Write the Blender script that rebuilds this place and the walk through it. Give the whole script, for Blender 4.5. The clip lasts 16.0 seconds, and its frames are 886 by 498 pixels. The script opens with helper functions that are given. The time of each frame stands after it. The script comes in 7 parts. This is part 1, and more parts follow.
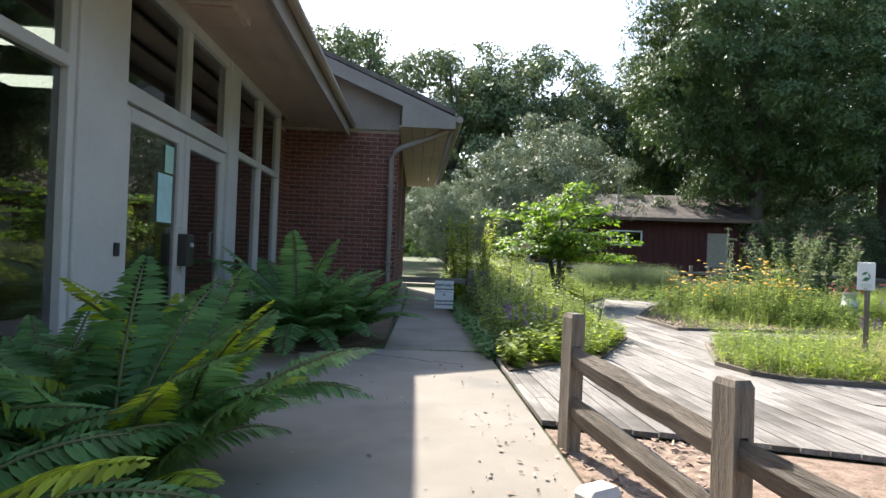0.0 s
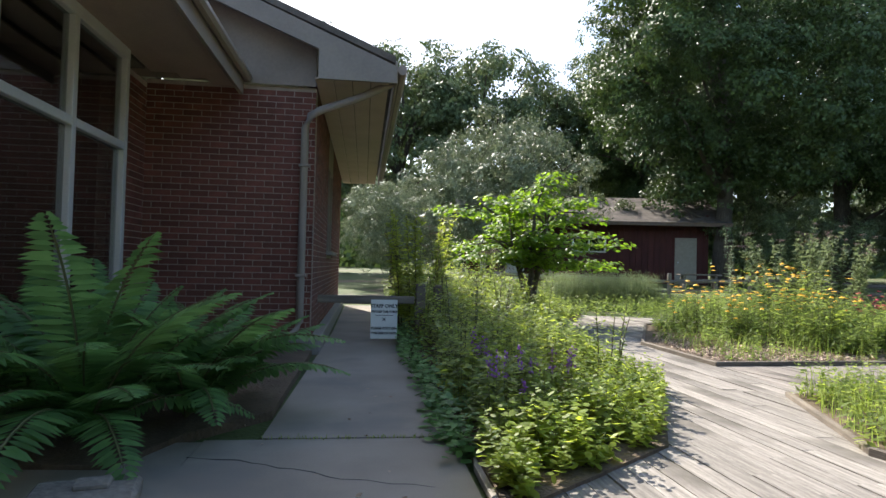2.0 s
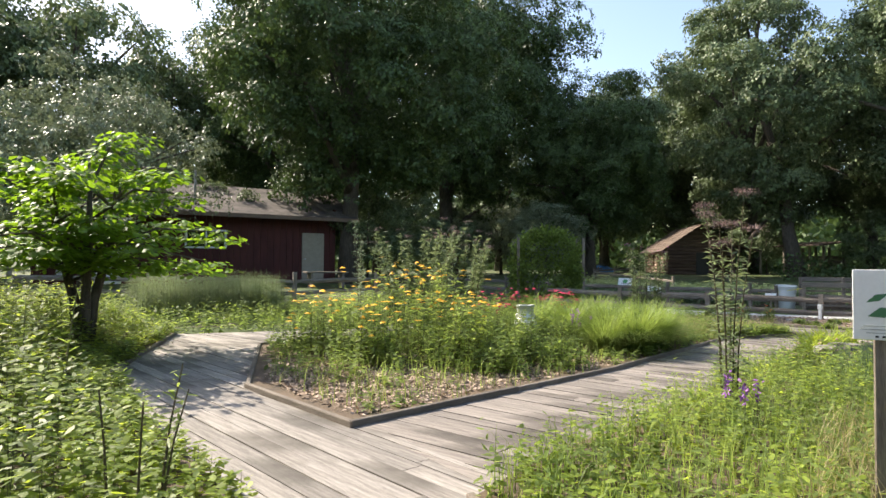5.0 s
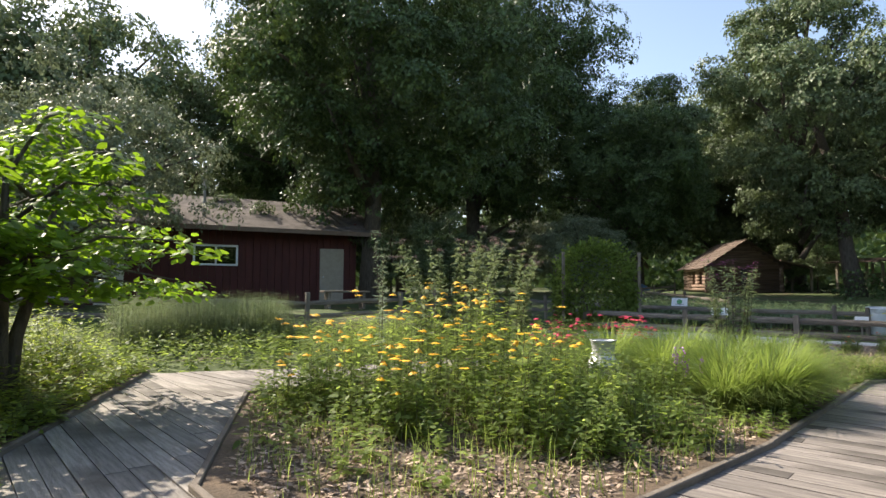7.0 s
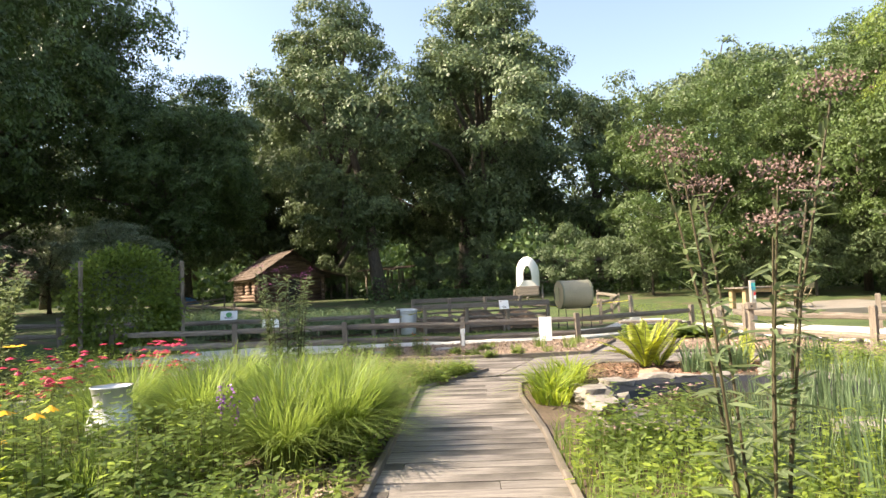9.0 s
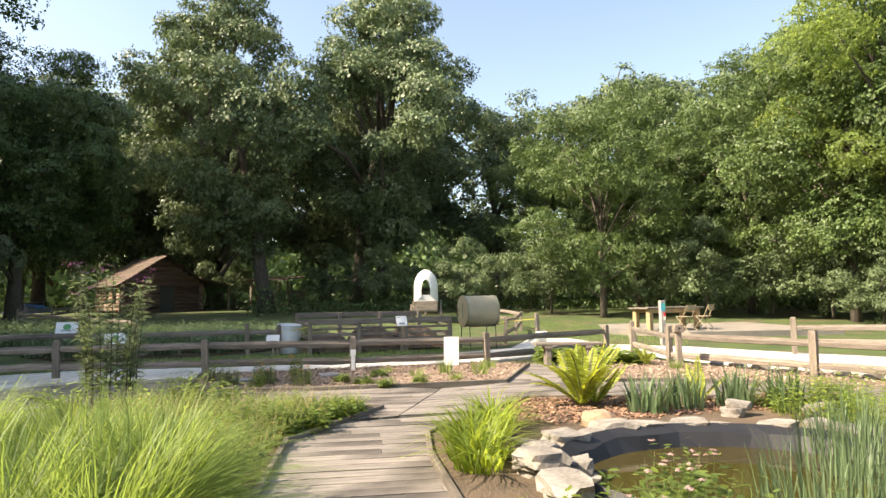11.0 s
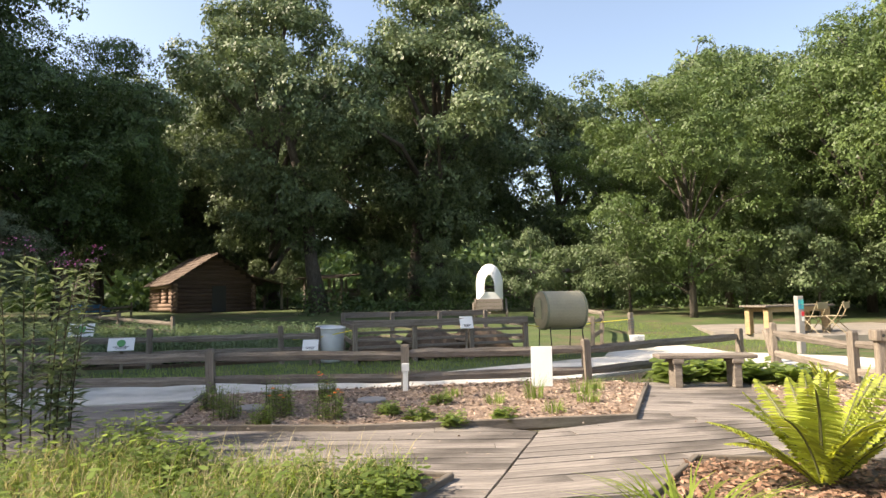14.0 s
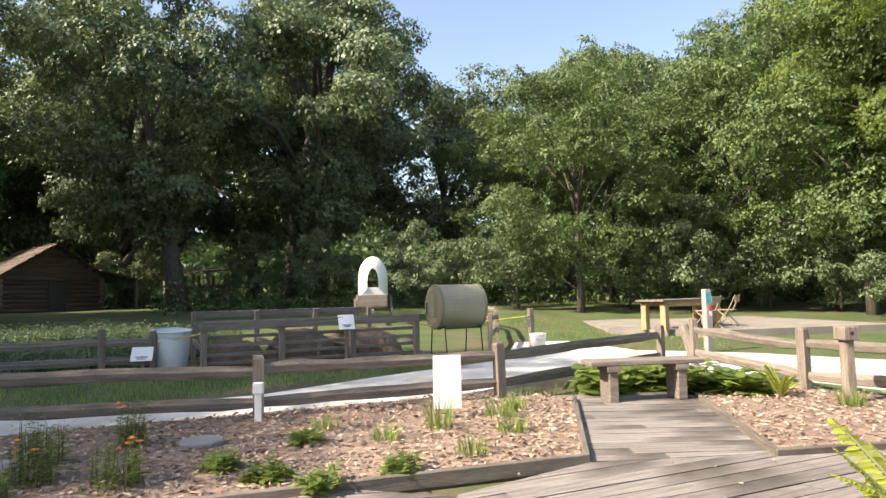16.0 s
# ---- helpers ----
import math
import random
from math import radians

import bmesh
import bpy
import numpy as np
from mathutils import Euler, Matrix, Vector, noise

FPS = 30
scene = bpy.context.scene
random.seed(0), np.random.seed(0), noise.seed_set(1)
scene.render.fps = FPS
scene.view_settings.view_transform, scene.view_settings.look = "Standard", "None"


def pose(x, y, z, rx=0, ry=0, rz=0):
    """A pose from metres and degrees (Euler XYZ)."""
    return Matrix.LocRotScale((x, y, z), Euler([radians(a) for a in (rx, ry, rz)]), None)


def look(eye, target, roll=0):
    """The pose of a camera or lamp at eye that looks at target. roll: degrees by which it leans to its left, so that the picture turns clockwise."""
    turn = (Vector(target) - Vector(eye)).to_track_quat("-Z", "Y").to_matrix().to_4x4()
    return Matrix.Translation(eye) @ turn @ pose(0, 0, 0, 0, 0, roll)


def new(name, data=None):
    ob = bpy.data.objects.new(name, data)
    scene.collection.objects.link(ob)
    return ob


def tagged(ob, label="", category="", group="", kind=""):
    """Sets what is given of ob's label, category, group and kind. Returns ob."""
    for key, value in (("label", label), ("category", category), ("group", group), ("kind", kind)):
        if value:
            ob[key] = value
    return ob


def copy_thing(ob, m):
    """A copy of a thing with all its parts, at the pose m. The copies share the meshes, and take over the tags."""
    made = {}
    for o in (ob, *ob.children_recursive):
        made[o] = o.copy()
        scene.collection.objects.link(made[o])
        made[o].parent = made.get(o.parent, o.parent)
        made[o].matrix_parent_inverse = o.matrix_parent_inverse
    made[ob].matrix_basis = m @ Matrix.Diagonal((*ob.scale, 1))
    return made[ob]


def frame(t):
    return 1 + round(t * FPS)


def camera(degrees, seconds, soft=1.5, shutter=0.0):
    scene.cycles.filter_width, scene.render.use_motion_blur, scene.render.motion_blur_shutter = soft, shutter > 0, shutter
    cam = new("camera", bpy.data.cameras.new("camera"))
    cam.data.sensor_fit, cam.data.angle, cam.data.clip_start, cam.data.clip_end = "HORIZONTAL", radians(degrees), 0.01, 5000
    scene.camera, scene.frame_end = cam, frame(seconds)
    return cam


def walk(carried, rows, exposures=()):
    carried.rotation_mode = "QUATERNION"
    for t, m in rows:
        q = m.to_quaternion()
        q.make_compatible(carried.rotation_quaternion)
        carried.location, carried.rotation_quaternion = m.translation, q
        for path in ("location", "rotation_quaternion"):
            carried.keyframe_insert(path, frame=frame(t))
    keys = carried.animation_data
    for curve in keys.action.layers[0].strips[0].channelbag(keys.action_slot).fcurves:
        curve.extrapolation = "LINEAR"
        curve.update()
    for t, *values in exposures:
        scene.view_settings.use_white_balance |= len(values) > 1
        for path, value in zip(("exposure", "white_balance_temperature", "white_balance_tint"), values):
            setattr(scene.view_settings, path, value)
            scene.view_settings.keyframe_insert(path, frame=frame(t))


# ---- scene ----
cam = camera(72.0, 16.0)
PATH = [
    (0, (0.0, 0.0, 1.093), (0.091, 1.998, 1.107), 2.2),
    (0.5, (0.112, 0.809, 1.082), (0.205, 2.806, 1.099), 2.0),
    (1, (0.126, 1.603, 1.053), (0.26, 3.598, 1.059), 2.0),
    (1.5, (0.136, 2.321, 1.05), (0.236, 4.318, 1.071), 2.4),
    (2, (0.278, 3.063, 1.06), (0.533, 5.046, 1.114), 1.4),
    (2.5, (0.414, 3.691, 1.046), (1.011, 5.598, 1.119), -0.1),
    (2.8, (0.601, 3.952, 0.998), (1.504, 5.735, 1.07), -2.7),
    (3, (0.785, 4.309, 1.006), (1.921, 5.954, 1.056), -3.4),
    (3.5, (1.072, 4.693, 1.017), (2.531, 6.062, 1.047), -3.3),
    (4, (1.482, 4.928, 1.088), (3.055, 6.163, 1.104), -3.8),
    (4.5, (1.704, 5.296, 1.105), (3.173, 6.653, 1.129), -1.0),
    (4.7, (1.707, 5.427, 1.135), (3.087, 6.874, 1.168), 0.4),
    (6.8, (2.95, 7.307, 1.223), (4.132, 8.916, 1.334), 0.5),
    (7, (3.029, 7.507, 1.212), (4.28, 9.064, 1.327), 0.4),
    (7.5, (3.249, 7.849, 1.233), (4.693, 9.229, 1.34), 0.5),
    (7.8, (3.352, 7.952, 1.264), (4.985, 9.102, 1.361), -0.8),
    (8, (3.585, 8.028, 1.273), (5.324, 9.01, 1.376), -2.0),
    (8.5, (4.147, 8.366, 1.236), (6.035, 9.015, 1.362), -1.8),
    (9, (4.678, 8.435, 1.216), (6.64, 8.804, 1.348), -2.2),
    (9.5, (5.278, 8.53, 1.171), (7.263, 8.727, 1.316), -2.2),
    (10, (5.76, 8.623, 1.187), (7.749, 8.742, 1.36), -1.1),
    (10.2, (5.921, 8.615, 1.194), (7.912, 8.663, 1.378), -1.3),
    (12.3, (7.791, 8.933, 1.172), (9.785, 8.968, 1.327), -0.3),
    (12.5, (7.96, 8.921, 1.155), (9.951, 9.013, 1.316), -0.3),
    (13, (8.466, 8.963, 1.151), (10.452, 9.103, 1.34), -1.3),
    (13.5, (8.956, 9.087, 1.154), (10.938, 9.28, 1.345), -0.7),
    (14, (9.485, 9.105, 1.156), (11.466, 9.319, 1.327), -1.0),
    (14.5, (9.97, 9.234, 1.145), (11.956, 9.402, 1.316), -0.8),
    (15, (10.441, 9.243, 1.122), (12.432, 9.325, 1.3), -0.4),
    (15.5, (10.966, 9.25, 1.108), (12.958, 9.202, 1.281), -1.2),
    (16, (11.472, 9.228, 1.126), (13.459, 9.058, 1.279), -1.3),
]
walk(cam, [(t, look(eye, target, roll)) for t, eye, target, roll in PATH], [(0, 1.4, 6500, 10), (1.5, 1.25, 6500, 10), (2.5, 1.15, 6800, 10), (4.5, 1.22, 7000, 11), (6, 1.1, 7100, 12), (7, 1.0, 7100, 12), (8, 1.22, 7600, 12), (9, 1.48, 7800, 12), (10, 1.46, 7900, 12), (12.5, 1.3, 7900, 13), (14.5, 1.22, 7600, 14), (16, 1.26, 7350, 14)])

# ---- light ----
SUN_WAY = Vector((0.35, -1.1, -1.0)).normalized()
world = bpy.data.worlds.new("sky")
scene.world = world
world.use_nodes = True
wn = world.node_tree
sky = wn.nodes.new("ShaderNodeTexSky")
sky.sky_type, sky.sun_disc = "NISHITA", False
sky.sun_elevation = math.asin(-SUN_WAY.z)
sky.sun_rotation = math.atan2(-SUN_WAY.x, -SUN_WAY.y)
sky.air_density, sky.dust_density, sky.ozone_density = 1.0, 1.4, 1.0
wn.links.new(sky.outputs[0], wn.nodes["Background"].inputs[0])
wn.nodes["Background"].inputs[1].default_value = 0.145
sun = new("sun", bpy.data.lights.new("sun", "SUN"))
sun.data.energy, sun.data.angle, sun.data.color = 4.8, radians(0.6), (1.0, 0.94, 0.84)
sun.matrix_world = SUN_WAY.to_track_quat("-Z", "Y").to_matrix().to_4x4()


# ---- materials ----
def material(name, a, b, rough=0.8, scale=6.0, fine=60.0, bump=0.3, stretch=(1, 1, 1), metal=0.0, per=0.0, island=0.0, leafy=0.0, dirt=None, spec=0.5, dist=0.01):
    """Two colours mixed by noise at two scales, with fine relief."""
    m = bpy.data.materials.new(name)
    m.use_nodes = True
    nt = m.node_tree
    N, Lk = nt.nodes, nt.links
    bsdf = N["Principled BSDF"]
    tc, mp = N.new("ShaderNodeTexCoord"), N.new("ShaderNodeMapping")
    mp.inputs["Scale"].default_value = stretch
    Lk.new(tc.outputs["Object"], mp.inputs[0])
    n1, n2 = N.new("ShaderNodeTexNoise"), N.new("ShaderNodeTexNoise")
    n1.inputs["Scale"].default_value, n2.inputs["Scale"].default_value = scale, fine
    n1.inputs["Detail"].default_value, n2.inputs["Detail"].default_value = 5, 4
    Lk.new(mp.outputs[0], n1.inputs["Vector"])
    Lk.new(mp.outputs[0], n2.inputs["Vector"])
    mix = N.new("ShaderNodeMath")
    mix.operation = "MULTIPLY_ADD"
    mix.inputs[1].default_value, mix.inputs[2].default_value = 0.45, 0.0
    Lk.new(n2.outputs[0], mix.inputs[0])
    add = N.new("ShaderNodeMath")
    add.operation = "MULTIPLY_ADD"
    add.inputs[1].default_value = 0.75
    Lk.new(n1.outputs[0], add.inputs[0])
    Lk.new(mix.outputs[0], add.inputs[2])
    ramp = N.new("ShaderNodeValToRGB")
    ramp.color_ramp.elements[0].position, ramp.color_ramp.elements[1].position = 0.4, 0.8
    ramp.color_ramp.elements[0].color, ramp.color_ramp.elements[1].color = (*a, 1), (*b, 1)
    Lk.new(add.outputs[0], ramp.inputs[0])
    col = ramp.outputs[0]
    if dirt:
        n3 = N.new("ShaderNodeTexNoise")
        n3.inputs["Scale"].default_value, n3.inputs["Detail"].default_value = dirt[1], 6
        Lk.new(tc.outputs["Object"], n3.inputs["Vector"])
        r3 = N.new("ShaderNodeValToRGB")
        r3.color_ramp.elements[0].position, r3.color_ramp.elements[1].position = 0.52, 0.66
        Lk.new(n3.outputs[0], r3.inputs[0])
        mx = N.new("ShaderNodeMixRGB")
        Lk.new(r3.outputs[0], mx.inputs[0])
        Lk.new(col, mx.inputs[1])
        mx.inputs[2].default_value = (*dirt[0], 1)
        col = mx.outputs[0]
    if per or island:
        src = N.new("ShaderNodeObjectInfo").outputs["Random"] if per else N.new("ShaderNodeNewGeometry").outputs["Random Per Island"]
        hsv, mr = N.new("ShaderNodeHueSaturation"), N.new("ShaderNodeMapRange")
        k = per or island
        mr.inputs[3].default_value, mr.inputs[4].default_value = 1 - k, 1 + k
        Lk.new(src, mr.inputs[0])
        Lk.new(mr.outputs[0], hsv.inputs["Value"])
        Lk.new(col, hsv.inputs["Color"])
        col = hsv.outputs[0]
    Lk.new(col, bsdf.inputs["Base Color"])
    bsdf.inputs["Roughness"].default_value, bsdf.inputs["Metallic"].default_value = rough, metal
    bsdf.inputs["Specular IOR Level"].default_value = spec
    if bump:
        bp = N.new("ShaderNodeBump")
        bp.inputs["Strength"].default_value, bp.inputs["Distance"].default_value = bump, dist
        Lk.new(add.outputs[0], bp.inputs["Height"])
        Lk.new(bp.outputs[0], bsdf.inputs["Normal"])
    if leafy:
        tr, ms = N.new("ShaderNodeBsdfTranslucent"), N.new("ShaderNodeMixShader")
        hs = N.new("ShaderNodeHueSaturation")
        hs.inputs["Hue"].default_value, hs.inputs["Saturation"].default_value, hs.inputs["Value"].default_value = 0.48, 1.1, 1.9
        Lk.new(col, hs.inputs["Color"])
        Lk.new(hs.outputs[0], tr.inputs[0])
        ms.inputs[0].default_value = leafy
        Lk.new(bsdf.outputs[0], ms.inputs[1])
        Lk.new(tr.outputs[0], ms.inputs[2])
        Lk.new(ms.outputs[0], N["Material Output"].inputs[0])
    return m


def leaf_mat(name, a, b, leafy=0.3, rough=0.5, island=0.35):
    return material(name, a, b, rough, 0.7, 9.0, 0.0, island=island, leafy=leafy, spec=0.35)


def plain(name, c, rough=0.5, metal=0.0, var=0.12, scale=8, bump=0.08, **k):
    return material(name, tuple(v * (1 - var) for v in c), tuple(min(1, v * (1 + var)) for v in c), rough, scale, scale * 9, bump, metal=metal, **k)


def glass_mat(name, tint=(0.55, 0.6, 0.6)):
    m = bpy.data.materials.new(name)
    m.use_nodes = True
    N, Lk = m.node_tree.nodes, m.node_tree.links
    tr, gl, ms, fr = N.new("ShaderNodeBsdfTransparent"), N.new("ShaderNodeBsdfGlossy"), N.new("ShaderNodeMixShader"), N.new("ShaderNodeLayerWeight")
    sq, ma = N.new("ShaderNodeMath"), N.new("ShaderNodeMath")
    sq.operation, ma.operation = "POWER", "MULTIPLY_ADD"
    sq.inputs[1].default_value, ma.inputs[1].default_value, ma.inputs[2].default_value = 2.0, 0.7, 0.06
    tr.inputs[0].default_value = (*tint, 1)
    gl.inputs["Roughness"].default_value = 0.01
    fr.inputs[0].default_value = 0.5
    Lk.new(fr.outputs["Facing"], sq.inputs[0])
    Lk.new(sq.outputs[0], ma.inputs[0])
    Lk.new(ma.outputs[0], ms.inputs[0])
    Lk.new(tr.outputs[0], ms.inputs[1])
    Lk.new(gl.outputs[0], ms.inputs[2])
    Lk.new(ms.outputs[0], N["Material Output"].inputs[0])
    return m


M_GRASS = material("lawn", (0.035, 0.062, 0.016), (0.095, 0.13, 0.035), 0.9, 0.9, 30, 0.8, dirt=((0.12, 0.09, 0.055), 0.6), dist=0.03)
M_SOIL = material("soil", (0.06, 0.045, 0.03), (0.16, 0.11, 0.07), 0.95, 3, 40, 1.0, dist=0.03)
M_MULCH = material("mulch", (0.115, 0.075, 0.052), (0.37, 0.265, 0.195), 0.95, 12, 70, 1.0, dist=0.02)
M_CHIP = material("wood_chip", (0.19, 0.13, 0.092), (0.52, 0.4, 0.305), 0.9, 9, 50, 0.2, island=0.5)
M_CHIPR = material("red_mulch_chip", (0.14, 0.075, 0.045), (0.36, 0.22, 0.15), 0.9, 9, 50, 0.2, island=0.5)
M_CONC = material("concrete", (0.205, 0.18, 0.15), (0.305, 0.27, 0.228), 0.92, 1.4, 160, 0.35, dirt=((0.19, 0.175, 0.155), 1.1), dist=0.004)
M_GRAVEL = material("limestone_gravel", (0.52, 0.5, 0.45), (0.72, 0.69, 0.62), 0.95, 3, 120, 0.8, dirt=((0.35, 0.34, 0.28), 0.9), dist=0.01)
M_DECK = material("weathered_deck", (0.12, 0.107, 0.095), (0.38, 0.346, 0.31), 0.85, 5, 45, 0.6, (7, 0.5, 7), per=0.22, dirt=((0.1, 0.088, 0.075), 0.9), dist=0.006)
M_DECK2 = material("worn_brown_deck", (0.1, 0.086, 0.075), (0.32, 0.282, 0.248), 0.85, 5, 45, 0.6, (7, 0.5, 7), per=0.22, dirt=((0.075, 0.064, 0.054), 0.9), dist=0.006)
M_EDGE = material("edging_timber", (0.09, 0.075, 0.06), (0.22, 0.185, 0.15), 0.9, 4, 40, 0.6, (0.6, 5, 5), per=0.2)
M_RAIL = material("split_rail_wood", (0.11, 0.09, 0.072), (0.3, 0.255, 0.21), 0.9, 5, 40, 0.9, (0.5, 7, 7), per=0.2, dist=0.012)
M_POST = material("fence_post_wood", (0.115, 0.092, 0.072), (0.3, 0.252, 0.2), 0.85, 5, 40, 0.9, (7, 7, 0.6), per=0.15, dist=0.012)
M_BRICK = material("brick", (0.1, 0.034, 0.025), (0.2, 0.068, 0.05), 0.85, 6, 90, 0.5, per=0.3, dist=0.006)
M_BRICKS = material("brick_joined", (0.1, 0.034, 0.025), (0.2, 0.068, 0.05), 0.85, 6, 90, 0.5, island=0.3, dist=0.006)
M_MORTAR = material("mortar", (0.3, 0.24, 0.2), (0.42, 0.35, 0.3), 0.95, 9, 90, 0.4)
M_TRIM = material("brown_paint", (0.2, 0.155, 0.125), (0.27, 0.21, 0.17), 0.6, 2, 30, 0.15)
M_SOFFIT = material("soffit_paint", (0.38, 0.29, 0.235), (0.46, 0.36, 0.29), 0.6, 2, 30, 0.1)
M_FASCIA = material("fascia_paint", (0.22, 0.185, 0.16), (0.29, 0.245, 0.21), 0.6, 2, 30, 0.1)
M_ALU = material("aluminium_frame", (0.5, 0.5, 0.49), (0.6, 0.6, 0.59), 0.45, 2, 40, 0.06, metal=0.1)
M_GLASS = glass_mat("window_glass")
# dark colour that holds the dimness of the rooms behind glass
M_INSIDE = plain("dim_interior", (0.1, 0.085, 0.07), 0.9)
M_ROOF = material("asphalt_shingle", (0.075, 0.064, 0.057), (0.18, 0.152, 0.137), 0.95, 4, 80, 0.7, per=0.2)
M_SHED = material("red_siding", (0.06, 0.015, 0.012), (0.105, 0.027, 0.022), 0.8, 3, 40, 0.4, (1, 1, 0.3))
M_WHITE = plain("white_paint", (0.78, 0.78, 0.75), 0.5, var=0.05)
M_TAN = plain("tan_door_paint", (0.36, 0.31, 0.24), 0.6)
M_LOG = material("weathered_log", (0.14, 0.085, 0.062), (0.36, 0.25, 0.19), 0.9, 3, 30, 0.8, (0.4, 4, 4), per=0.2)
M_SHAKE = material("cedar_shake", (0.06, 0.043, 0.035), (0.2, 0.145, 0.115), 0.95, 5, 40, 0.7, per=0.3, island=0.0)
M_BARK = material("bark", (0.05, 0.04, 0.032), (0.15, 0.125, 0.1), 0.95, 5, 30, 1.0, (4, 4, 0.7), dist=0.03)
M_DARK = plain("dark_metal_and_shade", (0.03, 0.03, 0.03), 0.5)
M_ROCK = material("limestone", (0.14, 0.125, 0.108), (0.36, 0.325, 0.28), 0.9, 3, 35, 0.8, per=0.15, dist=0.02)
M_LINER = plain("pond_liner", (0.018, 0.018, 0.02), 0.55, bump=0.3)
L_OAK = leaf_mat("oak_leaves", (0.07, 0.108, 0.046), (0.165, 0.215, 0.105), 0.14)
L_DEEP = leaf_mat("maple_leaves", (0.034, 0.066, 0.021), (0.1, 0.155, 0.05), 0.12)
L_GREY = leaf_mat("silvery_leaves", (0.1, 0.13, 0.072), (0.21, 0.25, 0.155), 0.15)
L_LIGHT = leaf_mat("light_leaves", (0.11, 0.165, 0.042), (0.23, 0.3, 0.095), 0.55)
L_ASH = leaf_mat("ash_leaves", (0.052, 0.092, 0.026), (0.125, 0.18, 0.06), 0.2)
L_LIME = leaf_mat("lime_leaves", (0.08, 0.16, 0.022), (0.16, 0.28, 0.04), 0.5)
L_HERB = leaf_mat("herb_leaves", (0.085, 0.135, 0.034), (0.21, 0.285, 0.08), 0.55)
L_HERB2 = leaf_mat("yellow_green_leaves", (0.14, 0.205, 0.034), (0.31, 0.385, 0.085), 0.55)
L_SAGE = leaf_mat("sage_leaves", (0.13, 0.18, 0.11), (0.26, 0.31, 0.2), 0.3)
L_GRASS = leaf_mat("ornamental_grass", (0.1, 0.16, 0.034), (0.24, 0.32, 0.1), 0.45)
L_DRY = leaf_mat("dry_grass", (0.22, 0.2, 0.08), (0.42, 0.37, 0.2), 0.3)
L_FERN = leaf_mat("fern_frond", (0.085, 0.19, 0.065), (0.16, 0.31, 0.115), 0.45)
# lit counterpart of L_FERN: sunlight put into the frond colour
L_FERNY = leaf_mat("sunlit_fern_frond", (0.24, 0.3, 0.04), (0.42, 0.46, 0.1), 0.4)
L_IRIS = leaf_mat("iris_leaves", (0.08, 0.13, 0.06), (0.17, 0.23, 0.12), 0.3)
L_STEM = plain("stem", (0.12, 0.13, 0.05), 0.7, bump=0.0)
L_STEMR = plain("brown_stem", (0.075, 0.06, 0.03), 0.7, bump=0.0)
L_BUSH = leaf_mat("grey_green_leaves", (0.1, 0.14, 0.065), (0.2, 0.25, 0.13), 0.35)
F_YEL = plain("yellow_petal", (0.8, 0.42, 0.01), 0.6, bump=0.0, island=0.2)
F_RED = plain("red_petal", (0.42, 0.008, 0.05), 0.6, bump=0.0, island=0.3)
F_PINK = plain("dusty_pink_bloom", (0.3, 0.19, 0.17), 0.8, bump=0.0, island=0.3)
F_PURP = plain("purple_petal", (0.3, 0.11, 0.38), 0.6, bump=0.0, island=0.3)
F_ORG = plain("orange_petal", (0.75, 0.16, 0.02), 0.6, bump=0.0, island=0.2)


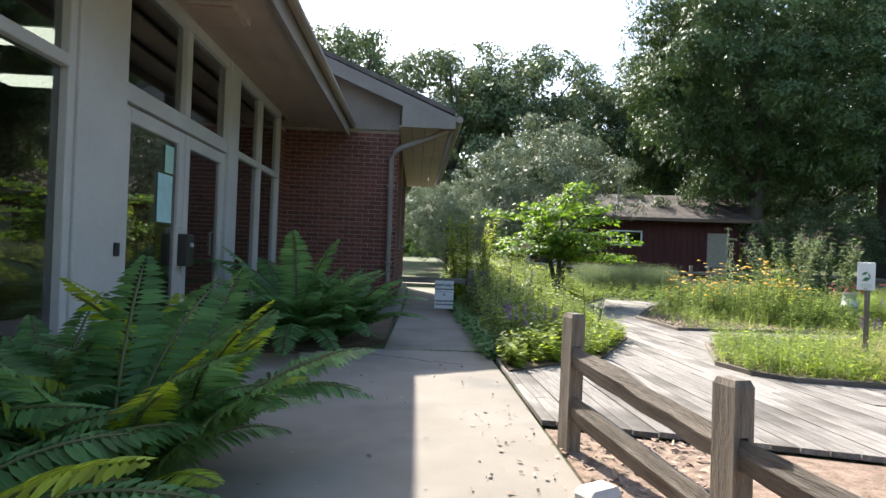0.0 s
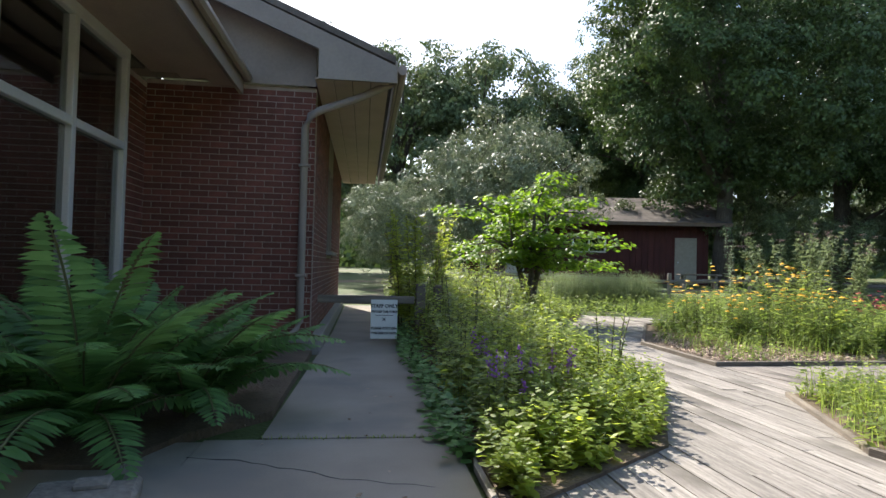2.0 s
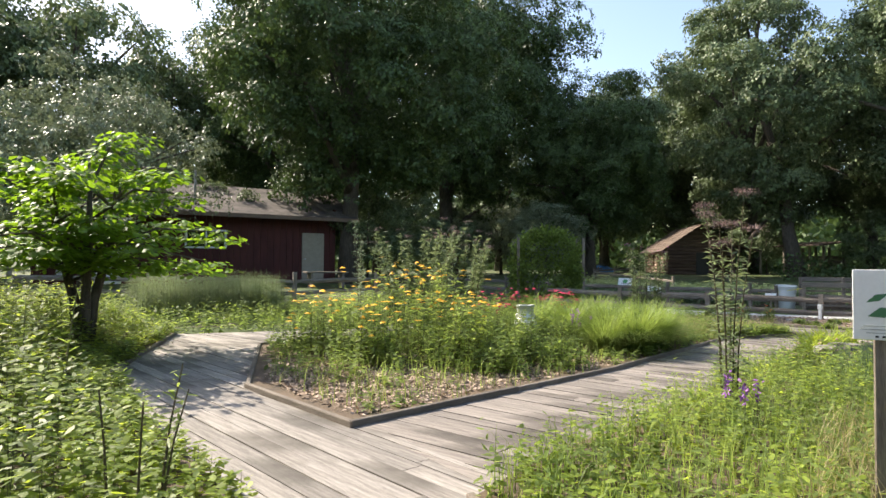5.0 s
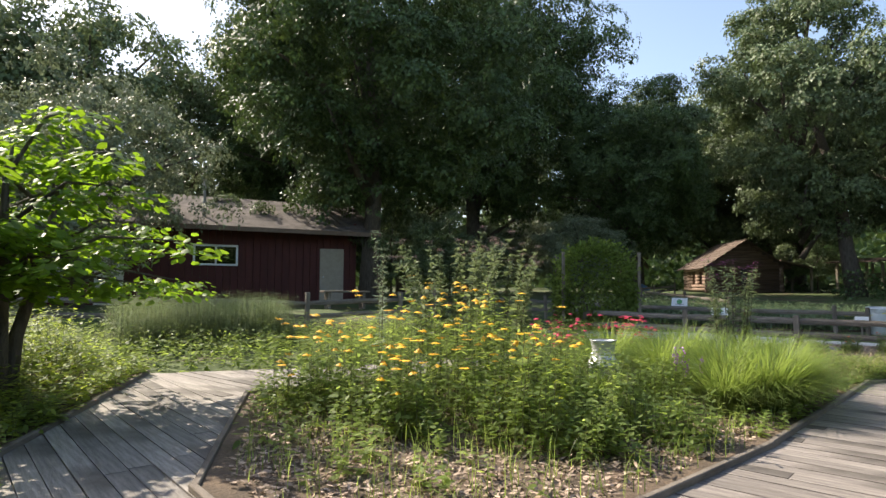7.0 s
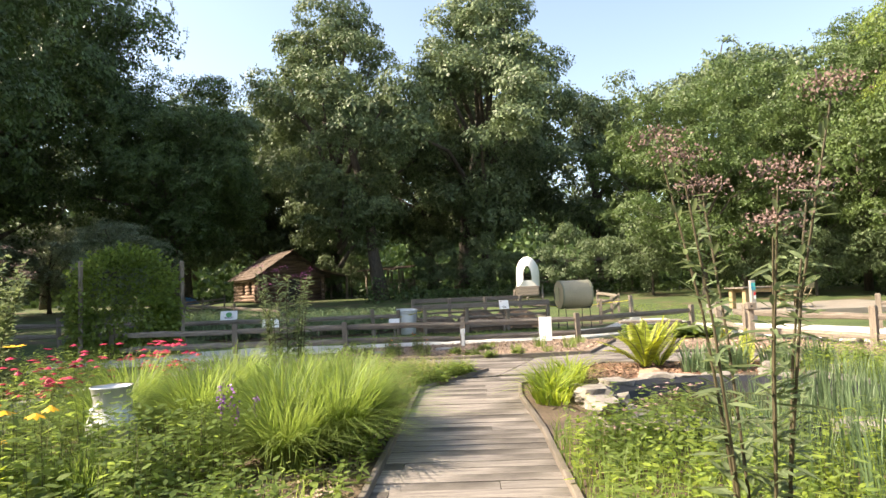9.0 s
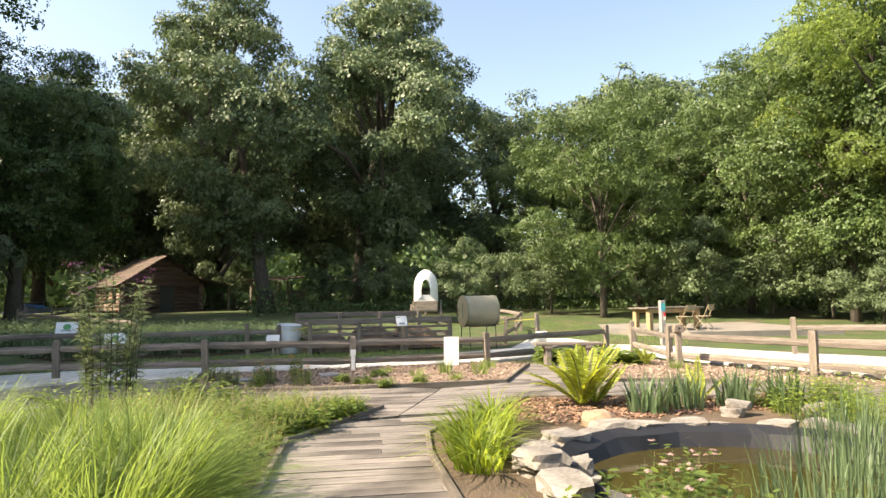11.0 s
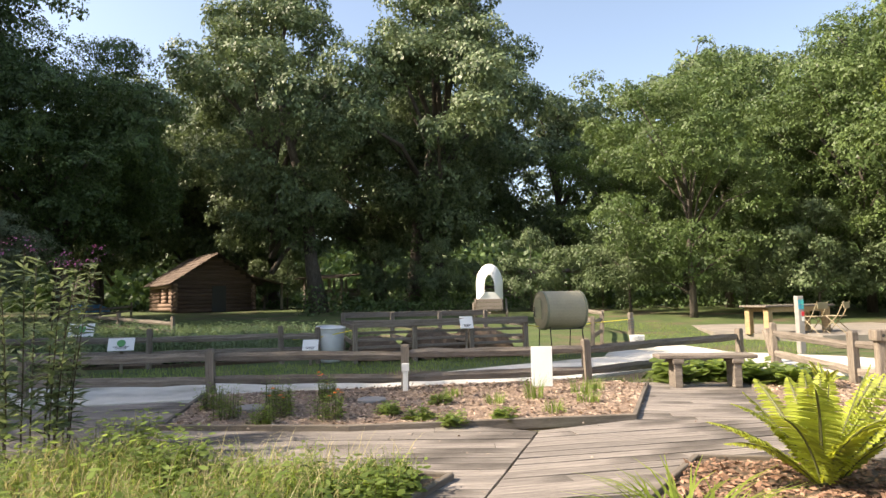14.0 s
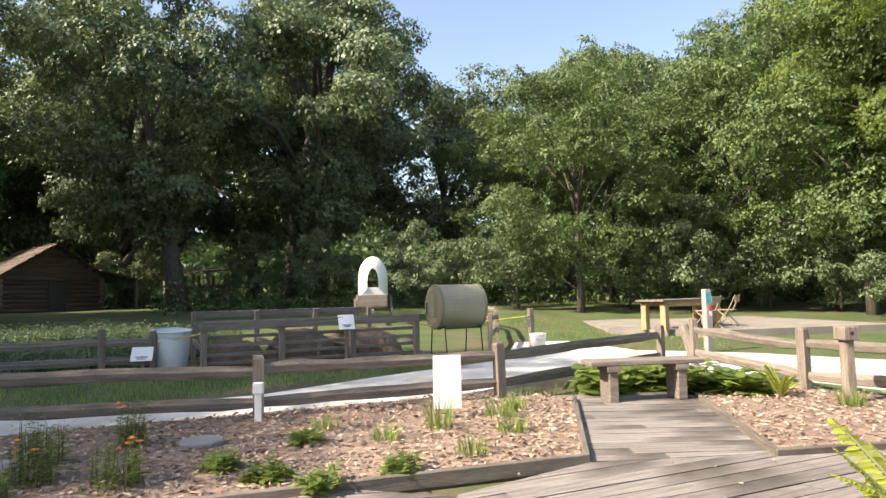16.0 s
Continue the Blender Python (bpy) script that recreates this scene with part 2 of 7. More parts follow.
# ---- building helpers ----
class Mesh:
    """Collects vertices and faces of one mesh."""

    def __init__(self):
        self.v, self.f = [], []

    def add(self, verts, faces):
        k = len(self.v)
        self.v += [tuple(p) for p in verts]
        self.f += [tuple(k + i for i in f) for f in faces]
        return self

    def box(self, c, s, m=None, ch=0.0):
        x, y, z = (d / 2 for d in s)
        m = m or Matrix()
        c = Vector(c)
        if not ch:
            vs = [(a, b, d) for a in (-x, x) for b in (-y, y) for d in (-z, z)]
            fs = [(0, 1, 3, 2), (4, 6, 7, 5), (0, 4, 5, 1), (2, 3, 7, 6), (0, 2, 6, 4), (1, 5, 7, 3)]
            return self.add([m @ (c + Vector(p)) for p in vs], fs)
        vs, idx = [], {}
        for a in (-1, 1):
            for b in (-1, 1):
                for d in (-1, 1):
                    for ax in range(3):
                        p = [a * (x - ch), b * (y - ch), d * (z - ch)]
                        p[ax] = (a * x, b * y, d * z)[ax]
                        idx[a, b, d, ax] = len(vs)
                        vs.append(m @ (c + Vector(p)))
        fs = []
        for ax in range(3):
            o = [(-1, -1), (1, -1), (1, 1), (-1, 1)]
            for s_ in (-1, 1):
                key = lambda u, w: (s_, u, w) if ax == 0 else ((u, s_, w) if ax == 1 else (u, w, s_))
                fs.append([idx[(*key(u, w), ax)] for u, w in o])
        for ax in range(3):
            b1, b2 = [k for k in range(3) if k != ax]
            for u in (-1, 1):
                for w in (-1, 1):
                    def at(e, face):
                        t = [0, 0, 0]
                        t[ax], t[b1], t[b2] = e, u, w
                        return idx[(*t, face)]
                    fs.append([at(-1, b1), at(1, b1), at(1, b2), at(-1, b2)])
        for a in (-1, 1):
            for b in (-1, 1):
                for d in (-1, 1):
                    fs.append([idx[a, b, d, k] for k in range(3)])
        return self.add(vs, fs)

    def tube(self, pts, radii, n=8, caps=True):
        pts = [Vector(p) for p in pts]
        rings = []
        for i, p in enumerate(pts):
            d = (pts[min(i + 1, len(pts) - 1)] - pts[max(i - 1, 0)]).normalized()
            u = d.cross(Vector((0.31, 0.17, 1))) if abs(d.z) < 0.93 else d.cross(Vector((1, 0.1, 0)))
            u.normalize()
            w = d.cross(u)
            r = radii[i] if hasattr(radii, "__len__") else radii
            rings.append([p + r * (math.cos(2 * math.pi * k / n) * u + math.sin(2 * math.pi * k / n) * w) for k in range(n)])
        vs = [q for ring in rings for q in ring]
        fs = [(i * n + k, i * n + (k + 1) % n, (i + 1) * n + (k + 1) % n, (i + 1) * n + k) for i in range(len(pts) - 1) for k in range(n)]
        if caps:
            fs += [tuple(range(n))[::-1], tuple((len(pts) - 1) * n + k for k in range(n))]
        return self.add(vs, fs)

    def lathe(self, profile, n=24, m=None):
        m = m or Matrix()
        vs = [m @ Vector((r * math.cos(2 * math.pi * k / n), r * math.sin(2 * math.pi * k / n), z)) for r, z in profile for k in range(n)]
        fs = [(i * n + k, i * n + (k + 1) % n, (i + 1) * n + (k + 1) % n, (i + 1) * n + k) for i in range(len(profile) - 1) for k in range(n)]
        return self.add(vs, fs)

    def prism(self, poly, z0, z1):
        n = len(poly)
        vs = [(x, y, z0) for x, y in poly] + [(x, y, z1) for x, y in poly]
        return self.add(vs, [tuple(range(n))[::-1], tuple(range(n, 2 * n))] + [(i, (i + 1) % n, n + (i + 1) % n, n + i) for i in range(n)])


def data_of(name, mesh, mat, smooth=False):
    me = bpy.data.meshes.new(name)
    me.from_pydata(mesh.v, [], mesh.f)
    bm = bmesh.new()
    bm.from_mesh(me)
    bmesh.ops.recalc_face_normals(bm, faces=bm.faces)
    bm.to_mesh(me)
    bm.free()
    if smooth:
        me.polygons.foreach_set("use_smooth", [True] * len(me.polygons))
    if mat:
        me.materials.append(mat)
    return me


def part(name, mesh, mat, parent=None, label="", smooth=False, at=None):
    ob = new(name, data_of(name, mesh, mat, smooth) if isinstance(mesh, Mesh) else mesh)
    if parent:
        ob.parent = parent
    if at is not None:
        ob.matrix_basis = at
    if label:
        tagged(ob, label)
    return ob


def thing(name, m, label, category, group="", kind=""):
    ob = new(name)
    ob.empty_display_size = 0.1
    ob.matrix_basis = m
    return tagged(ob, label, category, group, kind)


def structure(ob, label, category="structure"):
    return tagged(ob, label, category, kind="structure")


RNG = np.random.default_rng(7)


def unit(a):
    return a / np.maximum(np.linalg.norm(a, axis=-1, keepdims=True), 1e-9)


def fast_mesh(name, V, F, mat):
    """V: (n,3), F: (m,k) faces of one size."""
    me = bpy.data.meshes.new(name)
    k = F.shape[1]
    me.vertices.add(len(V))
    me.vertices.foreach_set("co", V.astype(np.float32).ravel())
    me.loops.add(F.size)
    me.loops.foreach_set("vertex_index", F.astype(np.int32).ravel())
    me.polygons.add(len(F))
    me.polygons.foreach_set("loop_start", np.arange(0, F.size, k, dtype=np.int32))
    me.polygons.foreach_set("loop_total", np.full(len(F), k, dtype=np.int32))
    me.update(calc_edges=True)
    me.materials.append(mat)
    return me


def leaves(name, P, D, S, length, width, mat, droop=0.15, rich=False, small=False):
    """Leaf blades from base P along D, with side S."""
    P, D, S = np.asarray(P, float), unit(np.asarray(D, float)), np.asarray(S, float)
    S = unit(S - (S * D).sum(1, keepdims=True) * D)
    U = np.cross(S, D)
    n = len(P)
    l, w = np.broadcast_to(length, n)[:, None], np.broadcast_to(width, n)[:, None]
    dn = np.array([[0, 0, -1.0]]) * l * droop
    if rich:
        a1, a2 = P + D * l * 0.3 + dn * 0.1, P + D * l * 0.68 + dn * 0.45
        V = np.stack([P, a1 + S * w * 0.45 + U * w * 0.12, a2 + S * w * 0.38 + U * w * 0.1, P + D * l + dn, a2 - S * w * 0.38 + U * w * 0.1, a1 - S * w * 0.45 + U * w * 0.12], 1).reshape(-1, 3)
        k = np.arange(n)[:, None] * 6
        F = np.concatenate([k + [0, 1, 2, 3], k + [0, 3, 4, 5]])
    elif small:
        mid = P + D * l * 0.2
        V = np.stack([mid + S * w * 0.55, P + D * l + dn, mid - S * w * 0.55], 1).reshape(-1, 3)
        F = np.arange(3 * n).reshape(-1, 3)
    else:
        mid = P + D * l * 0.5 + dn * 0.3
        V = np.stack([P, mid + S * w * 0.5, P + D * l + dn, mid - S * w * 0.5], 1).reshape(-1, 3)
        F = np.arange(4 * n).reshape(-1, 4)
    return fast_mesh(name, V, F, mat)


def blades(name, P, D, height, width, mat, bend=0.5):
    """Grass blades: upright strips that arch over along D."""
    n = len(P)
    D = unit(np.c_[D, np.zeros(n)])
    S = np.c_[-D[:, 1], D[:, 0], np.zeros(n)]
    h, w, b = (np.broadcast_to(v, n)[:, None] for v in (height, width, bend))
    rows = []
    for s in (0.0, 0.4, 0.75, 1.0):
        c = P + np.array([[0, 0, 1.0]]) * h * (s - 0.45 * b * s * s) + D * h * b * s * s * 0.8
        ww = w * (1 - s) ** 0.6 * 0.5 if s < 1 else w * 0.04
        rows += [c - S * ww, c + S * ww]
    V = np.stack(rows, 1).reshape(-1, 3)
    k = np.arange(n)[:, None] * 8
    F = np.concatenate([k + [0, 1, 3, 2], k + [2, 3, 5, 4], k + [4, 5, 7, 6]])
    return fast_mesh(name, V, F, mat)


def rand_dirs(n, up=0.0):
    d = RNG.normal(size=(n, 3))
    d[:, 2] += up
    return unit(d)


def in_poly(P, poly):
    x, y = P[:, 0], P[:, 1]
    inside = np.zeros(len(P), bool)
    j = len(poly) - 1
    for i in range(len(poly)):
        (xi, yi), (xj, yj) = poly[i], poly[j]
        hit = ((yi > y) != (yj > y)) & (x < (xj - xi) * (y - yi) / (yj - yi + 1e-12) + xi)
        inside ^= hit
        j = i
    return inside


def scatter(poly, density):
    xs, ys = [p[0] for p in poly], [p[1] for p in poly]
    n = int((max(xs) - min(xs)) * (max(ys) - min(ys)) * density)
    P = np.c_[RNG.uniform(min(xs), max(xs), n), RNG.uniform(min(ys), max(ys), n)]
    return P[in_poly(P, poly)]


def ground_z(x, y):
    s = lambda v: np.clip(v, 0, 1) ** 2 * (3 - 2 * np.clip(v, 0, 1))
    return np.maximum(0.5 * s((np.asarray(y) - 16.5) / 13), 0.8 * s((np.asarray(x) - 24) / 26))


# ---- ground ----
def build_ground():
    def line(lo, hi, dense_lo, dense_hi):
        a = np.concatenate([[lo], np.linspace(-120, dense_lo, 14)[0:-1], np.arange(dense_lo, dense_hi, 0.5), np.linspace(dense_hi, 160, 20), [hi]])
        return a
    xs, ys = line(-1500, 1500, -6, 36), line(-1500, 1500, -6, 36)
    X, Y = np.meshgrid(xs, ys, indexing="ij")
    Z = ground_z(X, Y) - 0.03
    Z = Z + 0.02 * np.sin(X * 1.7) * np.sin(Y * 1.3) * (np.hypot(X - 8, Y - 8) > 14)
    V = np.stack([X, Y, Z], -1).reshape(-1, 3)
    n = len(ys)
    i, j = np.meshgrid(np.arange(len(xs) - 1), np.arange(n - 1), indexing="ij")
    k = (i * n + j).ravel()[:, None]
    structure(new("ground", fast_mesh("ground", V, k + np.array([[0, n, n + 1, 1]]), M_GRASS)), "green lawn with worn bare patches under trees", "ground")


build_ground()
BED_A = [(4.14, 9.34), (7.81, 9.55), (11.84, 10.13), (13.43, 9.51), (13.6, 11.2), (13.9, 12.2), (12.6, 13.4), (7.0, 13.75), (5.49, 13.86), (4.15, 11.14)]
BED_L = [(0.9, 5.55), (2.07, 6.45), (2.93, 8.2), (3.08, 10.2), (3.3, 12.6), (5.03, 16.05), (4.2, 18.5), (0.92, 18.5)]
BED_B = [(3.2, 6.24), (3.3, 5.75), (3.54, 5.46), (4.81, 5.18), (8.5, 4.2), (12.0, 3.6), (13.3, 4.5), (13.9, 6.7), (13.95, 7.85), (12.05, 8.95), (11.34, 8.9), (9.8, 8.62), (8.6, 8.45), (6.5, 8.15), (4.6, 8.0), (3.85, 7.8)]
BED_E = [(14.85, 12.3), (14.87, 10.55), (15.45, 7.98), (17.7, 7.37), (18.3, 8.1), (17.55, 10.5), (16.8, 12.9)]
BED_R = [(17.4, 6.18), (15.38, 6.72), (15.42, 5.9), (15.0, 4.6), (14.2, 3.0), (15.8, 2.9), (17.6, 4.6), (19.2, 5.6)]


def bed(poly, mat, label, edged, top=0.05, lift=0.075):
    base = thing("garden_bed", Matrix(), label, "garden bed", kind="structure")
    part("soil", Mesh().prism(poly, -0.06, top), mat, base)
    for i in edged:
        a, b = Vector((*poly[i], 0)), Vector((*poly[(i + 1) % len(poly)], 0))
        d = b - a
        n = max(1, round(d.length / 2.4))
        for k in range(n):
            p, q = a + d * (k / n), a + d * ((k + 1) / n)
            L_ = (q - p).length
            m = Matrix.Translation((p + q) / 2) @ Matrix.Rotation(math.atan2(d.y, d.x), 4, "Z")
            part("edging_board", Mesh().box((0, 0, lift / 2 - 0.01), (L_ + 0.03, 0.045, lift + 0.02), None, 0.006), M_EDGE, base, at=m @ pose(0, 0, random.uniform(-0.006, 0.006), random.uniform(-4, 4), 0, random.uniform(-0.4, 0.4)))
    return base


bed(BED_A, M_SOIL, "planted garden bed with mulch and timber edging", [0, 1, 2, 3, 4, 7, 8, 9])
bed(BED_L, M_SOIL, "overgrown flower bed between concrete walk and boardwalk", [4])
bed(BED_B, M_SOIL, "wildflower bed with timber edging round a pond", [0, 1, 2, 3, 4, 6, 7, 8, 9, 10, 11, 12, 15])
bed([(0.88, -4), (6, -4), (4.0, 2.9), (0.88, 3.9)], M_MULCH, "leaf-littered bare mulch under the rail fence", [], -0.012)
bed(BED_E, M_MULCH, "mulched bed with small herbs and timber edging", [0, 1, 2, 6])
bed(BED_R, M_MULCH, "mulched bed beside a wooden bench", [0, 1, 2, 3])


# ---- boardwalk ----
def clip(poly, a, b, c):
    """Keep the part of a convex polygon where a x + b y <= c."""
    out = []
    for i, p in enumerate(poly):
        q = poly[(i + 1) % len(poly)]
        dp, dq = a * p[0] + b * p[1] - c, a * q[0] + b * q[1] - c
        if dp <= 0:
            out.append(p)
        if (dp < 0 < dq) or (dq < 0 < dp):
            s = dp / (dp - dq)
            out.append((p[0] + s * (q[0] - p[0]), p[1] + s * (q[1] - p[1])))
    return out


def planks(poly, angle, label, width=0.14, gap=0.009, board=3.4, z=0.03, mat=None):
    base = thing("boardwalk", Matrix(), label, "boardwalk", kind="structure")
    t = radians(angle)
    ux, uy, vx, vy = math.cos(t), math.sin(t), -math.sin(t), math.cos(t)
    v = [p[0] * vx + p[1] * vy for p in poly]
    k, v1 = min(v), max(v)
    while k < v1:
        strip = clip(clip(poly, vx, vy, k + width), -vx, -vy, -k)
        if len(strip) > 2:
            u = [p[0] * ux + p[1] * uy for p in strip]
            s, s1 = min(u) - random.uniform(0, board), max(u)
            while s < s1:
                piece = clip(clip(strip, ux, uy, s + board - 0.005), -ux, -uy, -s)
                s += board
                if len(piece) > 2:
                    cx, cy = sum(p[0] for p in piece) / len(piece), sum(p[1] for p in piece) / len(piece)
                    loc = [((p[0] - cx) * vx + (p[1] - cy) * vy, (p[0] - cx) * ux + (p[1] - cy) * uy) for p in piece]
                    m = pose(cx, cy, z + random.uniform(-0.003, 0.004), random.uniform(-0.12, 0.12), random.uniform(-0.6, 0.6), angle - 90)
                    part("plank", Mesh().prism([(-a, b) for a, b in loc], -0.035, 0), mat or M_DECK, base, at=m)
        k += width + gap
    return base


DECKS = [
    ([(0.87, 3.95), (0.87, 6.2), (2.6, 16.2), (5.1, 16.1), (5.3, 11.0), (4.25, 9.3), (4.0, 2.95)], 91, "weathered grey boardwalk planks"),
    ([(5.1, 16.1), (5.25, 12.0), (13.4, 13.0), (15.2, 15.0), (7.5, 15.15)], 100, "weathered boardwalk behind the flower bed"),
    ([(4.26, 9.8), (4.0, 7.5), (13.3, 8.0), (12.4, 10.6)], 99, "weathered boardwalk between two planted beds"),
    ([(12.42, 10.62), (13.0, 9.3), (14.9, 8.9), (16.4, 13.1), (15.75, 14.7), (15.22, 15.0)], 94, "weathered boardwalk by the fence"),
    ([(13.02, 9.28), (13.3, 7.9), (13.6, 5.5), (15.42, 6.0), (15.42, 7.97), (14.92, 8.88)], 108, "weathered boardwalk laid on the skew"),
    ([(15.44, 8.3), (15.44, 6.2), (18.0, 6.0), (18.0, 7.6)], 86, "weathered deck under a bench"),
    ([(13.58, 5.48), (12.2, 3.2), (11.5, 1.0), (13.5, 0.6), (15.42, 5.98)], 70, "weathered boardwalk round the pond"),
    ([(4.02, 2.93), (4.1, 5.6), (12.0, 4.0), (11.5, 1.0)], 163, "weathered boardwalk along the wildflower bed"),
]
for k, (poly, angle, label) in enumerate(DECKS):
    planks(poly, angle, label, mat=M_DECK if k < 2 else M_DECK2)


# ---- concrete and gravel ----
def slabs():
    base = thing("pavement", Matrix(), "cracked grey concrete slabs of the entrance walk", "pavement", kind="structure")
    def slab(poly, dz=0.0):
        part("slab", Mesh().prism(poly, -0.12, 0.005 + dz), M_CONC, base)
    j = 0.012
    slab([(-2.2, -9), (0.85, -9), (0.85, 1.9), (-2.2, 1.9)])
    slab([(-2.2, 1.9 + j), (0.85, 1.9 + j), (0.84, 6.8), (-0.62, 6.8), (-0.62, 6.35), (-0.9, 6.35), (-0.9, 6.8), (-2.2, 6.8)])
    slab([(-0.89, 6.36), (-0.63, 6.36), (-0.63, 6.79), (-0.89, 6.79)], -0.008)
    slab([(-0.3, 6.8 + j), (0.82, 6.8 + j), (0.8, 12.4), (-0.17, 12.4)], 0.004)
    slab([(-0.17, 12.4 + j), (0.8, 12.4 + j), (0.8, 19), (-0.17, 19)])
    slab([(-3, 19 + j), (4, 19 + j), (4, 27), (-3, 27)], 0.12)


slabs()


def gravel():
    near = [(14.2, 18.0), (16.0, 14.6), (16.55, 13.3), (17.15, 11.6), (17.5, 9.9), (18.0, 8.9), (19.6, 7.1), (20.6, 6.0), (19.6, 4.5), (17.7, 3.7), (15.8, 2.3), (14.5, 0.5)]
    far = [(15.8, 18.8), (18.0, 15.5), (18.2, 12.9), (18.9, 10.8), (20.3, 9.3), (21.9, 7.3), (25.5, 6.4), (25.5, 5.2), (22.8, 4.6), (21.7, 3.0), (19.8, 1.6), (17.0, -1.0)]
    m = Mesh()
    m.prism(near + far[::-1], -0.05, 0.015)
    structure(part("gravel_path", m, M_GRAVEL), "pale crushed limestone path", "path")
    m = Mesh().prism([(26.0, -3.5), (33.0, -3.5), (33.0, 2.6), (27.5, 3.4), (25.5, 1.5)], -0.1, 0.16)
    structure(part("picnic_slab", m, M_CONC), "pale concrete pad under the picnic table", "pavement")


gravel()


# ---- the brick building ----
def brick_wall(name, m, width, height, label, singles=0, z0=0.12):
    """Bricks proud of a mortar core; the wall's face lies in x, z of m and looks along -y."""
    base = thing(name, m, label, "wall", kind="structure")
    part("mortar_core", Mesh().box((width / 2, 0.12, height / 2), (width, 0.2, height)), M_MORTAR, base)
    one = data_of("brick", Mesh().box((0, 0, 0), (0.202, 0.09, 0.062)), M_BRICK)
    half = data_of("brick", Mesh().box((0, 0, 0), (0.096, 0.09, 0.062)), M_BRICK)
    rest, count = Mesh(), 0
    rows = int((height - z0) / 0.073)
    for r in range(rows):
        x = -0.106 * (r % 2)
        z = z0 + r * 0.073 + 0.036
        while x < width - 0.02:
            a, b = max(x, 0), min(x + 0.202, width)
            y = 0.06 + random.uniform(-0.002, 0.002)
            if b - a > 0.19 and count < singles:
                part("brick", one, None, base, at=pose((a + b) / 2, y, z))
                count += 1
            elif 0.08 < b - a < 0.11 and count < singles:
                part("brick", half, None, base, at=pose((a + b) / 2, y, z))
                count += 1
            elif b - a > 0.02:
                rest.box(((a + b) / 2, y, z), (b - a, 0.09, 0.062))
            x += 0.212
    if rest.v:
        tagged(part("bricks", rest, M_BRICKS, base), kind="stuff")


brick_wall("wall_gable", pose(-2.3, 10.5, 0.0), 1.95, 3.16, "dark red brick gable wall in running bond", 300)
brick_wall("wall_side", pose(-0.35, 10.53, 0.0, 0, 0, 90), 3.09, 3.3, "red brick side wall beside the walk")
brick_wall("wall_side_far", pose(-0.35, 15.1, 0.0, 0, 0, 90), 3.9, 3.3, "red brick side wall beyond the window")
brick_wall("wall_under_window", pose(-0.35, 13.63, 0.0, 0, 0, 90), 1.46, 1.2, "red brick wall under a window")
brick_wall("wall_reveal", pose(-2.26, 9.72, 0.0, 0, 0, 90), 0.76, 3.1, "red brick return beside the glass front")


def foundation():
    m = Mesh().box((-1.3, 10.44, 0.06), (1.96, 0.14, 0.2), None, 0.015).box((-0.29, 14.5, 0.06), (0.14, 8.2, 0.2), None, 0.015)
    structure(part("foundation", m, plain("foundation_concrete", (0.24, 0.225, 0.2), 0.9)), "grey concrete foundation ledge", "foundation")
    base = thing("window_side", Matrix(), "dark framed window in the brick side wall", "window", kind="structure")
    part("pane", Mesh().box((-0.42, 14.36, 2.0), (0.01, 1.4, 1.5)), M_GLASS, base)
    part("sill", Mesh().box((-0.33, 14.36, 1.22), (0.14, 1.5, 0.06), None, 0.008), M_ROCK, base)
    for y in (13.66, 14.36, 15.06):
        part("window_frame", Mesh().box((-0.4, y, 2.0), (0.05, 0.06, 1.55), None, 0.006), M_TRIM, base)
    part("header", Mesh().box((-0.42, 14.36, 3.0), (0.1, 1.46, 0.6)), M_TRIM, base)
    # dark sheet for the unlit room behind the pane
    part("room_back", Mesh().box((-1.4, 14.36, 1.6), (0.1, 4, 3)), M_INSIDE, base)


foundation()


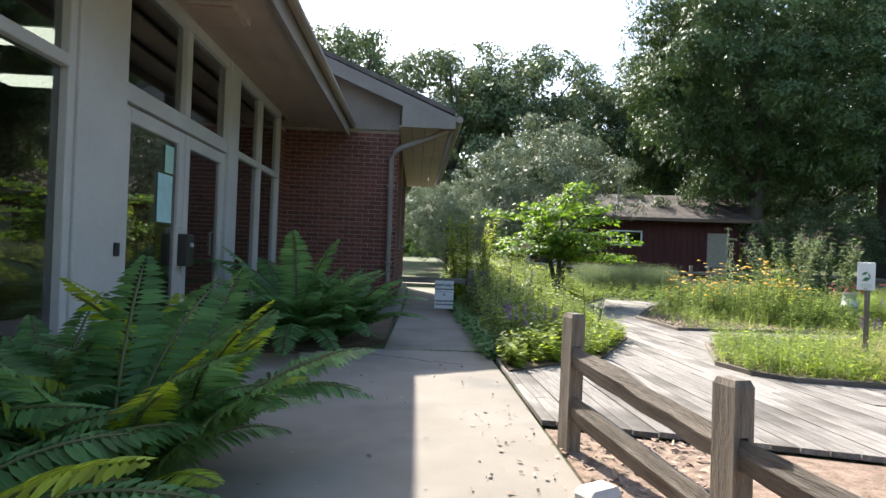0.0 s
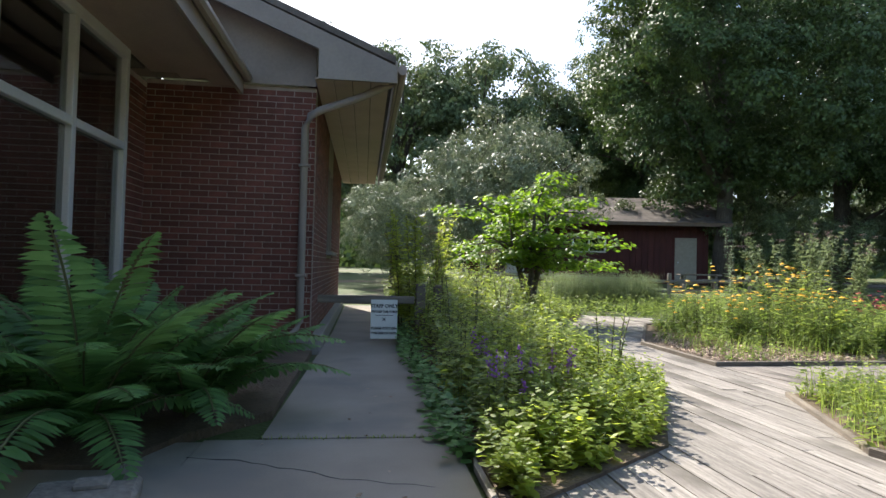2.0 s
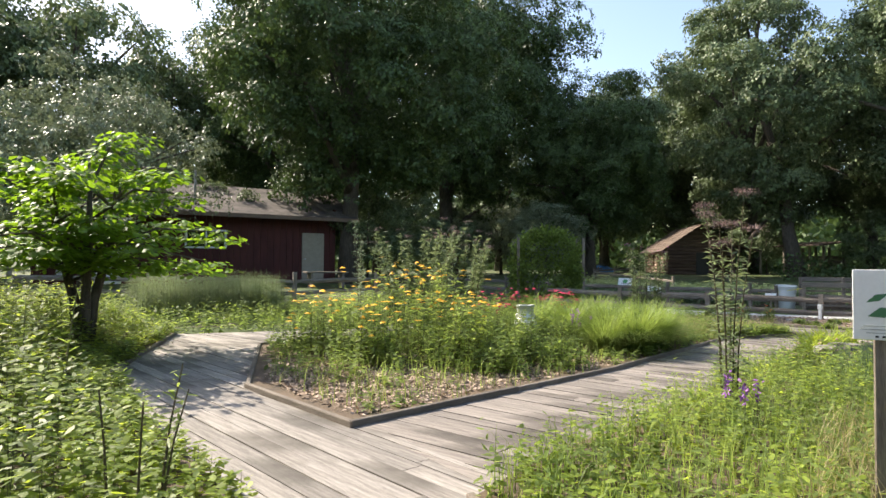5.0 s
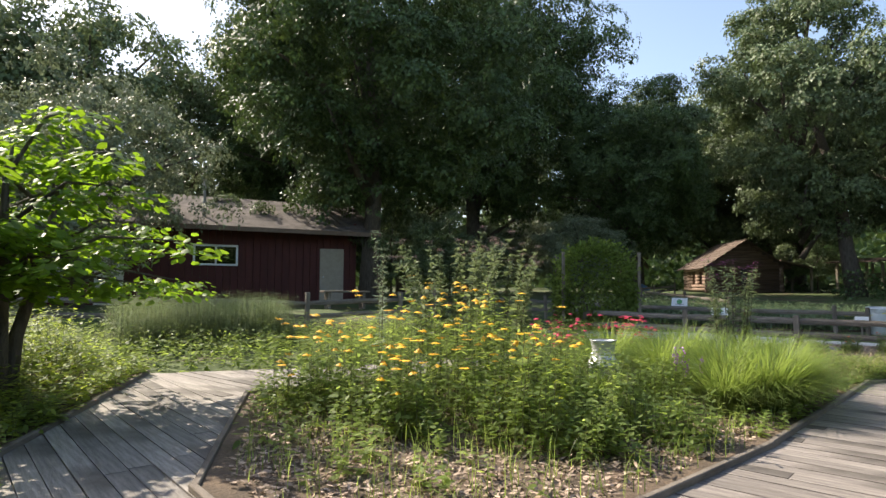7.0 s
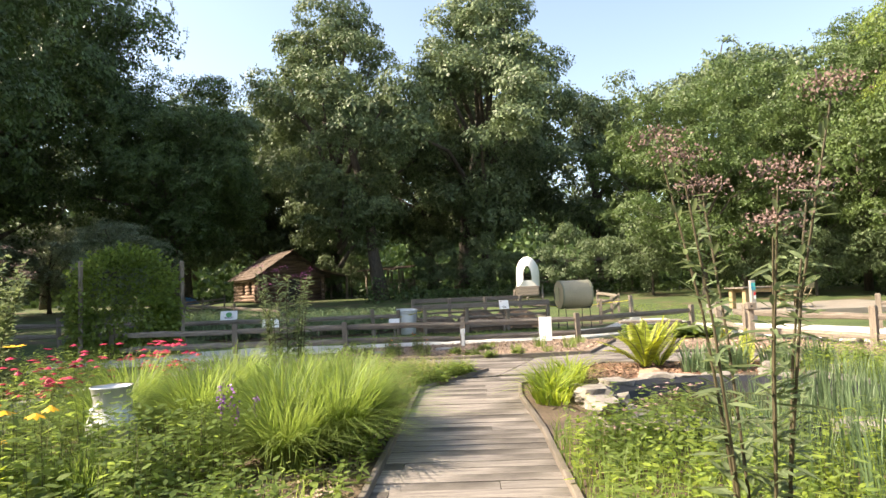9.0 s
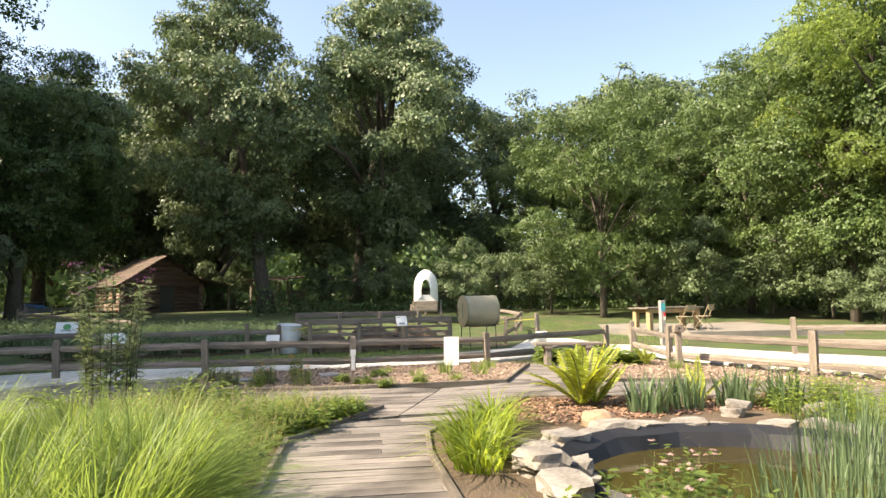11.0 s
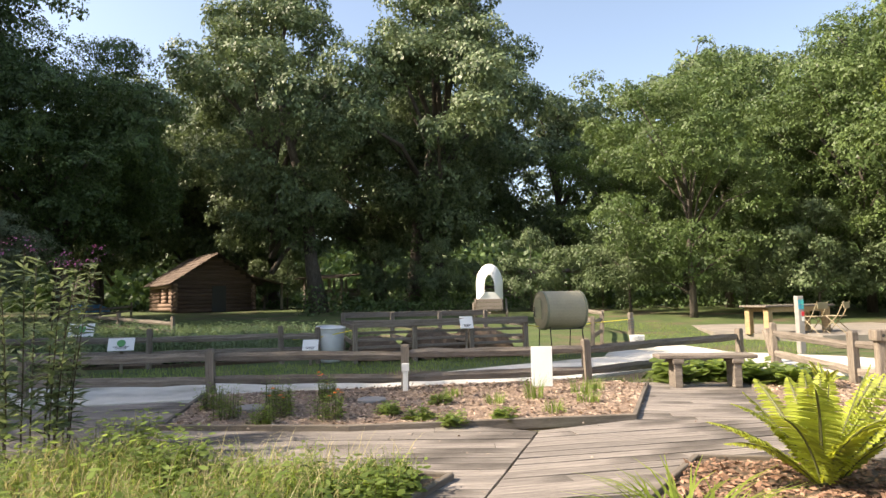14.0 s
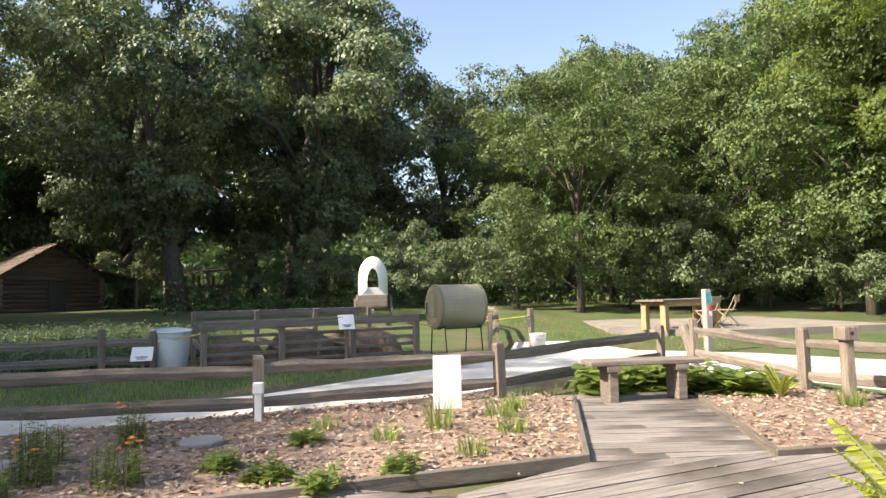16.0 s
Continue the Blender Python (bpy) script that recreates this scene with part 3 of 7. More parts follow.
def wing_roof():
    base = thing("roof_wing", Matrix(), "low-pitched gable roof with wide brown eaves", "roof", kind="structure")
    y0, y1, sl = 10.12, 19.4, 0.41
    top = lambda x: 3.42 + sl * (0.55 - x)
    m = Mesh()
    m.add([(0.58, y0, 3.4), (-5, y0, top(-5)), (-5, y1, top(-5)), (0.58, y1, 3.4), (0.58, y0, 3.48), (-5, y0, top(-5) + 0.08), (-5, y1, top(-5) + 0.08), (0.58, y1, 3.48)],
          [(0, 1, 2, 3), (7, 6, 5, 4), (0, 4, 5, 1), (2, 6, 7, 3), (3, 7, 4, 0)])
    part("shingles", m, M_ROOF, base)
    m = Mesh()
    rake = [(0.58, 3.36), (0.58, 3.16), (-0.3, 3.16), (-0.3, 3.5), (-5, top(-5) - 0.28), (-5, top(-5) - 0.01)]
    for y in (y0 - 0.03,):
        m.add([(x, y, z) for x, z in rake] + [(x, y + 0.05, z) for x, z in rake],
              [tuple(range(6)), tuple(range(6, 12))[::-1]] + [(i, (i + 1) % 6, 6 + (i + 1) % 6, 6 + i) for i in range(6)])
    part("rake_board", m, M_FASCIA, base)
    m = Mesh().add([(-0.35, 10.45, 3.16), (-2.3, 10.45, 3.16), (-5, 10.45, 3.16), (-5, 10.45, top(-5)), (-0.35, 10.45, top(-0.35))], [(0, 1, 2, 3, 4)])
    part("gable_panel", m, M_TRIM, base)
    for k in range(4):
        x = -0.24 + 0.215 * k
        part("soffit_board", Mesh().box((x, (y0 + y1) / 2 + 0.02, 3.185 + 0.002 * k), (0.205, y1 - y0 - 0.06, 0.02)), M_SOFFIT, base)
    part("fascia_board", Mesh().box((0.59, (y0 + y1) / 2, 3.29), (0.03, y1 - y0, 0.26), None, 0.006), M_FASCIA, base)
    part("gutter", Mesh().tube([(0.66, y0 + 0.02, 3.33), (0.66, y1, 3.33)], 0.06, 8), M_FASCIA, base)
    spout = thing("downspout", Matrix(), "grey-brown metal downspout on the brick corner", "downspout")
    pts = [(0.6, 10.3, 3.24), (0.2, 10.38, 3.05), (-0.3, 10.4, 2.86), (-0.4, 10.41, 2.8), (-0.46, 10.42, 2.66), (-0.46, 10.42, 1.4), (-0.46, 10.42, 0.36), (-0.5, 10.4, 0.24), (-0.6, 10.3, 0.16), (-0.85, 10.1, 0.08)]
    part("pipe", Mesh().tube(pts, 0.048, 10), M_FASCIA, spout, smooth=True)
    for z in (2.2, 0.9):
        part("bracket", Mesh().box((-0.46, 10.42, z), (0.12, 0.11, 0.03), None, 0.004), M_FASCIA, spout)


wing_roof()


def storefront():
    X = -2.23
    base = thing("glass_front", Matrix(), "aluminium-framed glass entrance front with double doors", "glass front", kind="structure")
    def bar(name, y0, y1, z0, z1, d=0.1, lab=""):
        part(name, Mesh().box((X, (y0 + y1) / 2, (z0 + z1) / 2), (d, y1 - y0, z1 - z0), None, 0.006), M_ALU, base, lab)
    def pane(y0, y1, z0, z1):
        p = part("pane", Mesh().box((X - 0.01, (y0 + y1) / 2, (z0 + z1) / 2), (0.012, y1 - y0, z1 - z0)), M_GLASS, base)
        p.visible_shadow = False
    top = 3.2
    for y0, y1 in ((3.95, 4.6), (7.05, 7.42)):
        bar("pier", y0, y1, -0.05, top, 0.14)
    bar("head_rail", -6, 9.7, top - 0.1, top + 0.02)
    bar("door_header", 4.6, 7.05, 2.14, 2.28, 0.11)
    bar("transom_mullion", 5.78, 5.9, 2.28, top - 0.1)
    pane(4.6, 5.78, 2.28, top - 0.1)
    pane(5.9, 7.05, 2.28, top - 0.1)
    for y0, y1 in ((7.42, 8.5), (8.58, 9.62)):
        pane(y0, y1, 0.05, 2.16)
        pane(y0, y1, 2.24, top - 0.1)
    bar("mullion", 8.5, 8.58, 0, top - 0.1)
    bar("mullion", 9.62, 9.7, 0, top - 0.1)
    bar("transom_bar", 7.42, 8.5, 2.16, 2.24)
    bar("transom_bar", 8.58, 9.62, 2.16, 2.24)
    bar("sill_rail", 7.42, 9.7, -0.02, 0.06)
    bar("mullion", 3.87, 3.95, 0, top - 0.1)
    for y0, y1 in ((0.6, 3.87), (-2.8, 0.52), (-6, -2.88)):
        pane(y0, y1, 0.05, 2.16)
        pane(y0, y1, 2.24, top - 0.1)
        bar("transom_bar", y0, y1, 2.16, 2.24)
        bar("mullion", y0 - 0.08, y0, 0, top - 0.1)
        bar("sill_rail", y0, y1, -0.02, 0.06)
    for y0, y1, hinge in ((4.62, 5.83, 0), (5.85, 7.03, 1)):
        door = thing("door", Matrix(), "closed aluminium and glass entrance door", "door", "entrance doors")
        d = lambda n, a, b, c, e: part(n, Mesh().box((X + 0.01, (a + b) / 2, (c + e) / 2), (0.05, b - a, e - c), None, 0.006), M_ALU, door)
        d("stile", y0, y0 + 0.12, 0.01, 2.12)
        d("stile", y1 - 0.12, y1, 0.01, 2.12)
        d("top_rail", y0 + 0.12, y1 - 0.12, 2.0, 2.12)
        d("bottom_rail", y0 + 0.12, y1 - 0.12, 0.01, 0.2)
        p = part("pane", Mesh().box((X, (y0 + y1) / 2, 1.1), (0.012, y1 - y0 - 0.24, 1.8)), M_GLASS, door)
        p.visible_shadow = False
        if not hinge:
            part("notice_paper", Mesh().box((X + 0.02, 5.45, 1.48), (0.004, 0.3, 0.42)), plain("mint_paper", (0.42, 0.66, 0.66), 0.8), door, "pale mint paper notice")
            part("notice_paper", Mesh().box((X + 0.02, 5.52, 1.83), (0.004, 0.18, 0.24)), plain("green_paper", (0.36, 0.6, 0.5), 0.8), door, "small green paper notice")
            box = part("lock_box", Mesh().box((X + 0.08, 5.82, 1.03), (0.1, 0.16, 0.3), None, 0.012), M_DARK, door, "black lock box")
            part("knob", Mesh().tube([(X + 0.13, 5.82, 1.08), (X + 0.15, 5.82, 1.08)], 0.02, 10), M_ALU, box)
        part("pull_handle", Mesh().tube([(X + 0.04, y1 - 0.06, 0.95), (X + 0.09, y1 - 0.06, 0.97), (X + 0.09, y1 - 0.06, 1.22), (X + 0.04, y1 - 0.06, 1.24)], 0.012, 8), M_ALU, door)
    part("call_button", Mesh().box((X + 0.08, 4.5, 1.03), (0.02, 0.06, 0.1), None, 0.004), M_DARK, base)
    # the dim room behind, its dimness put into wall, floor and ceiling colour
    room = thing("lobby_room", Matrix(), "dim lobby with dimness in its dark surface colour and ceiling lights", "room", kind="structure")
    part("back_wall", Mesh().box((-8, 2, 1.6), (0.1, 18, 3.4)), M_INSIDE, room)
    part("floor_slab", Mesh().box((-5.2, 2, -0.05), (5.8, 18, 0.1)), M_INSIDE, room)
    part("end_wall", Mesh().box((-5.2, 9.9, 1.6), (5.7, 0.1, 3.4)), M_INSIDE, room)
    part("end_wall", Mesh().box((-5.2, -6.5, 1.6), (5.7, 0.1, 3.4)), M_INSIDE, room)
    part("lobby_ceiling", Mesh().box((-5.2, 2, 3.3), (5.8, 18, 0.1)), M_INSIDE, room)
    glow = bpy.data.materials.new("fluorescent_panel")
    glow.use_nodes = True
    glow.node_tree.nodes["Principled BSDF"].inputs["Emission Color"].default_value = (1, 0.93, 0.75, 1)
    glow.node_tree.nodes["Principled BSDF"].inputs["Emission Strength"].default_value = 1.6
    for x, y in ((-4.4, 6.7), (-5.2, 8.6), (-4.4, 2.6)):
        lamp = thing("ceiling_light", pose(x, y, 0), "lit fluorescent ceiling panel in the lobby", "lamp", "lobby lights")
        part("diffuser", Mesh().box((0, 0, 3.235), (1.2, 0.6, 0.02)), glow, lamp)
        part("frame", Mesh().box((0, 0, 3.245), (1.28, 0.68, 0.012)), M_ALU, lamp)
    # roof over the front
    roof = thing("roof_front", Matrix(), "flat projecting roof with brown boarded soffit", "roof", kind="structure")
    for k in range(3):
        part("soffit_board", Mesh().box((-2.05 + 0.335 * k, 1.7, 3.12 - 0.055 * k + 0.1), (0.325, 17.4, 0.02), None), M_SOFFIT, roof)
    m = Mesh().add([(-1.18, -7, 3.0), (-1.18, 10.4, 3.0), (-1.18, 10.4, 3.26), (-1.18, -7, 3.26), (-1.22, -7, 3.0), (-1.22, 10.4, 3.0), (-1.22, 10.4, 3.26), (-1.22, -7, 3.26)],
                   [(0, 1, 2, 3), (7, 6, 5, 4), (0, 4, 5, 1), (3, 2, 6, 7), (1, 5, 6, 2), (0, 3, 7, 4)])
    part("fascia_board", m, M_FASCIA, roof)
    part("gutter", Mesh().tube([(-1.13, -7, 3.2), (-1.13, 10.38, 3.2)], 0.055, 8), M_FASCIA, roof)
    m = Mesh().add([(-1.2, -7, 3.27), (-1.2, 10.4, 3.27), (-8.2, 10.4, 4.6), (-8.2, -7, 4.6), (-1.2, -7, 3.33), (-1.2, 10.4, 3.33), (-8.2, 10.4, 4.66), (-8.2, -7, 4.66)],
                   [(0, 1, 2, 3), (7, 6, 5, 4), (0, 4, 5, 1), (1, 5, 6, 2), (2, 6, 7, 3), (3, 7, 4, 0)])
    part("roof_deck", m, M_ROOF, roof)
    lamp = thing("soffit_light", Matrix(), "unlit square light box under the eave", "lamp")
    part("housing", Mesh().box((-1.72, 5.2, 3.07), (0.4, 0.5, 0.09), None, 0.012), plain("lamp_housing", (0.42, 0.34, 0.29), 0.5), lamp)
    part("lens", Mesh().box((-1.72, 5.2, 3.015), (0.32, 0.42, 0.02), None, 0.006), plain("lamp_lens", (0.4, 0.28, 0.2), 0.3), lamp)


storefront()


# ---- trees ----
def tree(name, h, r, base, trunk, n, size, mat, label, seed, limbs=9, lobes=70, flat=1.0, kind=0, foot=(0, 0)):
    """Tapered trunk, limbs to leafy lobes, and a crown of many small leaves with gaps."""
    global RNG
    RNG = np.random.default_rng(seed)
    rnd = random.Random(seed)
    ob = thing(name, Matrix(), label, "tree")
    zc, rz = (h + base) / 2, (h - base) / 2
    C, R = [], []
    while len(C) < lobes:
        d = unit(RNG.normal(size=3))
        s = RNG.uniform(0.3, 1.0) ** 0.5
        z = d[2] * s
        wide = (1 - 0.6 * max(z, -0.2)) if kind == 1 else (1.0 if kind == 0 else 1 - 0.3 * abs(z))
        wide *= 0.92 + 0.5 * noise.noise(Vector(d) * 1.9 + Vector((seed, 0, 0)))
        C.append((d[0] * s * r * wide * 0.9, d[1] * s * r * wide * 0.9, zc + z * rz * (0.9 + 0.25 * noise.noise(Vector(d) * 2.3 + Vector((0, seed, 0))))))
        R.append(r * RNG.uniform(0.1, 0.21) * flat)
    C, R = np.array(C), np.array(R)
    tm = Mesh()
    pts = [(foot[0], foot[1], -0.3)] + [(rnd.uniform(-0.25, 0.25) * k * trunk + foot[0] * (1 - k / 6), rnd.uniform(-0.25, 0.25) * k * trunk + foot[1] * (1 - k / 6), h * 0.8 * k / 6) for k in range(1, 7)]
    tm.tube(pts, [trunk * 1.35] + [trunk * (1 - 0.14 * k) for k in range(1, 7)], 10)
    part("trunk", tm, M_BARK, ob, smooth=True)
    order = sorted(range(lobes), key=lambda k: C[k][2])
    for k in order[:: max(1, lobes // limbs)]:
        end = Vector(C[k])
        z0 = min(max(base * 0.8, end.z * 0.55), h * 0.62)
        s = Vector((0, 0, z0))
        mid = s.lerp(end, 0.5) + Vector((0, 0, 0.08 * h * rnd.uniform(0, 1)))
        part("limb", Mesh().tube([s, mid, end], [trunk * 0.42, trunk * 0.27, trunk * 0.1], 6), M_BARK, ob, smooth=True)
    w = R**2
    per = 22
    m = n // per
    idx = RNG.choice(lobes, m, p=w / w.sum())
    d = unit(RNG.normal(size=(m, 3)) + np.array([[0, 0, 0.35]]))
    rad = RNG.uniform(0.3, 1.0, m) ** 0.4
    Q = C[idx] + d * (R[idx] * rad)[:, None] * np.array([[1.3, 1.3, 0.66 if kind != 2 else 0.28]])
    face = unit(d + RNG.normal(size=(m, 3)) * 0.3 + np.array([[0, 0, 0.3]]))
    d, face, Q = np.repeat(d, per, 0), np.repeat(face, per, 0), np.repeat(Q, per, 0)
    n = m * per
    T = unit(np.cross(face, RNG.normal(size=(n, 3))))
    P = Q + T * size * RNG.uniform(0.1, 2.3, (n, 1)) + RNG.normal(size=(n, 3)) * size * 0.35
    D = unit(T + RNG.normal(size=(n, 3)) * 0.3 + np.array([[0, 0, -0.35]]))
    S = np.cross(face + RNG.normal(size=(n, 3)) * 0.4, D)
    part("crown", leaves("crown", P, D, S, size * RNG.uniform(0.6, 1.3, n), size * RNG.uniform(0.6, 1.0, n), mat, 0.2, small=True), None, ob)
    return ob


def place(ob, x, y, s=1.0, turn=0.0, first=False):
    m = Matrix.Translation((x, y, float(ground_z(x, y)))) @ Matrix.Rotation(radians(turn), 4, "Z") @ Matrix.Scale(s, 4)
    if first:
        ob.matrix_basis = m
        return ob
    return copy_thing(ob, m)


def trees():
    maple = tree("maple_tree", 23, 9.6, 3.2, 0.55, 180000, 0.18, L_DEEP, "huge dense dark green maple tree", 11, 14, 290)
    place(maple, 31.5, 39.5, 1.1, 200)
    place(maple, 16.0, 28.2, 0.76, 30, True)
    place(maple, 22, 45, 1.12, 110)
    place(maple, 36, 30, 0.82, 60)
    oak = tree("oak_tree", 18.5, 6.2, 2.4, 0.38, 100000, 0.165, L_OAK, "tall oak tree with grey-green foliage", 12, 16, 140, kind=1, foot=(0, -2.5))
    place(oak, 44, 23, 1.18, 0, True)
    place(oak, 49.5, 13.4, 1.12, 140)
    oak2 = tree("oak_tree", 16, 6.6, 2.2, 0.34, 36000, 0.23, L_OAK, "broad oak tree in the wood", 13, 12, 110)
    place(oak2, 2.5, 46, 1.08, 0, True)
    spots = [(-5, 44, 1.02, 40), (9, 50, 1.1, 80), (-12, 50, 1.1, 10), (16, 54, 1.05, 200), (-20, 46, 1.1, 260), (56, 30, 1.0, 20), (60, 20, 1.15, 70), (60, 5, 1.1, 120), (56, -4, 1.15, 170), (56, -12, 1.2, 220), (52, -20, 1.2, 15),
             (34, 52, 1.0, 55), (50, 52, 0.95, 95), (52, 40, 0.9, 130), (26, 58, 1.1, 300), (70, 34, 1.1, 44), (56, -30, 1.1, 70), (38, -40, 1.1, 190), (20, -40, 1.1, 10), (57, 35, 1.15, 33), (54, 41, 1.0, 66), (62, 30, 1.2, 99)]
    for x, y, s, a in spots:
        place(oak2, x, y, s, a)
    for x, y, s, a in [(57, 16, 1.0, 60), (60, 44, 1.0, 200)]:
        place(oak, x, y, s, a)
    ash = tree("ash_tree", 11, 4.9, 0.9, 0.15, 70000, 0.105, L_ASH, "leafy light green young tree at the wood's edge", 14, 14, 115)
    place(ash, 36, 1.5, 0.95, 0, True)
    for x, y, s, a in [(37, -6, 1.15, 80), (33, -12, 1.5, 160), (42, -2, 1.3, 250), (30, -18, 1.6, 20), (41, -12, 1.6, 300), (27, -10.5, 1.1, 130), (48, 2, 1.1, 40), (31.5, -7.5, 1.25, 200), (28, -14, 1.6, 320), (36, -22, 1.2, 75)]:
        place(ash, x, y, s, a)
    bush = tree("shrub", 5.0, 2.6, 0.1, 0.06, 14000, 0.11, L_OAK, "dark leafy shrub at the wood's edge", 17, 6, 45)
    place(bush, 35, -3, 1.0, 10, True)
    for x, y, s, a in [(33, -7.5, 1.0, 50), (39, 3.5, 1.05, 90), (41, 8, 0.9, 140), (30.5, -10, 1.0, 200), (26, -14, 1.1, 240), (45, 13, 0.9, 280), (37, -1, 0.8, 20), (35, -6, 0.8, 60), (44, 4, 0.9, 100), (48, 17, 0.9, 130), (22, -14, 1.0, 10), (52, 25, 1.0, 77), (28.5, -6.5, 0.6, 20), (17.5, 29, 0.9, 190), (20.5, 31, 0.9, 40), (24, 33, 1.0, 260), (11.5, 31.5, 0.9, 30)]:
        place(bush, x, y, s, a)
    grey = tree("olive_tree", 8.2, 4.8, 0.6, 0.18, 42000, 0.115, L_GREY, "broad silvery-leaved small tree", 15, 10, 130)
    place(grey, 5.8, 27.5, 0.86, 0, True)
    place(grey, 2.2, 31, 0.62, 90)
    place(grey, 40, 42, 0.9, 200)
    place(grey, 33, 40, 0.8, 20)
    place(grey, 31.5, 30, 0.72, 140)
    locust = tree("locust_tree", 16, 5.2, 3.6, 0.2, 56000, 0.115, L_LIGHT, "tall airy bright green tree at the wood's edge", 18, 12, 90)
    place(locust, 29.5, -8.5, 1.0, 0, True)
    place(locust, 24.5, -15.5, 1.0, 140)
    for x, y, s, a in [(1.2, 24, 0.55, 80)]:
        place(grey, x, y, s, a)


trees()


def redbud():
    """Several slender stems, arching limbs and flat layered sprays of heart-shaped leaves."""
    global RNG
    RNG = np.random.default_rng(16)
    rnd = random.Random(16)
    x, y = 3.4, 14.35
    ob = thing("redbud_tree", pose(x, y, float(ground_z(x, y))), "small bright lime-green tree with layered leaves", "tree")
    tops = []
    for k in range(3):
        a = 2.1 * k + 0.4
        pts = [Vector((0.05 * math.cos(a), 0.05 * math.sin(a), -0.1)), Vector((0.12 * math.cos(a), 0.12 * math.sin(a), 0.7)), Vector((0.35 * math.cos(a), 0.35 * math.sin(a), 1.5)), Vector((0.45 * math.cos(a), 0.45 * math.sin(a), 2.2))]
        part("trunk", Mesh().tube(pts, [0.075, 0.06, 0.045, 0.02], 8), M_BARK, ob, smooth=True)
        tops.append(pts)
    P, D, S = [], [], []
    for k in range(30):
        t = tops[k % 3]
        a = 2.399 * k + rnd.uniform(-0.3, 0.3)
        r = 1.72 * math.sqrt(rnd.uniform(0.06, 1.0))
        u = rnd.uniform(0.15, 0.95)
        s0 = t[1].lerp(t[3], u)
        end = Vector((r * math.cos(a), r * math.sin(a), 0.95 + 2.05 * u * (1 - 0.35 * (r / 1.72) ** 2) + rnd.uniform(-0.1, 0.2)))
        mid = s0.lerp(end, 0.5) + Vector((0, 0, 0.22))
        part("limb", Mesh().tube([s0, mid, end], [0.022, 0.015, 0.005], 6), M_BARK, ob, smooth=True)
        for q in range(7):
            f = 0.35 + 0.7 * q / 6
            c = np.array(s0) * (1 - f) ** 2 + 2 * f * (1 - f) * np.array(mid) + np.array(end) * f * f
            m = 30
            az = RNG.uniform(0, 6.28, m)
            rr = 0.34 * np.sqrt(RNG.uniform(size=m))
            P.append(c + np.c_[rr * np.cos(az), rr * np.sin(az), -0.3 * rr + RNG.normal(size=m) * 0.035])
            D.append(np.c_[np.cos(az), np.sin(az), RNG.uniform(-0.55, 0.05, m)] + RNG.normal(size=(m, 3)) * 0.2)
            S.append(np.c_[-np.sin(az), np.cos(az), RNG.normal(size=m) * 0.3])
    P, D, S = np.concatenate(P), np.concatenate(D), np.concatenate(S)
    L_ = 0.088 * RNG.uniform(0.65, 1.25, len(P))
    part("crown", leaves("crown", P, D, S, L_, L_ * 0.95, L_LIME, 0.2, True), None, ob)


redbud()


def far_woods():
    """The dense wood's edge all round, far behind the single trees."""
    global RNG
    RNG = np.random.default_rng(21)
    ring = Mesh()
    k = 180
    for i in range(k):
        b = 2 * math.pi * i / k
        hgt = 13 + 2.2 * math.sin(b * 11) + 1.6 * math.sin(b * 29 + 2)
        x, y = 12 + 96 * math.cos(b), 8 + 96 * math.sin(b)
        ring.v += [(x, y, -1), (x, y, hgt)]
        j = (i + 1) % k
        ring.f.append((2 * i, 2 * j, 2 * j + 1, 2 * i + 1))
    # L_DEEP on the far woods and undergrowth: missing canopy shade put into the colour
    structure(part("backdrop", ring, L_DEEP), "dark distant woods", "backdrop")
    n = 60000
    a = RNG.uniform(0, 2 * math.pi, n)
    d = RNG.uniform(72, 92, n)
    x, y = 12 + d * np.cos(a), 8 + d * np.sin(a)
    top = 13 + 3.0 * np.sin(a * 9) + 2.0 * np.sin(a * 23 + 1)
    z = ground_z(x, y) + RNG.uniform(0, 1, n) ** 0.8 * top
    P = np.c_[x, y, z]
    me = leaves("far_woods", P, rand_dirs(n, 0.1), rand_dirs(n), 1.0 * RNG.uniform(0.6, 1.3, n), 0.7, L_DEEP)
    tagged(new("far_woods", me), "dense green woods far behind the garden", "woods", kind="stuff")
    n = 70000
    a = RNG.uniform(-1.0, 1.75, n)
    d = RNG.uniform(32, 60, n)
    x, y = 10 + d * np.cos(a), 6 + d * np.sin(a)
    keep = ~((np.abs(x - 47) < 6) & (np.abs(y - 30) < 6)) & ~((np.abs(x - 11) < 8) & (y < 40))
    x, y = x[keep], y[keep]
    clump = np.sin(x * 0.55) * np.sin(y * 0.5 + 1) + 0.4 * np.sin(x * 1.7 + y)
    z = ground_z(x, y) + RNG.uniform(0, 1, len(x)) * (0.5 + 1.1 * np.clip(clump, 0, 1))
    P = np.c_[x, y, z]
    ok = (y < 12 + 0.2 * x) & (np.hypot(x - 30, y - 0) > 7) | (x > 52)
    P = P[ok]
    n = len(P)
    # dark leaf colour replaces the shade of a canopy that isn't built
    me = leaves("undergrowth", P, rand_dirs(n, 0.3), rand_dirs(n), 0.22 * RNG.uniform(0.6, 1.3, n), 0.15, L_DEEP)
    tagged(new("undergrowth", me), "low green undergrowth below the wood's edge", "undergrowth", kind="stuff")


far_woods()


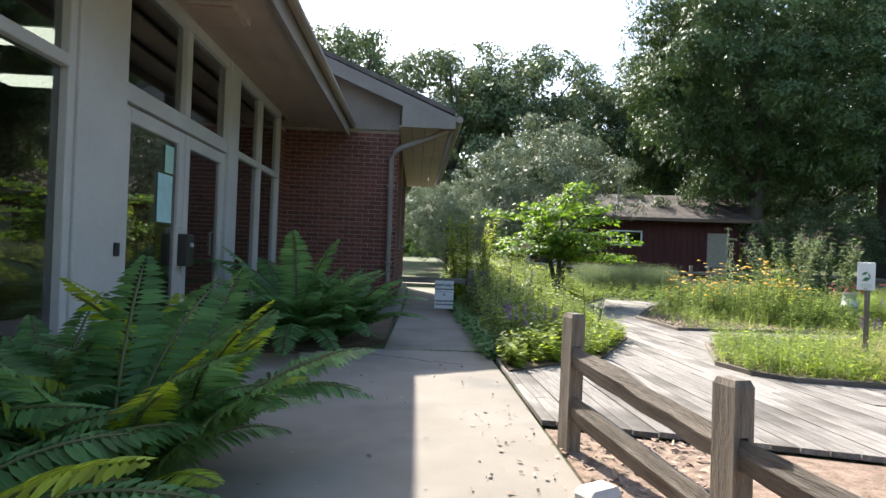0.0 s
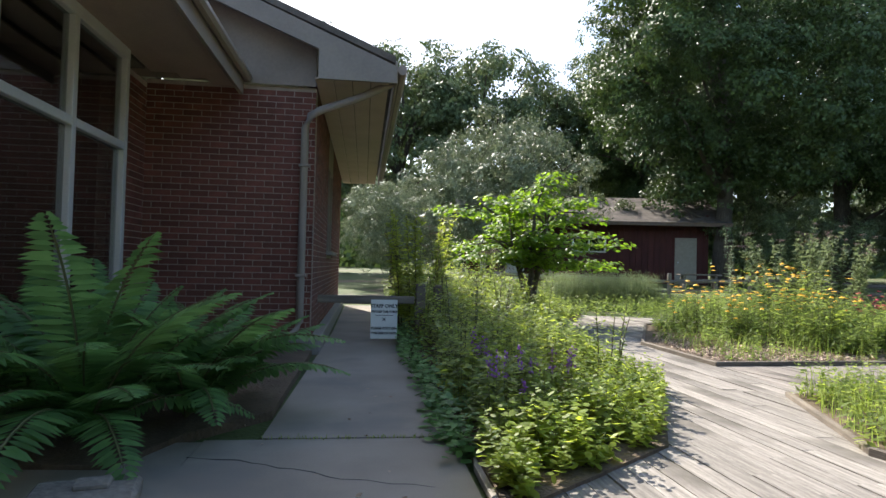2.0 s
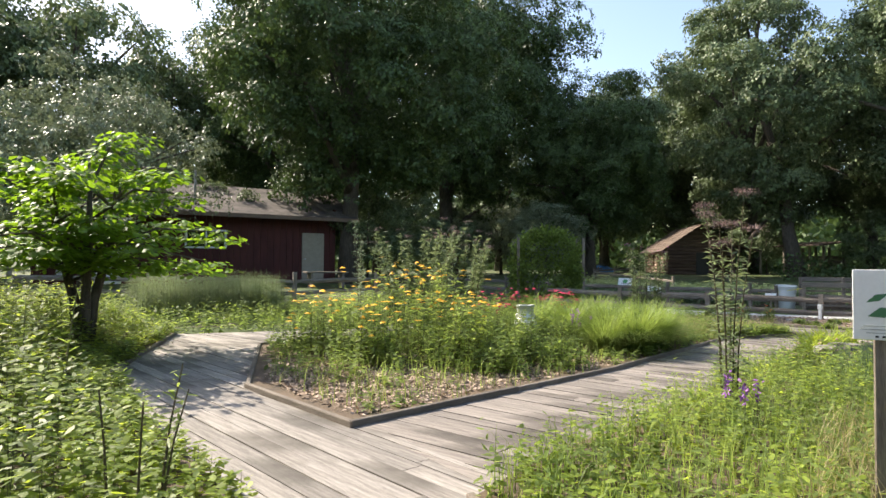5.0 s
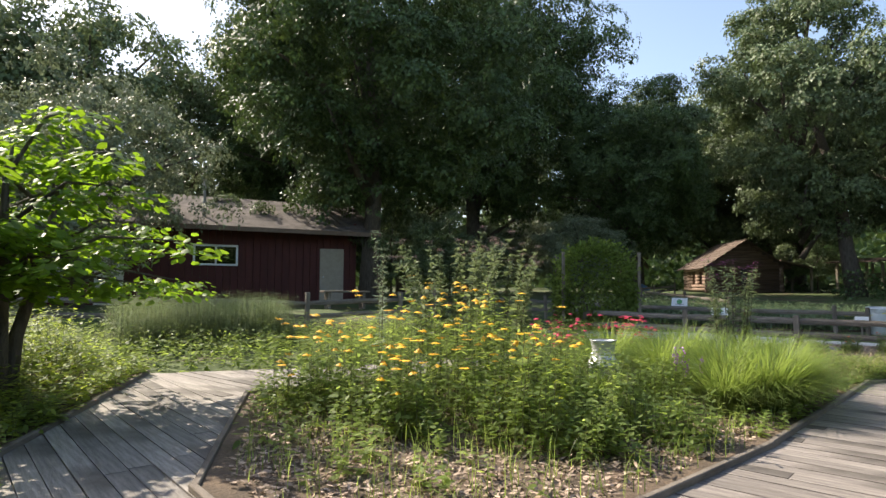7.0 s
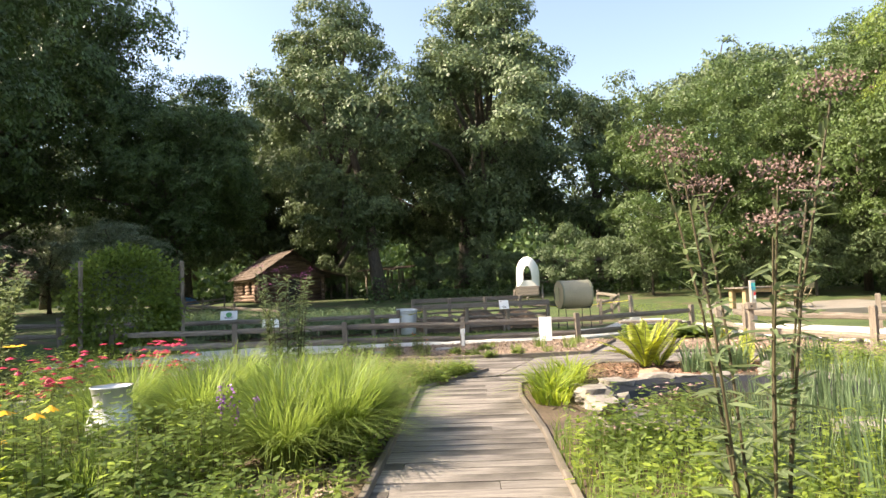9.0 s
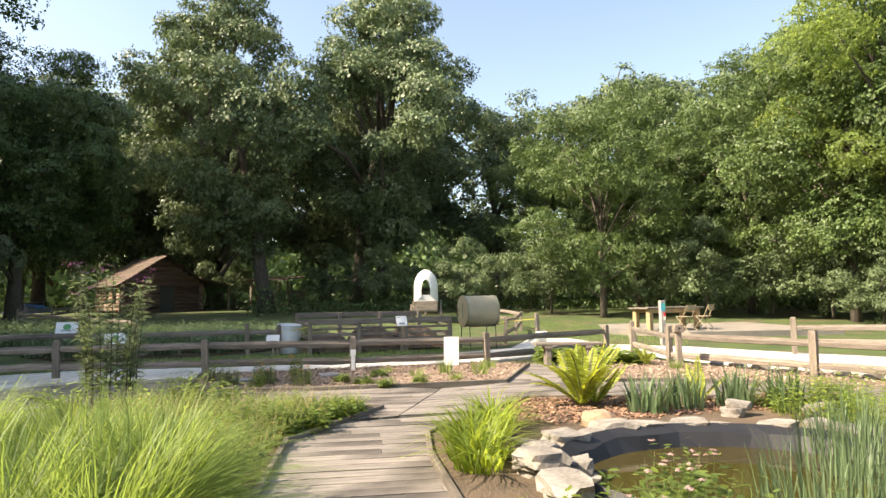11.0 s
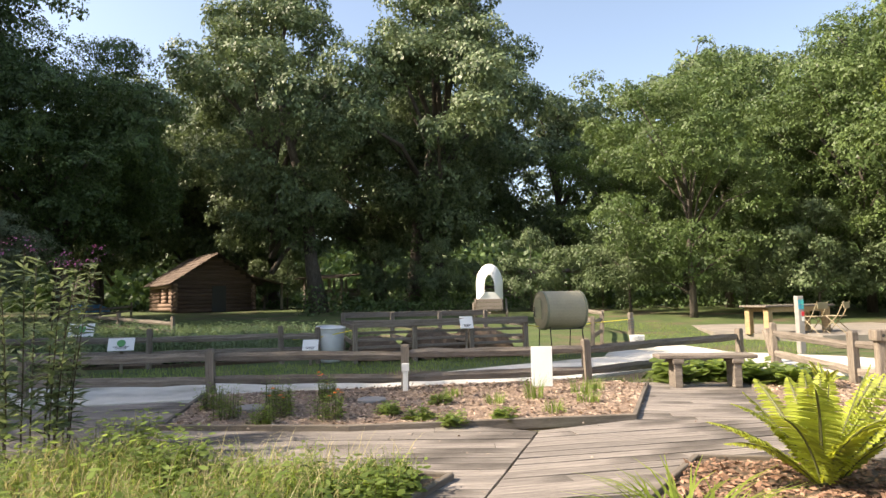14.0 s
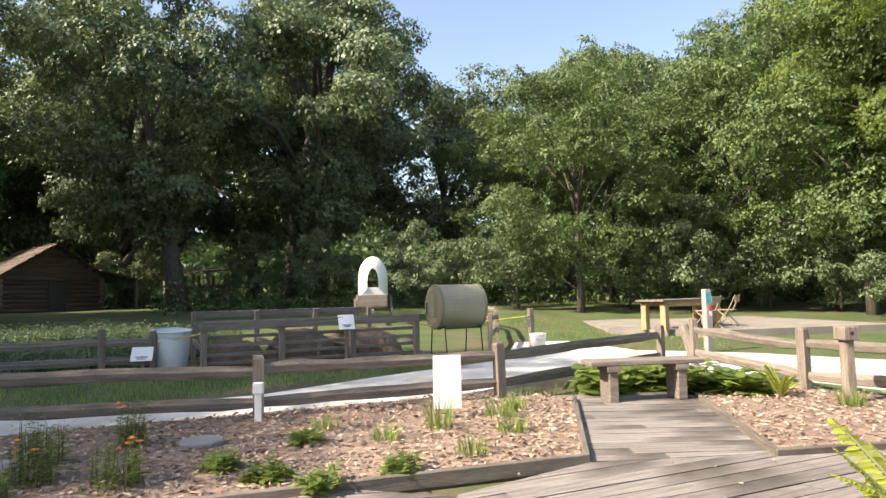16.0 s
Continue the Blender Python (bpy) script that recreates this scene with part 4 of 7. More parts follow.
# ---- fences ----
def post_mesh(h, w=0.11, slots=(), d=0.09):
    """A squared post with a rounded top and through slots for the rails, one closed skin."""
    xs = [-w / 2, -w / 2 + 0.024, w / 2 - 0.024, w / 2]
    zs = [-0.25] + [z for s_ in slots for z in (s_ - 0.058, s_ + 0.058)] + [h - 0.025, h]
    V, F = [], []
    for z in zs:
        k = 0.8 if z == h else 1.0
        V += [(x * k, y * k, z) for y in (-d / 2, d / 2) for x in xs]
    at = lambda i, j, q: q * 8 + j * 4 + i
    solid = lambda i, q: 0 <= i < 3 and 0 <= q < len(zs) - 1 and not (i == 1 and slots and q % 2 == 1 and q < 2 * len(slots))
    for q in range(len(zs) - 1):
        for i in range(3):
            if not solid(i, q):
                continue
            F += [(at(i, 0, q), at(i + 1, 0, q), at(i + 1, 0, q + 1), at(i, 0, q + 1)), (at(i, 1, q), at(i, 1, q + 1), at(i + 1, 1, q + 1), at(i + 1, 1, q))]
            for u, c in ((-1, i), (1, i + 1)):
                if not solid(i + u, q):
                    F.append((at(c, 0, q), at(c, 0, q + 1), at(c, 1, q + 1), at(c, 1, q)))
            for u, r in ((-1, q), (1, q + 1)):
                if not solid(i, q + u):
                    F.append((at(i, 0, r), at(i + 1, 0, r), at(i + 1, 1, r), at(i, 1, r)))
    return Mesh().add(V, F)


def rail_mesh(length, r=0.05, seed=0):
    rnd = random.Random(seed)
    n = 7
    pts = [(length * (k / n - 0.5), rnd.uniform(-0.006, 0.006), rnd.uniform(-0.007, 0.007)) for k in range(n + 1)]
    rad = [r * (0.75 if k in (0, n) else rnd.uniform(0.92, 1.08)) for k in range(n + 1)]
    m = Mesh().tube(pts, rad, 6)
    m.v = [(x, y * 0.55, z * 1.25) for x, y, z in m.v]
    return m


def fence(points, h, rails, label, w=0.1, slots=False, r=0.05, drop=()):
    """Posts at the given places and split rails between them."""
    ob = thing("split_rail_fence", Matrix(), label, "fence")
    gz = [float(ground_z(x, y)) - (drop[i] if drop else 0) for i, (x, y) in enumerate(points)]
    for i, (x, y) in enumerate(points):
        a, b = points[max(i - 1, 0)], points[min(i + 1, len(points) - 1)]
        turn = math.degrees(math.atan2(b[1] - a[1], b[0] - a[0]))
        hh = h + random.uniform(-0.03, 0.04)
        part("post", post_mesh(hh, 0.085, rails if slots else (), w), M_POST, ob, at=pose(x, y, gz[i], random.uniform(-2.5, 2.5), random.uniform(-2, 2), turn + 90))
    for i in range(len(points) - 1):
        a, b = Vector((*points[i], gz[i])), Vector((*points[i + 1], gz[i + 1]))
        d = b - a
        for j, z in enumerate(rails):
            m = Matrix.Translation((a + b) / 2 + Vector((0, 0, z))) @ Matrix.Rotation(math.atan2(d.y, d.x), 4, "Z") @ Matrix.Rotation(-math.asin(d.z / d.length) + random.uniform(-0.012, 0.012), 4, "Y")
            part("rail", rail_mesh(d.length + 0.06, r, i * 7 + j), M_RAIL, ob, at=m)
    return ob


fence([(0.93, 3.5), (1.2, 2.2), (1.5, 0.75), (1.8, -0.7)], 0.76, (0.24, 0.53), "brown weathered split-rail fence beside the entrance walk", 0.12, True, 0.062, (0, 0.12, 0.2, 0.25))
fence([(15.9, 17.6), (16.75, 15.3), (16.97, 12.9), (17.27, 10.46), (17.93, 8.1), (20.0, 5.4)], 0.63, (0.2, 0.49), "grey split-rail fence along the gravel path")
fence([(20.3, 4.75), (17.72, 4.85), (15.55, 3.55), (13.2, 1.6)], 0.68, (0.2, 0.52), "grey split-rail fence behind the mulched bed")
fence([(21.3, 12.9), (21.2, 13.6), (20.6, 16.0), (19.6, 18.6), (18.2, 21.0), (16.2, 23.2)], 0.7, (0.25, 0.52), "dark split-rail fence round the kitchen garden")
fence([(27.5, 19.5), (28.5, 22.0), (30.0, 25.5), (34.0, 28.0), (38.5, 29.8), (42.0, 30.4)], 0.75, (0.3, 0.55), "rustic rail fence by the log cabin")
fence([(19.4, 1.7), (17.6, -1.4), (15.5, -4.2)], 0.75, (0.28, 0.56), "split-rail fence on the far side of the path")
fence([(23.9, 7.25), (25.9, 6.75), (29.5, 6.2), (32.5, 6.8)], 0.72, (0.3, 0.6), "split-rail fence behind the compost drum")
fence([(3.4, 22.6), (6.2, 22.0), (9.6, 20.8), (12.6, 21.3), (15.0, 22.8)], 0.85, (0.3, 0.62), "dark split-rail fence in front of the red shed")
fence([(44.0, 36.0), (48.0, 38.5), (53.0, 40.0)], 0.9, (0.35, 0.7), "pale rail fence beyond the log cabin")


def sign_text(parent, lines, mat):
    """Lines of (text, size, x, z) on the x, z plane, facing -y."""
    for s, size, x, z in lines:
        cu = bpy.data.curves.new("lettering", "FONT")
        cu.body, cu.size, cu.align_x, cu.extrude, cu.offset = s, size * 1.08, "CENTER", 0.001, 0.0022
        tmp = new("lettering", cu)
        bpy.context.view_layer.update()
        me = bpy.data.meshes.new_from_object(tmp.evaluated_get(bpy.context.evaluated_depsgraph_get()))
        bpy.data.objects.remove(tmp)
        me.materials.append(mat)
        part("lettering", me, None, parent, at=pose(x, -0.004, z, 90))


M_INK = plain("black_ink", (0.02, 0.02, 0.02), 0.6, bump=0)
M_GINK = plain("green_ink", (0.05, 0.16, 0.07), 0.6, bump=0)


def signs():
    ob = thing("gate", pose(0.3, 11.0, 0), "wooden gate rail with a staff only sign across the walk", "gate")
    part("rail", Mesh().box((0.02, 0, 0.6), (1.24, 0.05, 0.1), None, 0.008), M_EDGE, ob)
    part("gate_post", Mesh().box((0.72, 0.02, 0.36), (0.12, 0.12, 0.9), None, 0.012), M_EDGE, ob)
    part("gate_post", Mesh().box((0.98, 0.35, 0.36), (0.11, 0.11, 0.86), None, 0.012), M_EDGE, ob)
    board = part("sign_board", Mesh().box((0.25, -0.035, 0.35), (0.34, 0.008, 0.5), None, 0.003), M_WHITE, ob, "white sign with black lettering")
    for s, size, z in (("STAFF ONLY", 0.058, 0.5), ("BEYOND THIS POINT", 0.033, 0.435), ("X", 0.05, 0.33), ("PLEASE STAY ON", 0.04, 0.22), ("THIS SIDE OF GATE", 0.034, 0.16)):
        sign_text(board, [(s, size, 0.25, z)], M_INK)
    for o in board.children:
        o.location.y = -0.041
    part("rule", Mesh().box((0.25, -0.042, 0.4), (0.24, 0.003, 0.006)), M_INK, board)
    # garden sign with a leaf picture
    ob = thing("garden_sign", pose(4.88, 6.38, 0, 0, 0, -108 + 36), "white garden sign with green leaf picture on brown post", "sign")
    part("post", Mesh().box((0, 0.025, 0.4), (0.045, 0.035, 1.1), None, 0.004), M_POST, ob)
    b = part("sign_board", Mesh().box((0, 0, 1.02), (0.195, 0.008, 0.3), None, 0.002), M_WHITE, ob)
    P = np.array([[-0.045, -0.006, 0.97], [-0.05, -0.006, 1.03], [0.02, -0.006, 1.06]])
    part("leaf_picture", leaves("leaf_picture", P, [[1, 0, 0.35], [1, 0, 0.5], [0.6, 0, -1]], [[0, 0, 1.0]] * 3, np.array([0.11, 0.09, 0.07]), np.array([0.045, 0.03, 0.02]), M_GINK, 0.0), None, b)
    for i, (w, z) in enumerate(((0.12, 0.93), (0.14, 0.915), (0.1, 0.9))):
        part("text_bar", Mesh().box((0, -0.005, z), (w, 0.002, 0.004)), plain("grey_ink", (0.4, 0.42, 0.4), bump=0), b)
    for x in (-0.012, 0.012):
        part("text_bar", Mesh().box((x, -0.005, 0.885), (0.012, 0.002, 0.008)), M_INK, b)
    # blank white board on a stake
    ob = thing("notice_board", pose(16.92, 8.75, 0, 0, 0, -88), "blank white notice board on a green stake in mulch", "sign")
    part("stake", Mesh().tube([(0, 0.015, -0.1), (0, 0.015, 0.5)], 0.012, 6), M_GINK, ob)
    part("sign_board", Mesh().box((0, 0, 0.365), (0.25, 0.01, 0.47), None, 0.003), plain("white_board", (0.85, 0.86, 0.84), 0.6, var=0.03), ob)
    # small plaques
    for x, y, z, w, d, a in ((22.2, 18.6, 0.62, 0.5, 0.34, -65), (19.6, 15.9, 0.5, 0.42, 0.26, -65), (21.0, 12.95, 0.36, 0.3, 0.24, -80), (21.95, 10.0, 0.72, 0.27, 0.29, -75)):
        g = float(ground_z(x, y))
        ob = thing("plaque", pose(x, y, g, 0, 0, a), "small tilted white plaque on a wooden stake", "sign", "garden plaques")
        part("stake", Mesh().box((0, 0.04, z / 2 - 0.05), (0.05, 0.04, z), None, 0.004), M_POST, ob)
        b = part("face", Mesh().box((0, 0, 0), (w, 0.012, d), None, 0.002), M_WHITE, ob, at=pose(0, 0, z, -35))
        if w > 0.4:
            part("emblem", Mesh().lathe([(0.0, 0.0), (d * 0.27, 0.0), (d * 0.27, 0.004), (0, 0.004)], 16), plain("green_emblem", (0.08, 0.3, 0.1), bump=0), b, at=pose(0, -0.008, 0.02, 90))
        for k in range(3):
            part("text_bar", Mesh().box((0, -0.008, -d * 0.2 - 0.02 * k), (w * (0.6 - 0.1 * k), 0.003, 0.008)), M_INK, b)
    # marker box on a fence post and a little box post
    ob = thing("post_box", pose(17.2, 10.43, 0), "small white number box fixed to a fence post", "box")
    part("box", Mesh().box((-0.075, 0, 0.34), (0.06, 0.09, 0.1), None, 0.006), M_WHITE, ob)
    part("stake", Mesh().box((-0.075, 0, 0.13), (0.04, 0.06, 0.34), None, 0.004), M_WHITE, ob)
    ob = thing("birdhouse_post", pose(16.93, 4.97, 0), "weathered post with a small wooden box on top", "post")
    part("post", Mesh().box((0, 0, 0.3), (0.1, 0.09, 0.85), None, 0.01), M_POST, ob)
    part("box", Mesh().box((-0.01, 0, 0.69), (0.15, 0.16, 0.13), None, 0.01), M_POST, ob)
    # no opening is cut: a dark disc paints the shade in the hole
    part("hole", Mesh().tube([(-0.086, 0, 0.69), (-0.083, 0, 0.69)], 0.02, 10), M_DARK, ob)


signs()


# ---- loose things ----
def things():
    # bench
    ob = thing("bench", pose(17.58, 6.69, 0.03, 0, 0, 92), "weathered grey wooden plank bench on the deck", "bench")
    part("seat", Mesh().box((0, 0, 0.385), (1.2, 0.3, 0.05), None, 0.01), M_RAIL, ob)
    for x in (-0.36, 0.36):
        part("leg", Mesh().box((x, 0, 0.175), (0.1, 0.26, 0.35), None, 0.01), M_RAIL, ob)
        part("cleat", Mesh().box((x, 0, 0.33), (0.14, 0.3, 0.06), None, 0.006), M_RAIL, ob)
    # milk can
    can = plain("galvanised_steel", (0.62, 0.62, 0.6), 0.38, 0.55, scale=14)
    ob = thing("milk_can", pose(8.55, 11.6, 0.05) @ Matrix.Scale(1.12, 4), "old galvanised steel milk can among flowers", "milk can")
    part("body", Mesh().lathe([(0, 0), (0.135, 0.0), (0.145, 0.02), (0.145, 0.27), (0.15, 0.28), (0.145, 0.29), (0.135, 0.31), (0.112, 0.35), (0.104, 0.37), (0.105, 0.43), (0.12, 0.5), (0.128, 0.51), (0.12, 0.512)], 28), can, ob, smooth=True)
    part("lid", Mesh().lathe([(0.119, 0.505), (0.112, 0.49), (0.06, 0.465), (0.03, 0.468), (0, 0.47)], 28), can, ob, smooth=True)
    for s in (-1, 1):
        part("handle", Mesh().tube([(s * 0.14, 0, 0.3), (s * 0.185, 0, 0.33), (s * 0.175, 0, 0.39), (s * 0.095, 0, 0.42)], 0.011, 8), can, ob, smooth=True)
    # compost tumbler
    tan = plain("khaki_drum", (0.3, 0.275, 0.19), 0.55, var=0.12, scale=3)
    ob = thing("compost_tumbler", pose(22.75, 8.05, 0, 0, 0, -70), "khaki plastic compost drum on a metal stand", "compost drum")
    R = pose(0, 0, 0.93, 0, 90)
    part("drum", Mesh().lathe([(0, -0.47), (0.3, -0.47), (0.385, -0.45), (0.4, -0.42), (0.4, 0.42), (0.385, 0.45), (0.3, 0.47), (0, 0.47)], 36), tan, ob, smooth=False, at=R)
    for z in (-0.43, 0.43):
        part("hoop", Mesh().lathe([(0.4, z - 0.025), (0.412, z - 0.02), (0.412, z + 0.02), (0.4, z + 0.025)], 36), plain("hoop_green", (0.2, 0.2, 0.13)), ob, at=R)
    part("door_panel", Mesh().box((-0.48, 0.05, 0.95), (0.02, 0.32, 0.4), None, 0.008), plain("panel_green", (0.3, 0.31, 0.2)), ob)
    part("latch", Mesh().tube([(-0.49, 0.16, 0.8), (-0.52, 0.16, 0.8), (-0.52, 0.16, 1.0)], 0.012, 6), M_DARK, ob)
    for x in (-0.36, 0.36):
        for y in (-0.28, 0.28):
            part("leg", Mesh().tube([(x, y * 1.3, -0.05), (x, y, 0.56)], 0.012, 6), M_DARK, ob)
        part("cradle", Mesh().tube([(x, -0.3, 0.58), (x, 0, 0.52), (x, 0.3, 0.58)], 0.012, 6), M_DARK, ob)
    for y in (-0.3, 0.3):
        part("stand_rail", Mesh().tube([(-0.38, y, 0.54), (0.38, y, 0.54)], 0.012, 6), M_DARK, ob)
    # compost pen
    A, B = Vector((21.3, 12.15, 0)), Vector((22.55, 8.8, 0))
    d = (B - A).normalized()
    back = Vector((-d.y, d.x, 0)) * 2.7
    ob = thing("compost_pen", Matrix(), "grey slatted wooden compost pen with open bays", "compost pen")
    ln = (B - A).length
    turn = math.atan2(d.y, d.x)
    def board(p, q, z, h, t=0.035):
        v = q - p
        m = Matrix.Translation((p + q) / 2 + Vector((0, 0, z))) @ Matrix.Rotation(math.atan2(v.y, v.x), 4, "Z") @ Matrix.Rotation(random.uniform(-0.008, 0.008), 4, "Y")
        part("board", Mesh().box((0, 0, 0), (v.length + 0.06, t, h), None, 0.005), M_RAIL, ob, at=m)
    for k in range(4):
        f = A + d * ln * k / 3
        for p, hh in ((f, 0.78), (f + back, 0.92)):
            part("post", Mesh().box((0, 0, hh / 2 - 0.1), (0.1, 0.1, hh + 0.2), None, 0.01), M_POST, ob, at=Matrix.Translation(p) @ Matrix.Rotation(turn, 4, "Z"))
        for z in (0.35, 0.66):
            board(f, f + back, z, 0.1)
    off = Vector((d.y, -d.x, 0)) * 0.07
    board(A + off, B + off, 0.74, 0.14)
    for z in (0.56, 0.42, 0.28, 0.14):
        board(A - off, B - off, z, 0.055, 0.05)
    for z in (0.86, 0.66):
        board(A + back, B + back, z, 0.13)
    global RNG
    RNG = np.random.default_rng(5)
    for k in range(3):
        c = A + d * ln * (k + 0.5) / 3 + back * 0.5
        n, V, F = 14, [], []
        for i in range(n):
            for j in range(n):
                u, v = i / (n - 1) * 2 - 1, j / (n - 1) * 2 - 1
                V.append(tuple(c + d * u * 0.55 + back * v * 0.47 + Vector((0, 0, (0.55 if k else 0.4) * (1 - u**4) * (1 - v**4) + RNG.uniform(-0.03, 0.03)))))
        F = [(i * n + j, i * n + j + 1, (i + 1) * n + j + 1, (i + 1) * n + j) for i in range(n - 1) for j in range(n - 1)]
        tagged(part("compost_heap", Mesh().add(V, F), M_SOIL), "dark brown compost heap inside the pen", "compost", "compost heaps")
    # white barrel
    ob = thing("barrel", pose(21.6, 12.75, 0, 3, -4, 0), "faded white plastic barrel by the garden fence", "barrel")
    wp = plain("white_plastic", (0.66, 0.68, 0.68), 0.45, var=0.08)
    part("body", Mesh().lathe([(0, 0), (0.23, 0.0), (0.245, 0.03), (0.265, 0.33), (0.28, 0.56), (0.272, 0.58), (0.285, 0.6), (0.285, 0.68), (0.265, 0.685), (0.26, 0.62), (0, 0.6)], 32), wp, ob, smooth=True)
    part("rim", Mesh().lathe([(0.275, 0.655), (0.298, 0.66), (0.298, 0.69), (0.27, 0.69)], 32), wp, ob, smooth=True)
    # bucket
    ob = thing("bucket", pose(23.9, 6.25, 0), "white bucket with faded lettering by a short post", "bucket")
    part("body", Mesh().lathe([(0, 0), (0.14, 0), (0.17, 0.3), (0.175, 0.31), (0.165, 0.31), (0.14, 0.04), (0, 0.03)], 24), wp, ob, smooth=True)
    part("handle", Mesh().tube([(-0.17, 0, 0.28), (-0.12, 0.06, 0.2), (0, 0.09, 0.17), (0.12, 0.06, 0.2), (0.17, 0, 0.28)], 0.005, 6), M_DARK, ob)
    part("text_bar", Mesh().box((-0.162, 0, 0.2), (0.006, 0.16, 0.03)), plain("faded_text", (0.35, 0.35, 0.33), bump=0), ob)
    ob = thing("short_post", pose(24.2, 6.3, 0, 0, 3, 20), "short weathered post with a hose wound on it", "post")
    part("post", Mesh().box((0, 0, 0.35), (0.1, 0.1, 0.95), None, 0.012), M_POST, ob)
    coil = [(0.075 * math.cos(a * 0.6), 0.075 * math.sin(a * 0.6), 0.45 + 0.006 * a) for a in range(40)]
    part("hose", Mesh().tube(coil, 0.012, 6), plain("grey_hose", (0.12, 0.13, 0.12)), ob, smooth=True)
    # caution rope
    ob = thing("rope", Matrix(), "sagging yellow rope strung between posts", "rope")
    rp = plain("yellow_rope", (0.7, 0.6, 0.08), 0.7)
    part("strand", Mesh().tube([(22.5, 8.75, 0.62), (23.1, 8.0, 0.52), (23.9, 7.25, 0.6), (24.2, 6.35, 0.66)], 0.009, 5), rp, ob)
    part("strand", Mesh().tube([(21.25, 13.4, 0.45), (21.3, 12.8, 0.5), (21.35, 12.2, 0.62)], 0.009, 5), rp, ob)
    # trail marker post
    ob = thing("trail_marker", pose(22.63, 3.28, 0, 0, 0, 10), "grey trail marker post with coloured tags", "post")
    part("post", Mesh().box((0, 0, 0.5), (0.13, 0.13, 1.28), None, 0.012), plain("grey_post", (0.3, 0.28, 0.26), 0.8), ob)
    for z, c, y in ((1.02, (0.03, 0.33, 0.42), 0.03), (1.02, (0.05, 0.45, 0.4), -0.03), (0.92, (0.03, 0.3, 0.45), 0.03), (0.92, (0.04, 0.35, 0.4), -0.03), (0.78, (0.6, 0.04, 0.05), -0.03), (0.68, (0.7, 0.7, 0.66), -0.03)):
        part("tag", Mesh().box((-0.068, y, z), (0.006, 0.055, 0.09)), plain("tag", c, bump=0), ob)
    # picnic table and folding chairs
    wood = material("table_wood", (0.3, 0.2, 0.1), (0.5, 0.36, 0.2), 0.8, 4, 40, 0.4, (6, 0.6, 6))
    ob = thing("picnic_table", pose(27.0, 1.65, 0.16, 0, 0, 62 + 55), "heavy wooden table with thick legs on the slab", "table")
    for k in range(4):
        part("top_board", Mesh().box((0, -0.33 + 0.22 * k, 0.72), (2.5, 0.21, 0.05), None, 0.006), M_RAIL, ob)
    for x in (-1.05, 1.05):
        for y in (-0.3, 0.3):
            part("leg", Mesh().box((x, y, 0.32), (0.16, 0.16, 0.7), None, 0.012), wood, ob)
    for y in (-0.36, 0.36):
        part("apron", Mesh().box((0, y, 0.63), (2.2, 0.04, 0.13), None, 0.006), wood, ob)
    metal = plain("tan_metal", (0.4, 0.33, 0.22), 0.45, 0.3)
    chair = thing("folding_chair", Matrix(), "tan metal folding chair beside the table", "chair", "folding chairs")
    part("seat", Mesh().box((0, 0, 0.44), (0.4, 0.4, 0.025), None, 0.008), metal, chair)
    part("backrest", Mesh().box((0, 0.27, 0.72), (0.4, 0.02, 0.16), None, 0.006), metal, chair)
    for x in (-0.21, 0.21):
        part("leg", Mesh().tube([(x, -0.25, 0.0), (x, 0.1, 0.44), (x, 0.28, 0.82)], 0.013, 6), metal, chair)
        part("leg", Mesh().tube([(x, 0.28, 0.0), (x, -0.16, 0.44)], 0.013, 6), metal, chair)
    part("stretcher", Mesh().tube([(-0.21, -0.19, 0.08), (0.21, -0.19, 0.08)], 0.01, 6), metal, chair)
    chair.matrix_basis = pose(26.35, 1.3, 0.16, 0, 0, 120)
    copy_thing(chair, pose(26.75, 0.55, 0.16, 0, 0, 135))
    # leaning trough post behind the bench
    ob = thing("leaning_post", pose(20.6, 4.6, 0, 0, 14, 30), "short leaning log post behind the fence", "post")
    part("log", Mesh().tube([(0, 0, -0.1), (0, 0, 0.4), (0.03, 0, 0.6)], [0.09, 0.085, 0.07], 9), M_POST, ob)
    # stepping stones and the flat stone by the door
    for x, y, r, a in ((15.77, 11.85, 0.17, 10), (16.3, 10.67, 0.17, 40)):
        ob = thing("stepping_stone", pose(x, y, 0.05, 0, 0, a), "grey octagonal stepping stone lying in mulch", "paver", "stepping stones")
        part("stone", Mesh().lathe([(0, 0.0), (r, 0.0), (r, 0.03), (r - 0.015, 0.04), (0, 0.042)], 8), plain("paver_grey", (0.26, 0.25, 0.24), 0.9), ob)
    ob = thing("edge_stone", pose(0.86, 2.7, -0.01, 0, 0, 30), "small pale stone beside the fence", "stone")
    part("block", Mesh().box((0, 0, 0.04), (0.2, 0.15, 0.1), None, 0.03), plain("pale_stone", (0.6, 0.58, 0.54), 0.9, bump=0.5), ob)
    ob = thing("flat_stone", pose(-0.86, 5.82, 0.0, 0, 0, 12), "flat pale stone block at the walk's edge", "stone")
    part("block", Mesh().box((0, 0, 0.05), (0.42, 0.24, 0.09), None, 0.02), M_ROCK, ob)
    part("chip", Mesh().box((0.03, 0, 0.105), (0.14, 0.1, 0.03), None, 0.008), M_ROCK, ob)


things()


